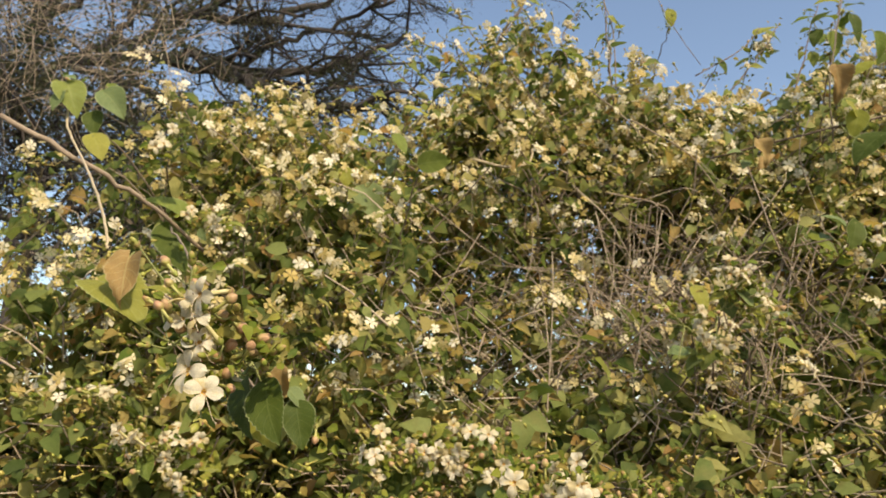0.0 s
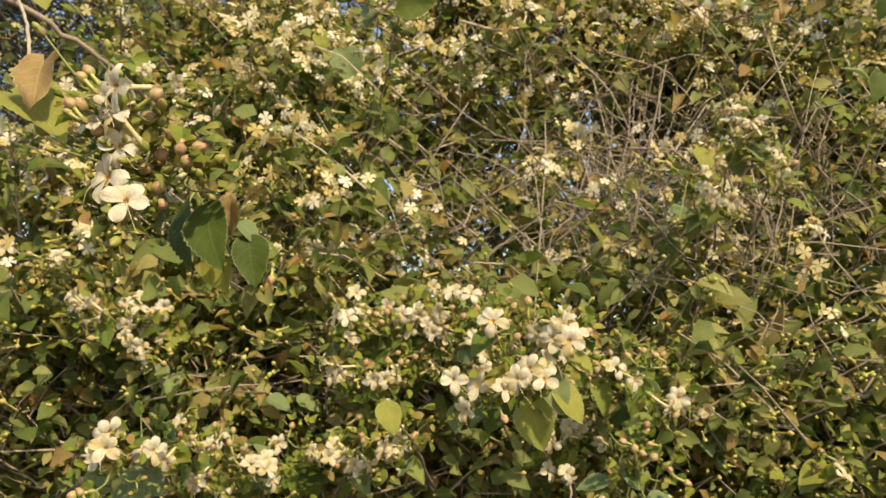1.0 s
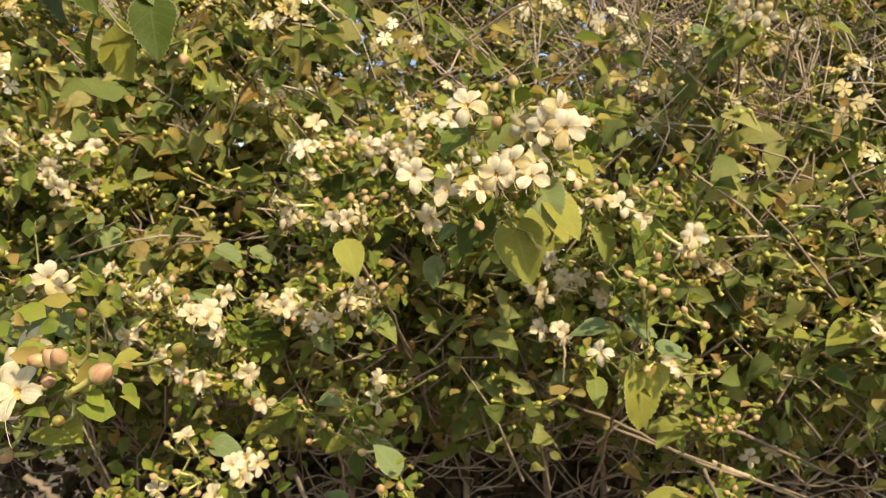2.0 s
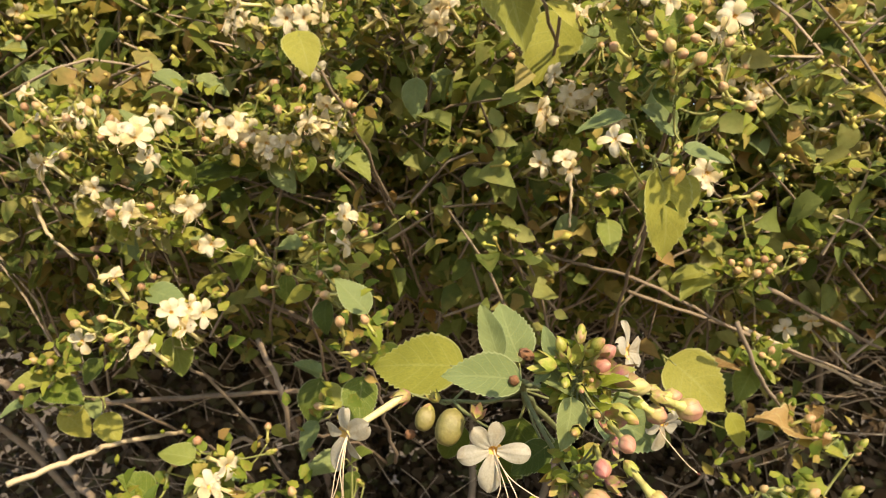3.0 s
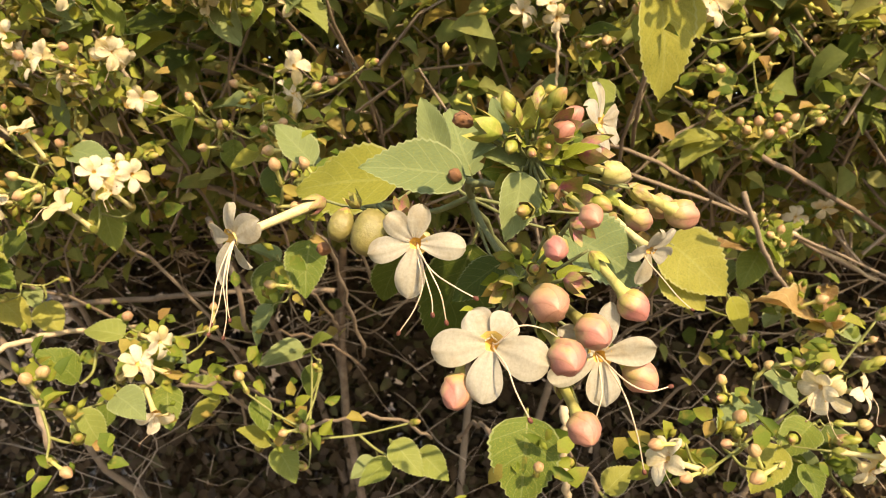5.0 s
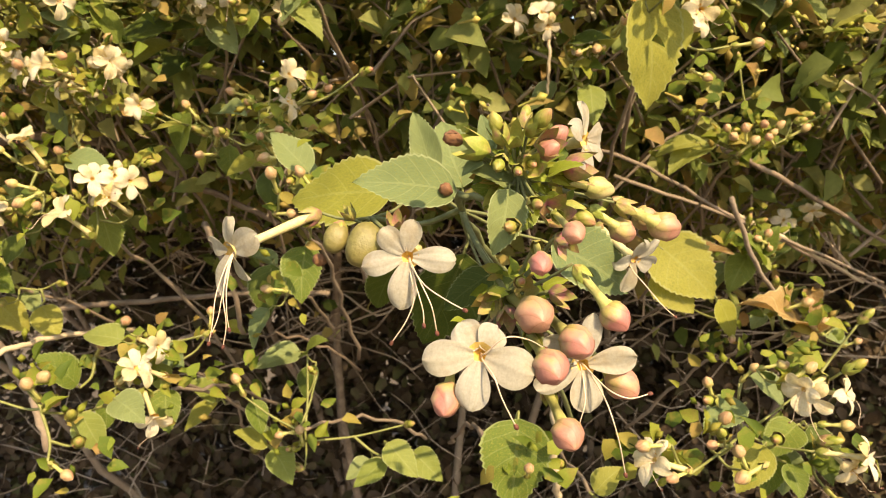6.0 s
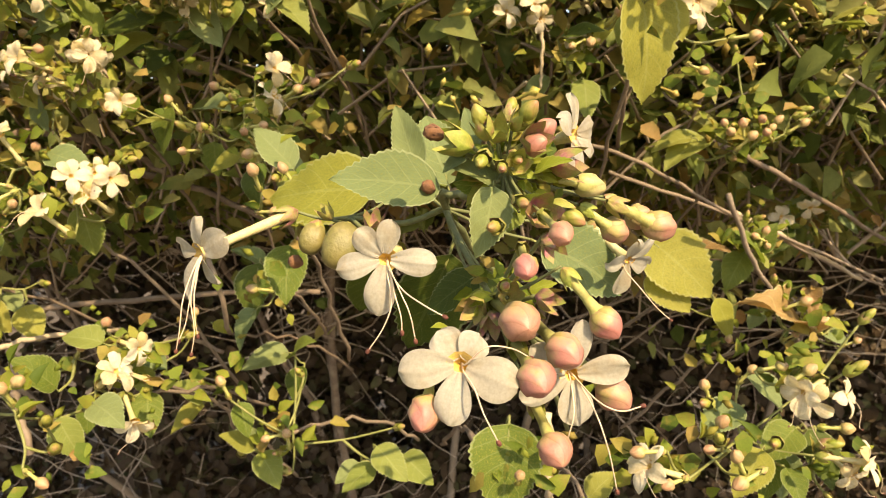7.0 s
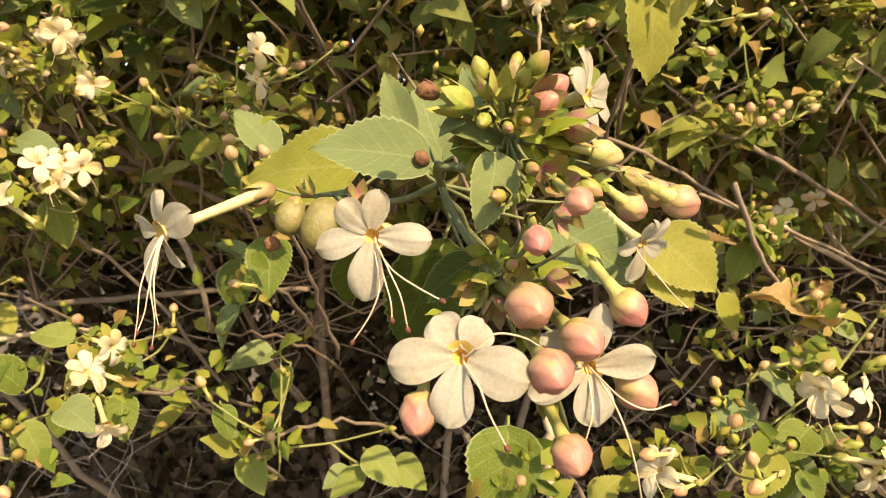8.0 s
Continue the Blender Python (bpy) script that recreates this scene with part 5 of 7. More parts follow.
sprig("close sprig of pink buds and cream flowers", (-0.3, 0.62, 1.22),
      [(-0.064, 0.42, 1.314), (-0.074, 0.43, 1.314)],
      [(-0.049, 0.41, 1.324), (-0.037, 0.41, 1.321), (-0.077, 0.42, 1.317), (-0.056, 0.415, 1.323), (-0.056, 0.42, 1.317)],
      [((-0.082, 0.44, 1.302), (-0.092, 0.43, 1.313), "green", (0, -0.8, 0.5)),
       ((-0.074, 0.45, 1.298), (-0.059, 0.44, 1.299), "yellow")], 9, 3, 2)
sprig("cream-flowered sprig on a slender twig", None,
      [(0.309, 0.803, 1.302), (0.284, 0.812, 1.315), (0.298, 0.788, 1.337)],
      [(0.272, 0.8, 1.309), (0.291, 0.8, 1.309)],
      [], 4, 4, 2)
sprig("cream-flowered sprig on a slender twig", None,
      [(0.341, 0.72, 1.314)],
      [],
      [((0.343, 0.73, 1.319), (0.349, 0.72, 1.304), "yellow"),
       ((0.34, 0.74, 1.318), (0.313, 0.73, 1.31), "yellow"),
       ((0.361, 0.74, 1.323), (0.367, 0.73, 1.32), "green")], 4, 3, 1)
sprig("sprig of cream flowers with yellowing leaves", None,
      [(-0.366, 0.8, 1.443), (-0.343, 0.8, 1.436)],
      [(-0.379, 0.8, 1.451)],
      [((-0.334, 0.82, 1.424), (-0.344, 0.81, 1.407), "pale")], 3, 3, 2)
sprig("sprig of cream flowers with yellowing leaves", None,
      [(-0.268, 0.78, 1.431), (-0.245, 0.78, 1.425), (-0.256, 0.78, 1.421)],
      [(-0.291, 0.79, 1.425)],
      [((-0.243, 0.8, 1.41), (-0.225, 0.8, 1.394), "green")], 4, 4, 2)
sprig("cream-flowered sprig with pink buds and small toothed leaves", None,
      [(0.288, 0.725, 1.599), (0.303, 0.73, 1.6), (0.267, 0.73, 1.609), (0.279, 0.736, 1.595), (0.244, 0.724, 1.544), (0.304, 0.74, 1.588), (0.287, 0.735, 1.609)],
      [(0.201, 0.723, 1.569), (0.212, 0.725, 1.567), (0.327, 0.74, 1.575), (0.33, 0.74, 1.556)],
      [((0.306, 0.76, 1.581), (0.32, 0.76, 1.559), "yellow"),
       ((0.27, 0.76, 1.547), (0.249, 0.75, 1.523), "green")], 16, 9, 6)
sprig("toothed yellowing leaves on a thin stalk", None,
      [],
      [],
      [((0.275, 0.83, 1.612), (0.286, 0.82, 1.588), "yellow")], 2, 0, 0)
sprig("sprig of cream flowers with yellowing leaves", None,
      [(0.268, 0.795, 1.58)],
      [],
      [], 2, 2, 1)
sprig("sprig of cream flowers with yellowing leaves", None,
      [(0.324, 0.76, 1.575)],
      [(0.327, 0.75, 1.555)],
      [], 4, 3, 1)
sprig("sprig of cream flowers with yellowing leaves", None,
      [(0.245, 0.85, 1.532)],
      [],
      [], 2, 2, 1)
sprig("sprig of cream flowers with yellowing leaves", None,
      [(0.261, 0.75, 1.54)],
      [(0.264, 0.75, 1.542)],
      [], 4, 3, 1)
sprig("toothed yellowing leaves on a thin stalk", None,
      [],
      [],
      [((0.376, 1, 1.515), (0.388, 0.99, 1.494), "yellow")], 2, 2, 0)
sprig("sprig of cream flowers half open among pale leaves", None,
      [(0.147, 1.106, 1.665), (0.195, 1.116, 1.669), (0.159, 1.08, 1.64), (0.146, 1.08, 1.636)],
      [],
      [], 9, 9, 3)
sprig("sprig of cream flowers half open among pale leaves", None,
      [(0.26, 1.08, 1.683)],
      [],
      [], 3, 3, 1)
sprig("close sprig with cream flowers, round buds and a browned leaf", (-0.3, 0.8, 1.66),
      [(-0.122, 0.441, 1.518), (-0.119, 0.491, 1.485), (-0.129, 0.455, 1.479), (-0.133, 0.45, 1.517)],
      [(-0.115, 0.46, 1.51), (-0.105, 0.465, 1.504), (-0.119, 0.47, 1.488), (-0.136, 0.455, 1.502), (-0.129, 0.48, 1.47), (-0.099, 0.47, 1.492), (-0.108, 0.45, 1.518), (-0.094, 0.47, 1.499), (-0.112, 0.47, 1.495), (-0.144, 0.45, 1.526), (-0.129, 0.45, 1.526), (-0.103, 0.47, 1.5), (-0.121, 0.46, 1.494), (-0.148, 0.45, 1.513)],
      [((-0.188, 0.49, 1.55), (-0.185, 0.47, 1.526), "brown", (0, -0.9, 0.3), 1.2),
       ((-0.208, 0.5, 1.536), (-0.172, 0.48, 1.52), "green"),
       ((-0.156, 0.48, 1.526), (-0.166, 0.47, 1.53), "yellow"),
       ((-0.152, 0.5, 1.515), (-0.142, 0.49, 1.497), "dark")], 30, 4, 5, size=1.30)
# The sun reaches these leaves; the dark tone paints them as shaded.
sprig("broad leaves on a hanging twig, shade put into their dark colour", (-0.32, 0.75, 1.6),
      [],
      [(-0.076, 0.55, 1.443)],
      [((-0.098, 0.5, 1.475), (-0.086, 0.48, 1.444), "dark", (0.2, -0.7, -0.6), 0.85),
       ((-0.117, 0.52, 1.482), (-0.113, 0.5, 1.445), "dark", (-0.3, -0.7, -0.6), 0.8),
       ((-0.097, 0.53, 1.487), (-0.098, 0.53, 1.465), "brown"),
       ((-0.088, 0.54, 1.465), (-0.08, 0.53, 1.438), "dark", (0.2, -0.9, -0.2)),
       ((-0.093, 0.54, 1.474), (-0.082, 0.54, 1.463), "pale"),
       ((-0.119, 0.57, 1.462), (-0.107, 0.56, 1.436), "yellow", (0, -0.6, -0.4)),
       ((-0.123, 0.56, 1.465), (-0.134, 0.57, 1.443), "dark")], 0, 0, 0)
sprig("cream-flowered sprig with pink buds and small toothed leaves", None,
      [(-0.312, 0.737, 1.479), (-0.384, 0.74, 1.479), (-0.369, 0.75, 1.486)],
      [(-0.341, 0.74, 1.48)],
      [], 4, 4, 2)
sprig("cream-flowered sprig with pink buds and small toothed leaves", None,
      [(-0.277, 0.731, 1.438), (-0.241, 0.771, 1.434), (-0.252, 0.75, 1.426), (-0.234, 0.74, 1.402)],
      [],
      [], 4, 4, 3)
sprig("sprig of cream flowers half open among pale leaves", None,
      [(-0.32, 0.777, 1.745), (-0.312, 0.78, 1.75)],
      [],
      [], 3, 3, 2)
sprig("sprig of cream flowers half open among pale leaves", None,
      [(-0.28, 0.8, 1.68), (-0.259, 0.82, 1.675)],
      [],
      [], 3, 3, 2)
sprig("toothed green leaves on a thin stalk", None,
      [],
      [],
      [((-0.305, 0.85, 1.683), (-0.333, 0.82, 1.711), "green"),
       ((-0.32, 0.84, 1.673), (-0.29, 0.83, 1.624), "dark")], 3, 3, 0)
sprig("pale backlit leaves on a thin bare twig", None,
      [],
      [(-0.439, 0.79, 1.832)],
      [((-0.429, 0.77, 1.804), (-0.435, 0.765, 1.781), "pale"),
       ((-0.431, 0.78, 1.82), (-0.411, 0.77, 1.787), "green"),
       ((-0.426, 0.78, 1.827), (-0.44, 0.78, 1.834), "pale"),
       ((-0.393, 0.79, 1.815), (-0.367, 0.785, 1.788), "pale", (0, -0.9, 0.4)),
       ((-0.394, 0.8, 1.831), (-0.379, 0.8, 1.82), "green"),
       ((-0.398, 0.79, 1.762), (-0.379, 0.78, 1.735), "yellow"),
       ((-0.405, 0.8, 1.795), (-0.399, 0.79, 1.766), "dark")], 0, 0, 0)
sprig("sprig of cream flowers half open among pale leaves", None,
      [(-0.302, 1.1, 1.988), (-0.316, 1.1, 1.983), (-0.288, 1.1, 1.979)],
      [],
      [], 9, 6, 2)
sprig("sprig of cream flowers half open among pale leaves", None,
      [(-0.262, 1.02, 1.9), (-0.244, 1.05, 1.925)],
      [],
      [], 6, 4, 2)
sprig("sprig of cream flowers half open among pale leaves", None,
      [(-0.562, 1.068, 1.689), (-0.573, 1.07, 1.693), (-0.552, 1.06, 1.67)],
      [],
      [], 3, 6, 2)
sprig("toothed dark green leaves on a thin stalk", None,
      [],
      [],
      [((-0.516, 0.9, 1.601), (-0.497, 0.9, 1.573), "dark"),
       ((-0.503, 0.9, 1.608), (-0.473, 0.89, 1.586), "green")], 3, 3, 0)
sprig("sprig of small yellow-green buds on a bare twig", None,
      [],
      [(-0.115, 0.93, 1.782)],
      [((-0.114, 0.93, 1.755), (-0.089, 0.925, 1.715), "pale", (0, -0.9, 0.4)),
       ((-0.101, 0.95, 1.758), (-0.086, 0.94, 1.779), "yellow"),
       ((-0.141, 0.95, 1.79), (-0.132, 0.95, 1.762), "yellow")], 2, 2, 0)
sprig("toothed yellowing leaves on a thin stalk", None,
      [],
      [],
      [((-0.08, 1.05, 1.755), (-0.058, 1.05, 1.73), "yellow", (0, -0.9, 0.4))], 0, 0, 0)
sprig("toothed green leaves on a thin stalk", None,
      [],
      [],
      [((-0.026, 0.76, 1.724), (0.006, 0.755, 1.726), "green", (0, -0.7, -0.3)),
       ((-0.019, 0.78, 1.752), (-0.007, 0.77, 1.768), "green"),
       ((-0.059, 0.8, 1.773), (-0.045, 0.8, 1.753), "green")], 2, 2, 0)
sprig("toothed pale green leaves on a thin stalk", None,
      [],
      [],
      [((-0.144, 0.98, 1.649), (-0.11, 0.96, 1.619), "pale", (0, -0.9, 0.4))], 0, 0, 0)
sprig("toothed green leaves on a thin stalk", None,
      [],
      [],
      [((-0.171, 0.98, 1.76), (-0.148, 0.97, 1.732), "green")], 0, 0, 0)
sprig("toothed yellowing leaves on a thin stalk", None,
      [],
      [],
      [((-0.057, 0.9, 1.858), (-0.027, 0.9, 1.851), "yellow")], 0, 0, 0)
sprig("cream-flowered sprig with pink buds and small toothed leaves", None,
      [(0.295, 1.2, 2.025), (0.28, 1.2, 2.03), (0.314, 1.18, 2.004)],
      [],
      [], 8, 4, 2)
sprig("cream-flowered sprig with pink buds and small toothed leaves", None,
      [(0.272, 1.08, 1.91), (0.289, 1.08, 1.906), (0.257, 1.09, 1.91)],
      [],
      [], 8, 4, 2)
sprig("cream-flowered sprig with pink buds and small toothed leaves", None,
      [(0.338, 1.2, 2.103), (0.329, 1.2, 2.114)],
      [],
      [], 6, 3, 2)
sprig("cream-flowered sprig with pink buds and small toothed leaves", None,
      [(0.081, 0.933, 1.848), (0.093, 0.94, 1.86), (0.07, 0.93, 1.842)],
      [],
      [], 6, 3, 2)
sprig("cream-flowered sprig with pink buds and small toothed leaves", None,
      [(0.161, 1.2, 2.058), (0.176, 1.2, 2.056), (0.156, 1.2, 2.05)],
      [],
      [], 6, 3, 2)
sprig("cream-flowered sprig with pink buds and small toothed leaves", None,
      [(0.208, 1.2, 2.129), (0.248, 1.2, 2.119)],
      [],
      [], 3, 2, 2)
sprig("cream-flowered sprig with pink buds and small toothed leaves", None,
      [(0.089, 1.1, 1.975)],
      [],
      [], 2, 2, 1)
sprig("toothed dark green leaves on a thin stalk", None,
      [],
      [],
      [((0.035, 1.2, 2.092), (0.019, 1.19, 2.115), "dark"),
       ((0.025, 1.2, 2.109), (0.055, 1.2, 2.104), "green")], 3, 2, 0)
sprig("toothed dark green leaves on a thin stalk", None,
      [],
      [],
      [((0.107, 1.22, 2.169), (0.128, 1.22, 2.199), "dark")], 2, 2, 0)
sprig("sprig of cream flowers with yellowing leaves", None,
      [(0.406, 1.03, 1.863), (0.39, 1.03, 1.863), (0.366, 1.04, 1.88)],
      [],
      [], 3, 3, 2)
sprig("sprig of cream flowers with yellowing leaves", None,
      [(0.37, 0.974, 1.709), (0.361, 0.98, 1.707)],
      [],
      [], 2, 2, 2)
sprig("sprig of cream flowers with yellowing leaves", None,
      [(0.544, 1.086, 1.83), (0.55, 1.08, 1.837)],
      [],
      [], 2, 2, 2)
sprig("toothed browned leaves on a thin stalk", None,
      [],
      [],
      [((0.363, 0.84, 1.792), (0.375, 0.835, 1.766), "brown", (0, -0.9, 0.4)),
       ((0.39, 0.86, 1.78), (0.365, 0.85, 1.768), "brown")], 2, 2, 0)
sprig("toothed dark green leaves on a thin stalk", None,
      [],
      [],
      [((0.444, 0.95, 1.708), (0.478, 0.945, 1.715), "dark", (0, -0.9, 0.3), 1.1)], 2, 2, 0)
sprig("toothed dark green leaves on a thin stalk", None,
      [],
      [],
      [((0.427, 0.775, 1.673), (0.419, 0.77, 1.644), "dark", (0.3, -0.9, 0.2))], 2, 2, 0)
sprig("toothed browned leaves on a thin stalk", None,
      [],
      [],
      [((0.495, 0.89, 1.919), (0.498, 0.885, 1.876), "brown", (0, -0.9, 0.3)),
       ((0.51, 0.9, 1.876), (0.525, 0.9, 1.853), "yellow"),
       ((0.522, 0.9, 1.861), (0.511, 0.9, 1.829), "yellow"),
       ((0.534, 0.88, 1.821), (0.495, 0.88, 1.79), "dark")], 4, 4, 0)
sprig("high shoot with small dark leaves against the sky", None,
      [(-0.076, 1.25, 2.179), (-0.067, 1.25, 2.173)],
      [],
      [((-0.049, 1.24, 2.131), (-0.027, 1.23, 2.103), "dark")], 3, 2, 2)
sprig("high shoot with small dark leaves against the sky", None,
      [(0.068, 1.2, 2.158)],
      [],
      [], 2, 0, 1)
sprig("high shoot with small dark leaves against the sky", None,
      [(0.561, 1.2, 2.135), (0.552, 1.2, 2.141)],
      [],
      [((0.524, 1.2, 2.112), (0.498, 1.2, 2.1), "dark"),
       ((0.543, 1.2, 2.163), (0.581, 1.2, 2.187), "green")], 4, 3, 2)
sprig("toothed green leaves on a thin stalk", None,
      [],
      [],
      [((-0.008, 1.23, 2.18), (0.034, 1.23, 2.192), "green")], 2, 0, 0)
sprig("toothed dark green leaves on a thin stalk", None,
      [],
      [],
      [((0.286, 1.2, 2.188), (0.306, 1.2, 2.171), "dark"),
       ((0.275, 1.2, 2.159), (0.254, 1.2, 2.147), "green")], 3, 2, 0)
sprig("toothed yellowing leaves on a thin stalk", None,
      [],
      [],
      [((0.389, 1.2, 2.208), (0.393, 1.2, 2.178), "yellow")], 2, 0, 0)
sprig("toothed dark green leaves on a thin stalk", None,
      [],
      [],
      [((0.469, 1.2, 2.111), (0.487, 1.2, 2.083), "dark")], 2, 0, 0)
sprig("dark leafy shoot hanging against the sky", None,
      [(0.463, 0.8, 1.663), (0.481, 0.82, 1.685)],
      [],
      [], 2, 2, 2)
sprig("dark leafy shoot hanging against the sky", None,
      [],
      [],
      [((0.496, 0.93, 2.011), (0.516, 0.92, 2.026), "dark"),
       ((0.502, 0.93, 1.998), (0.492, 0.93, 1.976), "dark"),
       ((0.544, 0.92, 2.014), (0.555, 0.92, 1.979), "dark"),
       ((0.539, 0.92, 2.031), (0.563, 0.92, 2.04), "dark"),
       ((0.521, 0.93, 1.994), (0.525, 0.93, 1.963), "green"),
       ((0.546, 0.9, 1.933), (0.522, 0.9, 1.917), "yellow"),
       ((0.558, 0.9, 1.975), (0.567, 0.9, 1.942), "green"),
       ((0.495, 0.94, 2.026), (0.47, 0.94, 2.017), "green")], 3, 6, 0)

sprig("dense head of cream flowers with tan tubed buds", None,
      [(-0.013, 0.710, 1.431), (0.003, 0.705, 1.433), (0.020, 0.700, 1.435), (0.030, 0.710, 1.452), (0.016, 0.700, 1.418), (-0.002, 0.710, 1.420)],
      [(-0.021, 0.710, 1.438), (0.030, 0.700, 1.439), (0.039, 0.700, 1.432), (0.026, 0.700, 1.423)],
      [((0.030, 0.720, 1.415), (0.044, 0.715, 1.397), "green"), ((-0.005, 0.720, 1.446), (0.011, 0.720, 1.461), "yellow")], 8, 1, 2)
sprig("dense head of cream flowers with tan tubed buds", None,
      [(0.045, 0.700, 1.450), (0.058, 0.695, 1.426), (0.057, 0.700, 1.391), (0.048, 0.700, 1.415)],
      [(0.066, 0.700, 1.415), (0.050, 0.700, 1.439), (0.061, 0.700, 1.451)],
      [((0.040, 0.710, 1.397), (0.043, 0.710, 1.415), "pale")], 9, 1, 2)
sprig("dense head of cream flowers above a yellow hanging leaf", None,
      [(0.111, 0.640, 1.431), (0.114, 0.635, 1.418), (0.099, 0.640, 1.418), (0.120, 0.640, 1.406), (0.104, 0.640, 1.405)],
      [(0.128, 0.640, 1.417), (0.134, 0.650, 1.405), (0.097, 0.640, 1.405)],
      [((0.130, 0.660, 1.449), (0.114, 0.660, 1.457), "dark")], 7, 1, 3)
sprig("sprig of cream flowers half open among tan buds", None,
      [(-0.065, 0.720, 1.431), (-0.045, 0.720, 1.436), (-0.064, 0.710, 1.387), (-0.053, 0.710, 1.382), (-0.014, 0.710, 1.383)],
      [(-0.019, 0.710, 1.395), (-0.013, 0.710, 1.402), (-0.005, 0.710, 1.395), (0.001, 0.710, 1.400), (0.007, 0.710, 1.404)],
      [((-0.043, 0.720, 1.394), (-0.031, 0.720, 1.372), "dark"), ((-0.063, 0.720, 1.417), (-0.037, 0.720, 1.425), "dark")], 9, 2, 2)
sprig("sprig of tan tubed buds and a few cream flowers", None,
      [(0.142, 0.680, 1.399), (0.155, 0.680, 1.395), (0.187, 0.660, 1.368), (0.195, 0.660, 1.375)],
      [(0.151, 0.680, 1.406), (0.164, 0.680, 1.404), (0.176, 0.680, 1.408), (0.185, 0.680, 1.405), (0.191, 0.680, 1.396), (0.193, 0.660, 1.363)],
      [((0.170, 0.690, 1.383), (0.182, 0.690, 1.349), "green"), ((0.140, 0.690, 1.382), (0.157, 0.690, 1.357), "green"), ((0.174, 0.690, 1.349), (0.161, 0.690, 1.332), "pale")], 9, 1, 1)
sprig("sprig of cream flowers half open among tan buds", None,
      [(-0.072, 0.720, 1.317), (-0.048, 0.715, 1.310), (-0.017, 0.715, 1.322), (-0.006, 0.710, 1.329)],
      [(-0.040, 0.710, 1.337), (-0.026, 0.710, 1.337), (0.003, 0.710, 1.339), (-0.013, 0.710, 1.340), (-0.032, 0.720, 1.343)],
      [((-0.040, 0.720, 1.323), (-0.033, 0.720, 1.301), "green")], 9, 1, 2)
for at in ((0.27, 0.78, 1.335), (0.33, 0.82, 1.345), (0.37, 0.80, 1.290), (0.30, 0.86, 1.262), (0.40, 0.86, 1.330), (0.345, 0.84, 1.215)):
    at = Vector(at)
    feet = [at + Vector((rng.uniform(-0.03, 0.03), 0.01, rng.uniform(-0.02, 0.02))) for k in range(5)]
    sprig("pale-leaved sprig with a few cream flowers and buds", None,
          [at + Vector((rng.uniform(-0.03, 0.03), -0.01, rng.uniform(-0.015, 0.02)))], [at + Vector((rng.uniform(-0.03, 0.03), 0, rng.uniform(-0.02, 0.02)))],
          [(p, p + Vector((rng.uniform(-1, 1), -0.2, rng.uniform(-1, 0.4))).normalized() * rng.uniform(0.012, 0.024), rng.choice(("pale", "pale", "green"))) for p in feet], 4, 4, 1)


def leafy_shoot(pts, count, size, tones, blooms=0):
    """A thin shoot that rises above the shrub, with leaves along both sides and a few flowers."""
    pts = [Vector(p) for p in pts]
    ob = thing("leafy_shoot", pts[0], "thin leafy shoot rising above the shrub against the sky", "shoot", "high shoots of the shrub")
    line = crooked([p - pts[0] for p in pts], 0.0015, 6)
    part("stem", Shell().tube(line, 0.0019, 0.0007, 6).mesh("stem", (bark,)), ob)
    for k in range(count):
        at = line[min(len(line) - 1, int((0.18 + 0.82 * k / count) * len(line)))]
        a = math.pi * (k % 2) + rng.uniform(-0.9, 0.9)
        way = Vector((math.cos(a), rng.uniform(-0.6, 0.3), math.sin(a) * 0.6 - 0.25)).normalized()
        base = at + way * 0.005
        add_leaf(ob, base, base + way * size * rng.uniform(0.6, 1.3), rng.choice(tones), (rng.uniform(-0.6, 0.6), -0.6, rng.uniform(0.2, 0.9)), rng.uniform(0.75, 1.0))
    for k in range(blooms):
        at = line[-1 - rng.randrange(len(line) // 2)] + Vector((rng.uniform(-0.008, 0.008), -0.006, rng.uniform(0, 0.008)))
        add_flower(ob, at, (rng.uniform(-0.8, 0.8), -0.7, rng.uniform(0, 0.8)), (0, 0, 1), rng.uniform(0.8, 1.0), 2, True)
    tuft(ob, [p for p in line[len(line) // 2:]], 14 + 8 * blooms)


leafy_shoot(((0.000, 1.20, 1.93), (0.026, 1.16, 1.989), (0.0615, 1.16, 2.092), (0.1176, 1.16, 2.188), (0.143, 1.16, 2.246)), 16, 0.026, ("dark", "green", "green"), 2)
leafy_shoot(((0.275, 1.20, 1.90), (0.2728, 1.16, 1.983), (0.2668, 1.16, 2.090), (0.2626, 1.16, 2.202), (0.2621, 1.16, 2.248)), 14, 0.020, ("green", "green", "dark"))
leafy_shoot(((0.010, 1.20, 1.93), (-0.0265, 1.16, 1.972), (-0.0923, 1.16, 2.046), (-0.1493, 1.16, 2.103)), 13, 0.014, ("green", "pale"))
leafy_shoot(((0.090, 1.20, 2.00), (0.0543, 1.16, 2.032), (-0.0151, 1.16, 2.085), (-0.0707, 1.16, 2.122)), 12, 0.013, ("green", "dark"), 2)
leafy_shoot(((0.400, 1.20, 1.95), (0.462, 1.16, 2.018), (0.5151, 1.16, 2.083), (0.5658, 1.16, 2.161)), 12, 0.016, ("green", "dark", "green"), 3)
leafy_shoot(((0.560, 1.20, 1.93), (0.5692, 1.16, 1.999), (0.604, 1.16, 2.106), (0.6359, 1.16, 2.196)), 12, 0.022, ("dark", "green"), 1)
leafy_shoot(((0.640, 1.20, 1.90), (0.6434, 1.16, 1.990), (0.6524, 1.16, 2.118), (0.6798, 1.16, 2.219)), 14, 0.026, ("dark", "green", "yellow"))
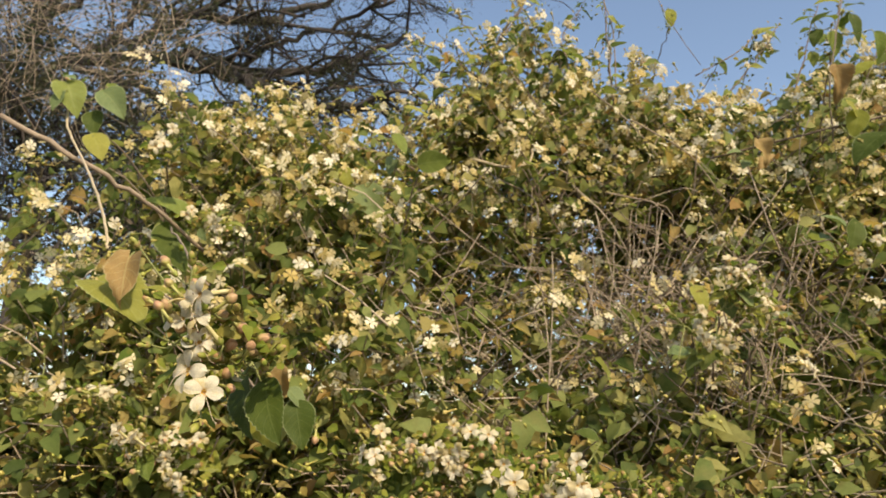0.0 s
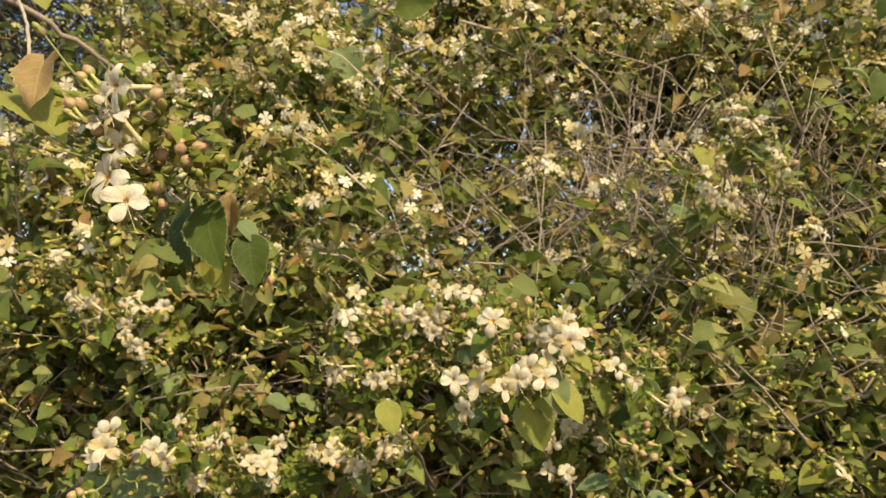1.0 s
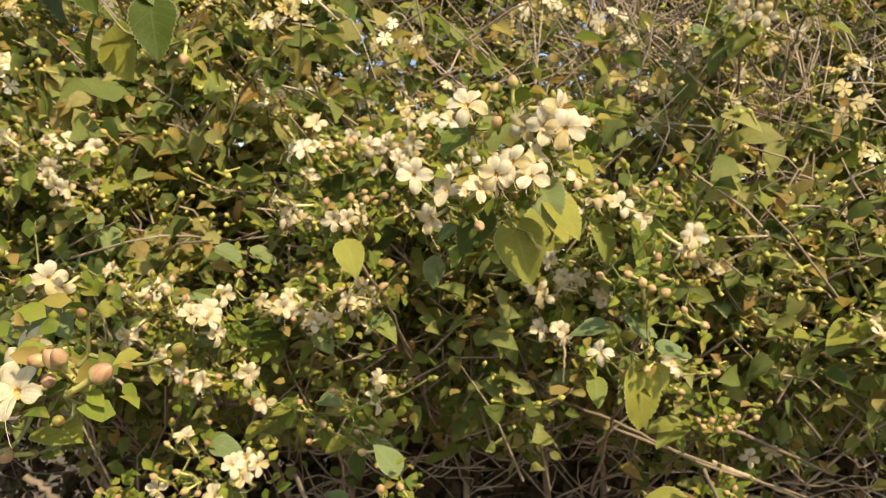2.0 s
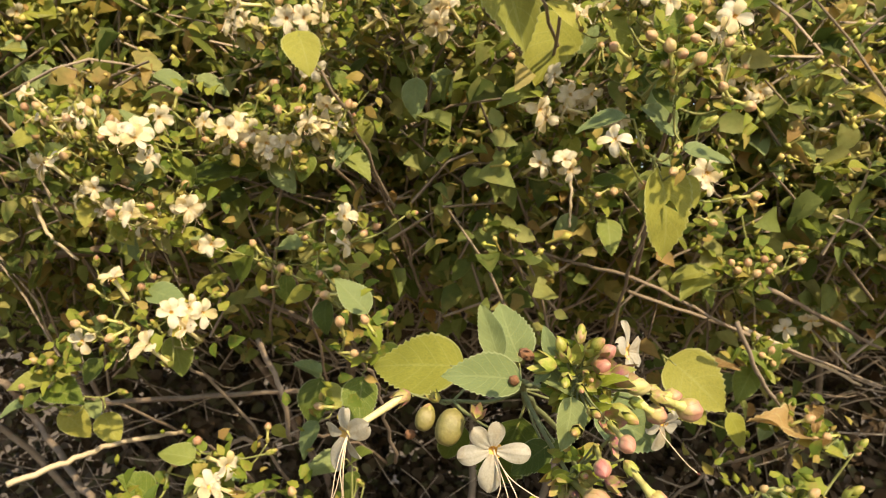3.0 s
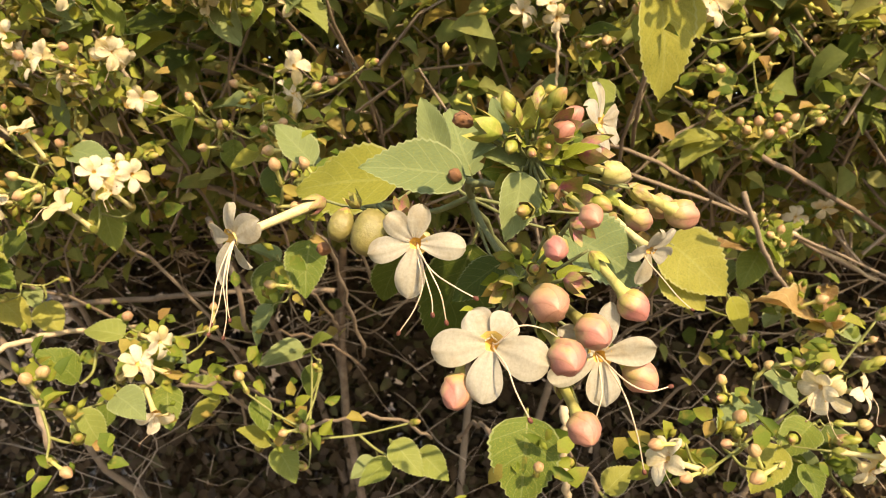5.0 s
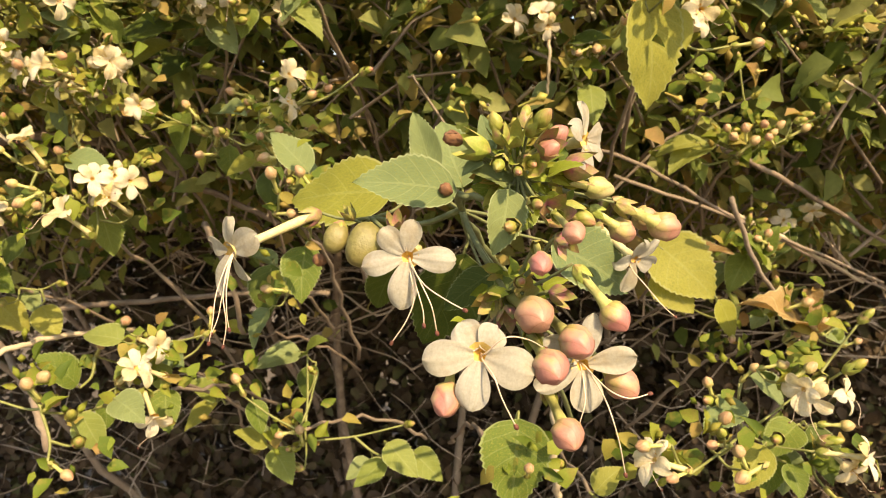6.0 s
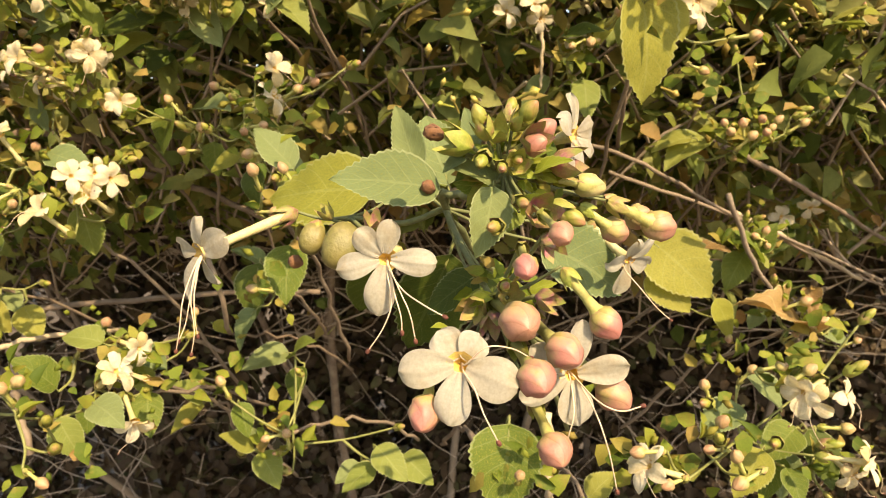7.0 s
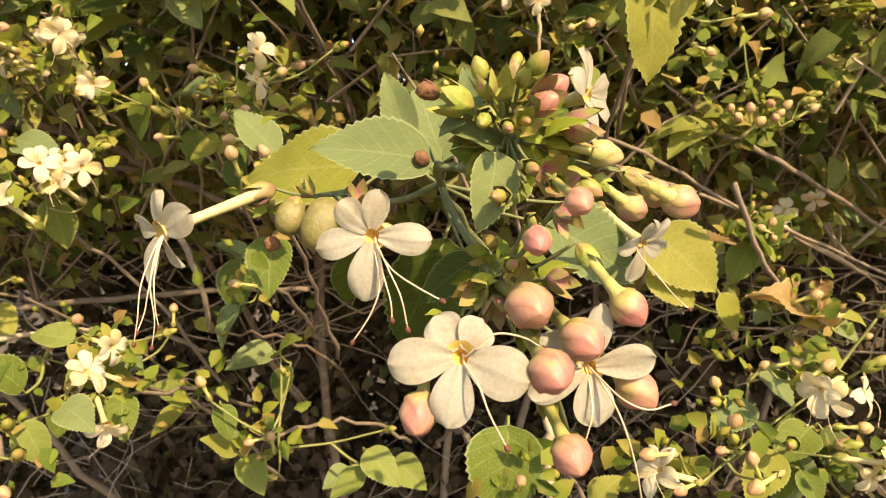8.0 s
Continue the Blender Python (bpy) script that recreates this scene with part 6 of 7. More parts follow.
leafy_shoot(((0.130, 1.22, 2.02), (0.0979, 1.18, 2.065), (0.0383, 1.18, 2.130), (-0.0081, 1.18, 2.204)), 12, 0.016, ("green", "dark"), 2)
leafy_shoot(((0.210, 1.22, 2.00), (0.2003, 1.18, 2.078), (0.1917, 1.18, 2.144), (0.2383, 1.18, 2.224)), 12, 0.018, ("green", "dark"), 3)

# ---------------------------------------------------------------- the cluster in front
NODE = Vector((0.0959, 0.5000, 1.2340))
cluster = thing("flower_cluster", NODE, "open cream flowers and pink round buds on a leafy shoot", "flower cluster", "flowering sprigs of the shrub")
stalks = Shell()
TOP, LOW, WEST, BACK = (Vector(p) - NODE for p in ((0.0985, 0.5010, 1.2340), (0.0966, 0.4985, 1.2085), (0.0653, 0.5200, 1.2221), (0.0863, 0.5290, 1.2238)))
stalks.tube(crooked((Vector((0.145, 0.70, 1.10)) - NODE, Vector((0.11, 0.60, 1.185)) - NODE, BACK, (BACK + TOP) / 2 + Vector((0.001, 0, -0.001)), TOP), 0.0004, 7), 0.0012, 0.0007, 8)
stalks.tube(glide((BACK, Vector((0.0906, 0.5190, 1.2158)) - NODE, LOW), 6), 0.0008, 0.0006, 7)
stalks.tube(glide((BACK, Vector((0.0767, 0.5270, 1.2203)) - NODE, WEST), 6), 0.0008, 0.0006, 7)


def hero_stalk(hub, foot, r=0.00036):
    foot = Vector(foot)
    stalks.tube(glide((hub, (hub + foot) / 2 + Vector((0, 0.0015, -0.0012)), foot), 5), r * 1.3, r, 6)


def hero_flower(place, ahead, up, hub, petals, threads, tube=None, cup=None, long=0.015):
    """A flower with its own petals (turn, length, width, lean, roll, curl) and threads, each a line to its dark knob."""
    m = aimed(Vector(place) - NODE, ahead, up)
    f = part("flower", tube or throats[0], cluster, m)
    for k, (turn, length, width, lean, roll, curl) in enumerate(petals):
        seed = 200 + 7 * k + round(1e5 * place[0]) % 50
        part("petal", petal_mesh("petal", seed, length, width, 0.0012, curl, None, 18, 12, 0.8), f, pose(0, 0, 0, 0, 0, turn) @ pose(0, 0, 0.0002, lean, roll, 0))
    back = m.inverted()
    for pts in threads:
        line = glide([Vector((0, 0, -0.002))] + [back @ (Vector(p) - NODE) for p in pts], 5)
        s = Shell().tube(line, 0.00017, 0.00012, 6, 0)
        e = line[-1]
        s.lathe(((0.0001, -0.0006), (0.00034, -0.0004), (0.00046, 0.0001), (0.0003, 0.0005), (0.00005, 0.0006)), 8, 1, aimed(e, e - line[-2] + Vector((0.0001, 0, 0.0001)), (0, 1, 0)))
        part("stamen", s.mesh("stamen", (filament_skin, anther_skin)), f)
    part("calyx", cup or calyxes[0], f)
    hero_stalk(hub, m @ Vector((0, 0, -long - 0.0025)))


hero_flower((0.0762, 0.4932, 1.2167), (-0.05, -1, 0.02), (0.0, 0, 1), WEST,
            ((-8, 0.0066, 0.0045, 4, 6, 0.0006), (43, 0.0066, 0.0052, 5, -4, 0.0006), (104, 0.0084, 0.0052, 4, 8, 0.0016), (-94, 0.0086, 0.0054, 2, -6, 0.0016), (174, 0.0096, 0.0059, 10, 4, 0.0018)),
            (((0.0771, 0.4920, 1.2149), (0.0802, 0.4860, 1.2122), (0.0843, 0.4830, 1.2101), (0.0879, 0.4820, 1.2084)),
             ((0.0773, 0.4920, 1.2150), (0.0798, 0.4850, 1.2121), (0.0817, 0.4830, 1.2086), (0.0827, 0.4840, 1.2034)),
             ((0.0768, 0.4920, 1.2139), (0.0780, 0.4880, 1.2095), (0.0765, 0.4880, 1.2048), (0.0735, 0.4890, 1.2000)),
             ((0.0771, 0.4920, 1.2144), (0.0787, 0.4880, 1.2105), (0.0798, 0.4870, 1.2071), (0.0800, 0.4870, 1.2041))))
hero_flower((0.0355, 0.5080, 1.2152), (-0.64, -0.70, -0.30), (-0.1, 0, 1), WEST,
            ((-14, 0.0070, 0.0054, -12, 0, 0.0008), (-72, 0.0088, 0.0066, -16, 0, 0.0008), (66, 0.0056, 0.0050, 8, 0, 0.0010), (-146, 0.0070, 0.0044, 0, 8, 0.0010), (160, 0.0098, 0.0058, 22, 0, 0.0012)),
            (((0.0356, 0.5060, 1.2137), (0.0340, 0.5020, 1.2068), (0.0329, 0.5020, 1.1998), (0.0316, 0.5030, 1.1951)),
             ((0.0358, 0.5060, 1.2137), (0.0351, 0.5030, 1.2066), (0.0356, 0.5030, 1.1996), (0.0344, 0.5040, 1.1942)),
             ((0.0360, 0.5060, 1.2137), (0.0349, 0.5030, 1.2060), (0.0338, 0.5030, 1.2010), (0.0322, 0.5030, 1.1972)),
             ((0.0362, 0.5060, 1.2137), (0.0359, 0.5030, 1.2078), (0.0358, 0.5030, 1.2019), (0.0359, 0.5040, 1.1981))), throat_mesh("flower_tube", 0.0225), calyx_rosy, 0.0225)
hero_flower((0.0907, 0.4760, 1.2017), (-0.08, -1, 0.10), (-0.05, 0, 1), LOW,
            ((30, 0.0058, 0.0058, -22, 12, 0.0004), (-38, 0.0050, 0.0058, -26, 14, 0.0004), (95, 0.0092, 0.0066, 8, 14, 0.0016), (-114, 0.0092, 0.0076, 14, -18, 0.0012), (170, 0.0088, 0.0062, 14, 6, 0.0014)),
            (((0.0913, 0.4750, 1.2008), (0.0930, 0.4700, 1.1997), (0.0945, 0.4690, 1.1960), (0.0970, 0.4700, 1.1909)),
             ((0.0916, 0.4750, 1.2022), (0.0949, 0.4730, 1.2057), (0.0991, 0.4760, 1.2047), (0.1027, 0.4800, 1.2020))))
hero_flower((0.1106, 0.4860, 1.1975), (0.12, -0.95, -0.02), (0.05, 0, 1), LOW,
            ((-8, 0.0090, 0.0046, -6, 0, 0.0006), (58, 0.0080, 0.0050, -6, 0, 0.0006), (118, 0.0092, 0.0050, 2, 0, 0.0010), (-80, 0.0094, 0.0054, 6, -16, 0.0012), (-172, 0.0080, 0.0066, 14, 0, 0.0010)),
            (((0.1115, 0.4850, 1.1968), (0.1143, 0.4790, 1.1949), (0.1179, 0.4780, 1.1937), (0.1221, 0.4800, 1.1940)),
             ((0.1116, 0.4850, 1.1966), (0.1142, 0.4800, 1.1923), (0.1167, 0.4800, 1.1854), (0.1189, 0.4820, 1.1773)),
             ((0.1106, 0.4850, 1.1955), (0.1107, 0.4820, 1.1915), (0.1099, 0.4820, 1.1874), (0.1097, 0.4830, 1.1844))))
hero_flower((0.1122, 0.5060, 1.2406), (0.74, -0.62, 0.26), (-0.25, 0.1, 1), TOP,
            ((-6, 0.0072, 0.0050, 6, 10, 0.0010), (62, 0.0056, 0.0050, 14, 0, 0.0016), (-70, 0.0052, 0.0048, 24, 14, 0.0022), (-128, 0.0058, 0.0052, 8, 0, 0.0018), (168, 0.0074, 0.0050, -4, 8, 0.0014)), ())
hero_flower((0.1330, 0.5430, 1.2105), (0.48, -0.75, -0.45), (0.2, 0, 1), BACK,
            ((30, 0.0072, 0.0050, 20, 0, 0.0010), (-30, 0.0072, 0.0050, 4, 0, 0.0010), (98, 0.0076, 0.0052, 10, 0, 0.0012), (-96, 0.0080, 0.0054, 0, 0, 0.0012), (180, 0.0086, 0.0056, 16, 0, 0.0014)),
            (((0.1321, 0.5410, 1.2081), (0.1354, 0.5370, 1.2038), (0.1397, 0.5370, 1.1990), (0.1436, 0.5380, 1.1957)),))


def hero_bud(place, foot, width, green=False, cream=False):
    """A bud whose tube runs back towards foot."""
    place, foot = Vector(place) - NODE, Vector(foot) - NODE
    size = width / (0.0074 if green else 0.0068)
    end = add_bud(cluster, place, place - foot, size, green, pool=buds_cream if cream else None)
    hub = min((TOP, LOW, WEST, BACK), key=lambda h: (h - end).length)
    hero_stalk(hub, end, 0.0003)


hero_bud((0.1163, 0.4855, 1.2071), (0.1071, 0.4900, 1.2182), 0.0058)
hero_bud((0.1341, 0.5195, 1.2213), (0.1176, 0.5120, 1.2286), 0.0071)
hero_bud((0.1008, 0.4820, 1.2078), (0.0964, 0.4980, 1.2088), 0.0073)
hero_bud((0.1084, 0.4800, 1.2033), (0.1008, 0.4950, 1.2083), 0.0066)
hero_bud((0.1031, 0.4740, 1.2003), (0.0990, 0.4920, 1.2044), 0.0066)
hero_bud((0.1188, 0.4880, 1.1933), (0.1101, 0.4950, 1.2004), 0.0066)
hero_bud((0.1070, 0.4776, 1.1867), (0.1040, 0.4880, 1.1921), 0.0060)
hero_bud((0.0849, 0.4755, 1.1935), (0.0864, 0.4900, 1.2012), 0.0057)
hero_bud((0.1239, 0.5170, 1.2204), (0.1109, 0.5080, 1.2287), 0.0058)
hero_bud((0.1070, 0.4790, 1.2235), (0.1039, 0.4880, 1.2269), 0.0043)
hero_bud((0.1012, 0.4780, 1.2180), (0.1010, 0.4890, 1.2215), 0.0043)
hero_bud((0.0961, 0.4870, 1.2237), (0.0998, 0.4950, 1.2236), 0.0040, True)
hero_bud((0.1314, 0.5270, 1.2226), (0.1200, 0.5180, 1.2283), 0.0062)
hero_bud((0.0933, 0.4960, 1.2436), (0.0951, 0.4970, 1.2390), 0.0052, True)
hero_bud((0.0938, 0.4900, 1.2351), (0.0956, 0.4970, 1.2382), 0.0043, True)
hero_bud((0.1024, 0.4940, 1.2444), (0.0990, 0.4980, 1.2402), 0.0055, True)
hero_bud((0.1061, 0.5000, 1.2414), (0.1022, 0.5020, 1.2384), 0.0042)
hero_bud((0.1005, 0.4940, 1.2357), (0.0986, 0.4990, 1.2380), 0.0033, True)
hero_bud((0.1039, 0.4960, 1.2383), (0.1009, 0.4990, 1.2369), 0.0043)
hero_bud((0.1114, 0.5050, 1.2351), (0.1038, 0.5000, 1.2352), 0.0053, True)
hero_bud((0.1162, 0.5080, 1.2305), (0.1097, 0.5060, 1.2317), 0.0058, cream=True)
hero_bud((0.1013, 0.4880, 1.2279), (0.0980, 0.4950, 1.2291), 0.0036, True)
hero_bud((0.1117, 0.4970, 1.2247), (0.1052, 0.5000, 1.2284), 0.0059, True)
hero_bud((0.0999, 0.5050, 1.2462), (0.0987, 0.5020, 1.2409), 0.0041, True)
hero_bud((0.0974, 0.4880, 1.2341), (0.0968, 0.4960, 1.2362), 0.0030, True)
hero_bud((0.0983, 0.4850, 1.2135), (0.0962, 0.4950, 1.2105), 0.0031, True)


def hero_leaf(base, tip, tone, face, wide, pick):
    base, tip = Vector(base) - NODE, Vector(tip) - NODE
    hero_stalk(min((TOP, BACK, WEST), key=lambda h: (h - base).length), add_leaf(cluster, base, tip, tone, face, wide, pick))


hero_leaf((0.0828, 0.5190, 1.2292), (0.0624, 0.5120, 1.2316), "pale", (0.10, -0.93, 0.46), 0.84, 0)
hero_leaf((0.0786, 0.5350, 1.2338), (0.0727, 0.5400, 1.2488), "pale", (-0.35, -0.9, 0.25), 0.72, 0)
hero_leaf((0.0860, 0.5480, 1.2310), (0.0812, 0.5520, 1.2485), "pale", (0.15, -0.9, 0.35), 1.05, 2)
hero_leaf((0.0926, 0.5100, 1.2385), (0.0905, 0.5120, 1.2464), "pale", (-0.2, -0.9, 0.3), 0.75, 0)
hero_leaf((0.0645, 0.5450, 1.2272), (0.0345, 0.5530, 1.2272), "yellow", (0, -0.85, 0.5), 0.88, 1)
hero_leaf((0.0960, 0.4940, 1.2290), (0.0936, 0.4885, 1.2184), "pale", (0.20, -0.95, 0.2), 0.86, 1)
hero_leaf((0.0972, 0.5020, 1.2310), (0.0884, 0.4980, 1.2362), "pale", (0.3, -0.7, 0.6), 0.75, 2)
hero_leaf((0.0962, 0.5050, 1.2300), (0.0893, 0.5010, 1.2296), "green", (0.1, -0.75, -0.5), 0.95, 1)
hero_leaf((0.1010, 0.5040, 1.2270), (0.0985, 0.4960, 1.2220), "green", (0.4, -0.8, 0.2), 0.8, 0)
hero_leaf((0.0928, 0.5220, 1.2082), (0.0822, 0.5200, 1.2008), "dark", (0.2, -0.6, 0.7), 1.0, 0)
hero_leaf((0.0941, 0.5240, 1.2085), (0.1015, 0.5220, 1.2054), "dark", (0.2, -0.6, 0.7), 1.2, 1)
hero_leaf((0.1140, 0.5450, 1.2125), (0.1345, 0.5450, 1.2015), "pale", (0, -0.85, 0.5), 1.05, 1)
# Two leaves behind the flowers: dark tone in place of the shadow on them.
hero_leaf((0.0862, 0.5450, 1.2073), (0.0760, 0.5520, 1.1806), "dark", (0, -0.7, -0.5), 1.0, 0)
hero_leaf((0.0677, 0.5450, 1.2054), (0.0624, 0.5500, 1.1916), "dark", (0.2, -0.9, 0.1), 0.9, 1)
hero_leaf((0.1048, 0.4980, 1.2335), (0.1096, 0.4940, 1.2366), "bract", (0, -0.6, 0.7), 0.9, 0)
hero_leaf((0.1020, 0.4975, 1.2262), (0.1052, 0.4925, 1.2290), "bract", (0.3, -0.8, 0.4), 0.9, 1)
hero_leaf((0.0901, 0.5000, 1.2356), (0.0868, 0.4970, 1.2339), "pale", (0, -0.6, 0.7), 0.9, 2)


def crown_tuft(name, hub, count, wide, low, high):
    """Crowded little bracts that hide where the stalks part."""
    verts, faces = [], []
    for k in range(count):
        a, far = rng.uniform(0, 2 * math.pi), math.sqrt(rng.random())
        p = hub + Vector((wide * far * math.cos(a), rng.uniform(-0.001, 0.005), 0.85 * wide * far * math.sin(a)))
        way = Vector((math.cos(a) + rng.uniform(-0.6, 0.6), rng.uniform(-1.0, 0.0), math.sin(a) + rng.uniform(-0.5, 0.7)))
        lay(verts, faces, rng.choice(SMALL_LEAVES), aimed(p, (rng.uniform(-0.7, 0.7), -0.8, rng.uniform(-0.2, 0.9)), way, rng.uniform(low, high)))
    tagged(part(name, stuff_mesh(name, verts, faces, (tuft_skin,)), cluster, None, "crowded yellow-green bracts"), kind="stuff")


crown_tuft("bract_tuft", TOP + Vector((0.002, 0.002, -0.001)), 110, 0.0095, 0.0025, 0.0052)
crown_tuft("bract_tuft", LOW + Vector((0.001, 0.003, 0.001)), 34, 0.0060, 0.0025, 0.0045)
for k in range(46):
    a = rng.uniform(0, 2 * math.pi)
    reach = rng.uniform(0.1, 1.0) ** 0.6
    at = TOP + Vector((0.0078 * reach * math.cos(a) + 0.001, rng.uniform(-0.004, 0.004) + 0.003 * reach, 0.0078 * reach * math.sin(a) + 0.0005))
    way = Vector((math.cos(a) + rng.uniform(-0.5, 0.5), rng.uniform(-1.1, -0.3), math.sin(a) + rng.uniform(-0.3, 0.6))).normalized()
    add_leaf(cluster, at, at + way * rng.uniform(0.0022, 0.0042), rng.choice(("green", "bract", "bract")), (-math.cos(a) * 0.6 + rng.uniform(-0.3, 0.3), -0.7, 0.5), rng.uniform(0.8, 1.2))
for k in range(12):
    at = LOW + Vector((rng.gauss(0.002, 0.0055), rng.uniform(-0.005, 0.003), rng.gauss(0.0, 0.003)))
    way = Vector((rng.uniform(-1, 1), rng.uniform(-1, -0.2), rng.uniform(-0.6, 0.6))).normalized()
    add_leaf(cluster, at, at + way * rng.uniform(0.003, 0.006), rng.choice(("green", "bract", "bract")), (rng.uniform(-0.6, 0.6), -0.7, 0.5), 0.9)


def capsule(place, width, tall):
    s = Shell()
    s.lathe([(max(0.0001, 0.5 * width * math.sin(math.pi * i / 12) ** 0.8), -0.5 * tall * math.cos(math.pi * i / 12)) for i in range(13)], 24, 0, None, 4, 0.07)
    sepal_cup(s, -0.3 * tall, 1, 0.8, 0.3)
    return part("seed_capsule", s.mesh("seed_capsule", (capsule_skin, calyx_skin)), cluster, aimed(Vector(place) - NODE, (-0.25, -0.35, -0.8), (0, 0, 1)), "ribbed green seed capsule")


capsule((0.0645, 0.5120, 1.2166), 0.0082, 0.0106)
capsule((0.0572, 0.5170, 1.2174), 0.0060, 0.0072)


def spent(place, ahead, size, cup):
    """An empty or withered calyx."""
    place = Vector(place) - NODE
    m = aimed(place, ahead, (0, 0.2, 1), size)
    part("spent_calyx", cup, cluster, m)
    hero_stalk(min((TOP, LOW, WEST, BACK), key=lambda h: (h - place).length), m @ Vector((0, 0, -0.003)), 0.0004)


spent((0.0723, 0.5060, 1.2222), (0.1, -0.6, 0.8), 0.66, cup_rosy)
spent((0.0600, 0.5200, 1.2229), (-0.5, -0.3, 0.7), 0.60, cup_green)
spent((0.0895, 0.4960, 1.2386), (-0.9, -0.3, 0.25), 1.00, cup_green)
spent((0.0855, 0.4985, 1.2402), (-0.9, -0.2, 0.3), 0.55, cup_dry)
spent((0.1043, 0.4880, 1.2262), (0.2, -0.8, 0.2), 0.95, cup_rosy)
spent((0.1102, 0.5010, 1.2348), (0.9, -0.35, 0), 1.05, cup_rosy)
spent((0.1032, 0.4950, 1.2392), (0.4, -0.8, 0.2), 0.85, cup_rosy)
spent((0.0968, 0.4960, 1.2405), (-0.1, -0.8, 0.7), 0.80, cup_green)
spent((0.1002, 0.4930, 1.2345), (0.2, -0.9, 0.3), 0.75, cup_green)
spent((0.0935, 0.4930, 1.2078), (-0.4, -0.8, -0.1), 0.80, cup_green)
spent((0.1060, 0.4890, 1.2105), (0.7, -0.6, -0.1), 0.72, cup_rosy)
spent((0.1062, 0.4870, 1.2210), (0.4, -0.6, -0.6), 0.72, cup_rosy)
spent((0.0964, 0.4920, 1.2055), (0, -0.7, -0.6), 0.75, cup_rosy)
spent((0.0995, 0.4910, 1.2105), (0.1, -0.9, 0.3), 0.75, cup_green)
withered = Shell()
withered.lathe(((0.0001, 0.0016), (0.0012, 0.0010), (0.0015, -0.0002), (0.0010, -0.0014), (0.0003, -0.0022)), 14, 0, None, 5, 0.16)
for place in ((0.0828, 0.5170, 1.2293), (0.0842, 0.5000, 1.2405), (0.0525, 0.5200, 1.2118)):
    part("withered_bud", withered.mesh("withered_bud", (wither_skin,)), cluster, aimed(Vector(place) - NODE, (-0.6, -0.5, 0.3), (0, 0, 1)), "shrivelled brown bud")
part("stem", stalks.mesh("stem", (shoot_stem,)), cluster)


# ---------------------------------------------------------------- trees behind
def far_tree(label, foot, limbs, thick, seed, leaves, spread=0.7, leaf_size=0.05, twiggy=9, reach=3):
    """A spreading thorn tree: limbs that fork into sprays of thin branches, and fine sparse leaves along them."""
    r = random.Random(seed)
    foot = Vector(foot)
    ob = thing("tree", foot, label, "tree", "trees behind the shrub")
    wood, tips = Shell(), []

    def grow(p, d, length, rad, depth):
        q = p + d * length
        bend = Vector((r.gauss(0, 0.12), r.gauss(0, 0.12), r.gauss(0, 0.08))) * length
        line = glide((p, (p + q) / 2 + bend, q), 2)
        wood.tube(line, rad, rad * 0.6, 4 if depth < 1 else 3, 0, False)
        tips.append((p, q))
        if depth < reach:
            for k in range(r.choice((3, 4, 4))):
                nd = (d + Vector((r.gauss(0, spread), r.gauss(0, spread), r.gauss(0.0, spread * 0.6)))).normalized()
                grow(line[r.randrange(1, len(line))], nd, length * r.uniform(0.5, 0.8), rad * 0.58, depth + 1)
    for k, pts in enumerate(limbs):
        line = crooked([Vector(p) - foot for p in pts], 0.03, 6)
        rad = thick * (1.0 if k == 0 else 0.42 + 0.1 * (k % 3))
        wood.tube(line, rad, rad * 0.45, 9)
        if k:
            for j in range(twiggy):
                at = line[r.randrange(len(line) // 4, len(line))]
                d = (line[-1] - line[0]).normalized()
                nd = (d * 0.8 + Vector((r.gauss(0, 0.7), r.gauss(0, 0.7), r.gauss(0.05, 0.5)))).normalized()
                grow(at, nd, r.uniform(0.7, 1.3), rad * 0.4, 0)
    verts, faces = [], []
    for k in range(leaves):
        p, q = tips[r.randrange(len(tips))]
        at = p.lerp(q, r.random()) + Vector((r.gauss(0, 0.06), r.gauss(0, 0.06), r.gauss(0, 0.05)))
        m = aimed(at, (r.uniform(-1, 1), r.uniform(-1, 1), 1), (r.uniform(-1, 1), r.uniform(-1, 1), r.uniform(-0.8, 0.3)), r.uniform(0.6, 1.3) * leaf_size)
        n = len(verts)
        verts += [tuple(m @ Vector(c)) for c in ((0, 0, 0), (-0.2, 0.5, 0.02), (0, 1, -0.1), (0.2, 0.5, 0.02))]
        faces.append((n, n + 1, n + 2, n + 3))
    part("trunk", wood.mesh("trunk", (tree_bark,)), ob, None, "dark rough bark")
    tagged(part("crown", stuff_mesh("crown", verts, faces, (tree_leaf,)), ob, None, "fine feathery foliage"), kind="stuff")
    return ob


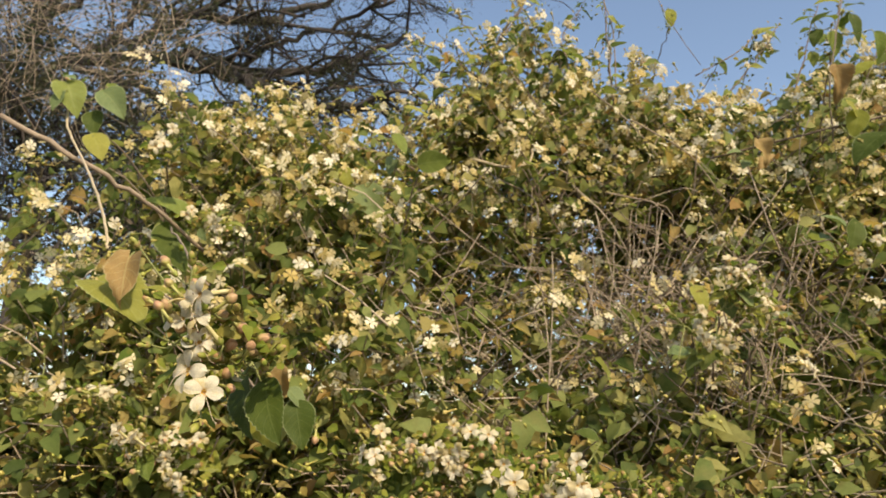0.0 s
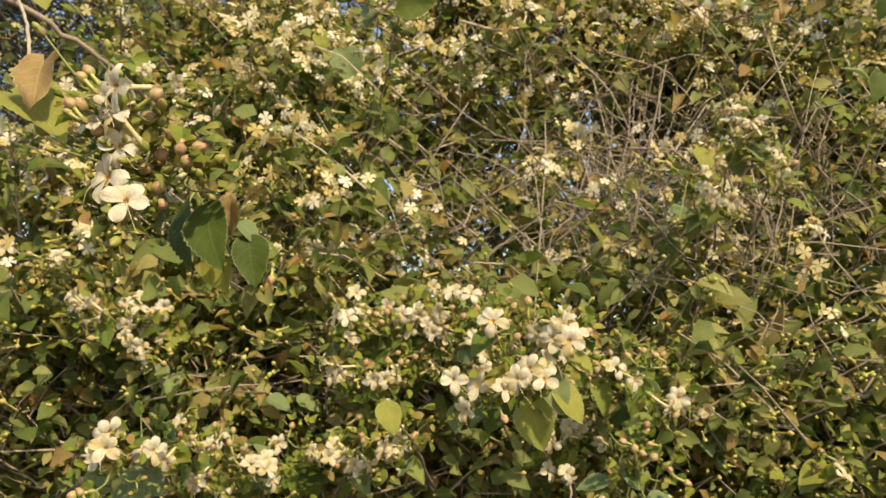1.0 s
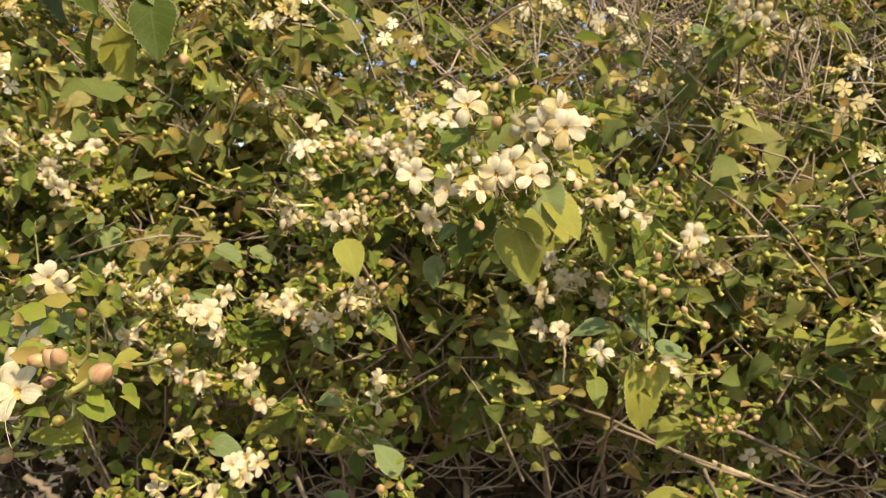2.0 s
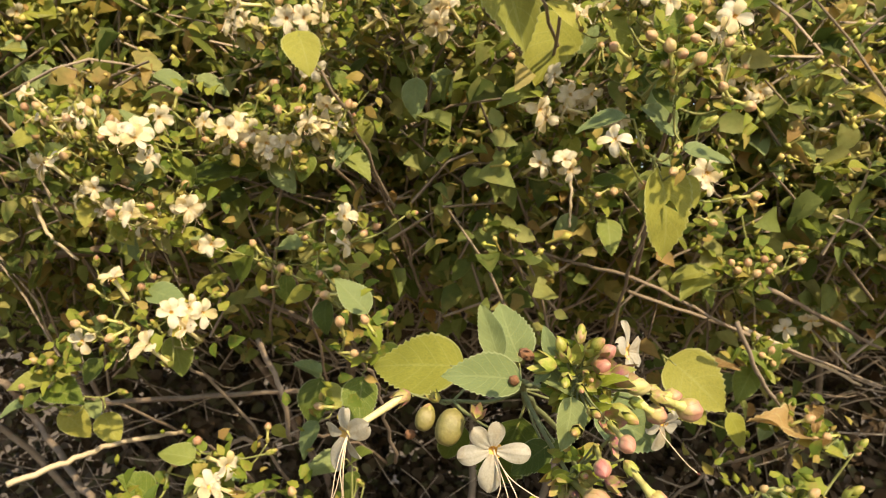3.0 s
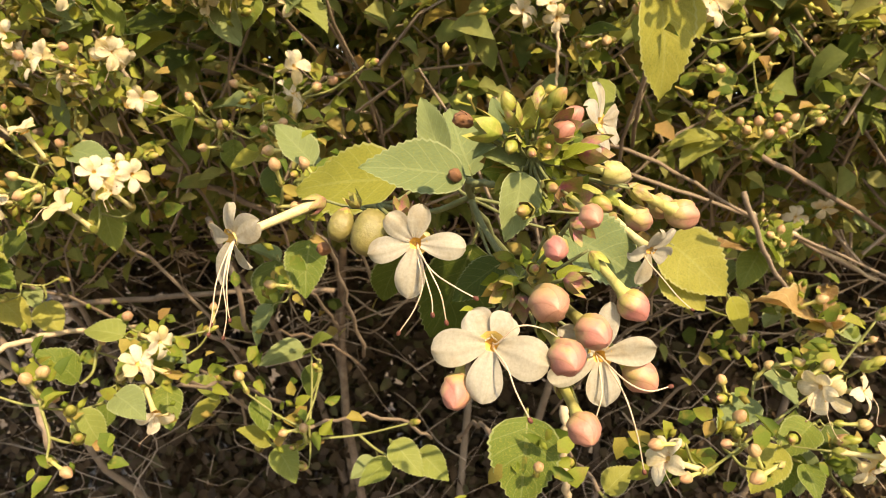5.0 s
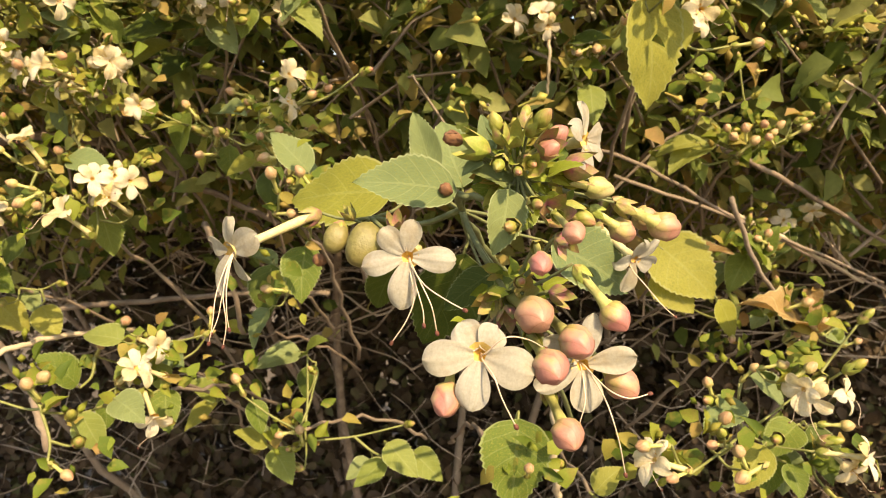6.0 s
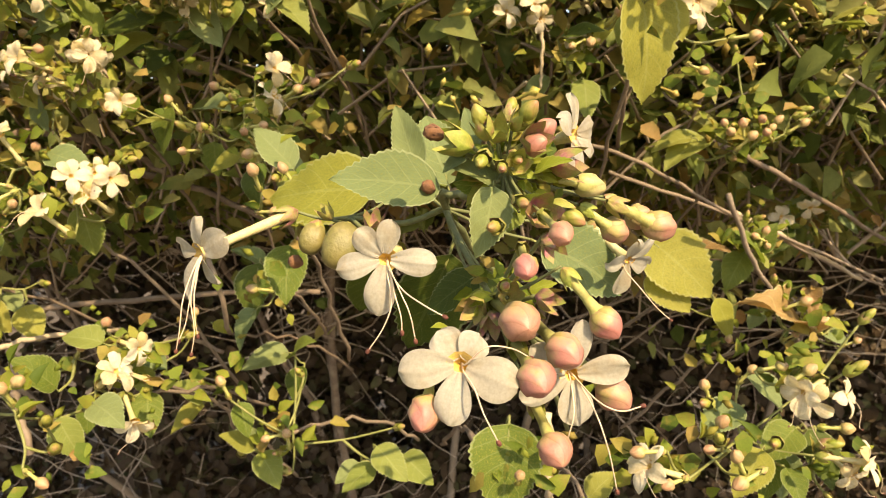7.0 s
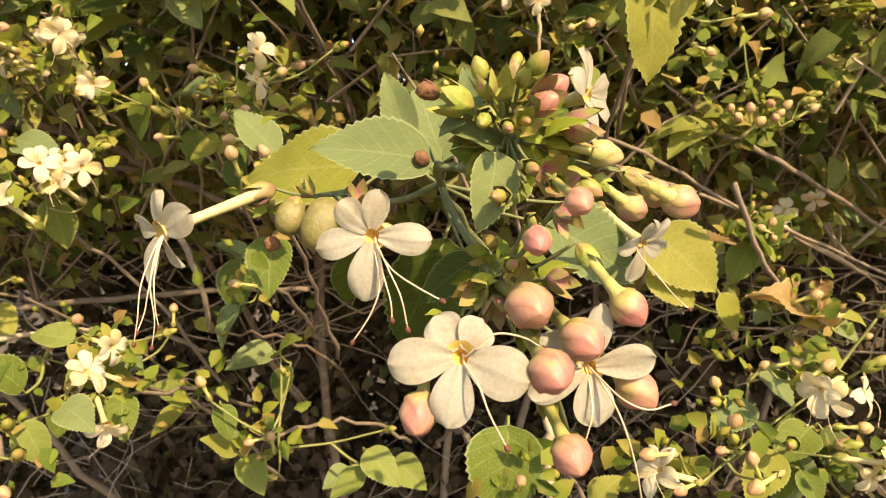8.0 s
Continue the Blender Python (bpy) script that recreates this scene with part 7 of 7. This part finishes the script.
far_tree("tall thorn tree with dark spreading limbs and feathery leaves", (-5.6, 8.4, 0.0),
         (((-5.6, 8.4, -0.1), (-5.5, 8.3, 2.2), (-5.2, 8.2, 4.0), (-5.62, 8.00, 5.29)),
          ((-5.62, 8.00, 5.29), (-5.15, 8.00, 5.93), (-4.48, 7.90, 6.17), (-3.80, 7.80, 6.28), (-3.47, 7.80, 6.53), (-3.01, 7.70, 6.67), (-2.45, 7.60, 7.10)),
          ((-5.15, 8.00, 5.93), (-3.85, 8.00, 6.04), (-3.33, 8.00, 6.00), (-2.76, 7.90, 5.68), (-2.35, 7.80, 5.36)),
          ((-3.89, 8.10, 6.05), (-3.09, 8.20, 5.92), (-2.61, 8.20, 6.30), (-1.98, 8.30, 6.62), (-0.94, 8.30, 7.11)),
          ((-3.02, 8.00, 5.85), (-2.21, 8.20, 5.93), (-1.50, 8.30, 6.17), (-0.78, 8.40, 6.66)),
          ((-5.60, 8.20, 5.71), (-5.74, 8.20, 6.46), (-5.27, 8.20, 6.90), (-4.65, 8.20, 7.34)),
          ((-4.47, 7.90, 6.13), (-4.19, 7.90, 6.71), (-3.67, 7.90, 7.31)),
          ((-5.76, 8.20, 5.39), (-6.39, 8.00, 5.83), (-6.68, 8.00, 6.49)),
          ((-2.76, 7.90, 5.68), (-2.15, 8.10, 5.48), (-1.44, 8.20, 5.47), (-0.94, 8.20, 5.63)),
          ((-4.99, 8.00, 5.86), (-4.25, 7.90, 5.58), (-3.38, 7.80, 5.23), (-2.73, 7.80, 5.02)),
          ((-3.47, 7.80, 6.53), (-2.69, 7.90, 6.48), (-1.94, 8.00, 6.81), (-1.36, 8.00, 7.16))), 0.13, 5, 62000, 0.75, 0.032, 9, 2)
far_tree("smaller dry-leaved tree behind the shrub", (-3.1, 5.2, 0.0),
         (((-3.1, 5.2, -0.1), (-3.05, 5.2, 1.0), (-3.56, 5.20, 2.39)),
          ((-3.56, 5.20, 2.39), (-3.46, 5.20, 2.79), (-3.37, 5.20, 3.25), (-3.49, 5.20, 3.69)),
          ((-3.50, 5.20, 2.79), (-3.24, 5.30, 2.96), (-3.01, 5.30, 3.25)),
          ((-3.44, 5.20, 2.93), (-3.82, 5.20, 3.24), (-4.00, 5.20, 3.68)),
          ((-3.37, 5.20, 3.25), (-3.17, 5.20, 3.45), (-3.19, 5.30, 3.79)),
          ((-3.46, 5.20, 2.79), (-3.07, 5.20, 2.62), (-2.75, 5.20, 2.76)),
          ((-3.53, 5.20, 2.70), (-3.81, 5.20, 2.78), (-4.04, 5.20, 3.00))), 0.07, 9, 38000, 0.8, 0.05, 8)
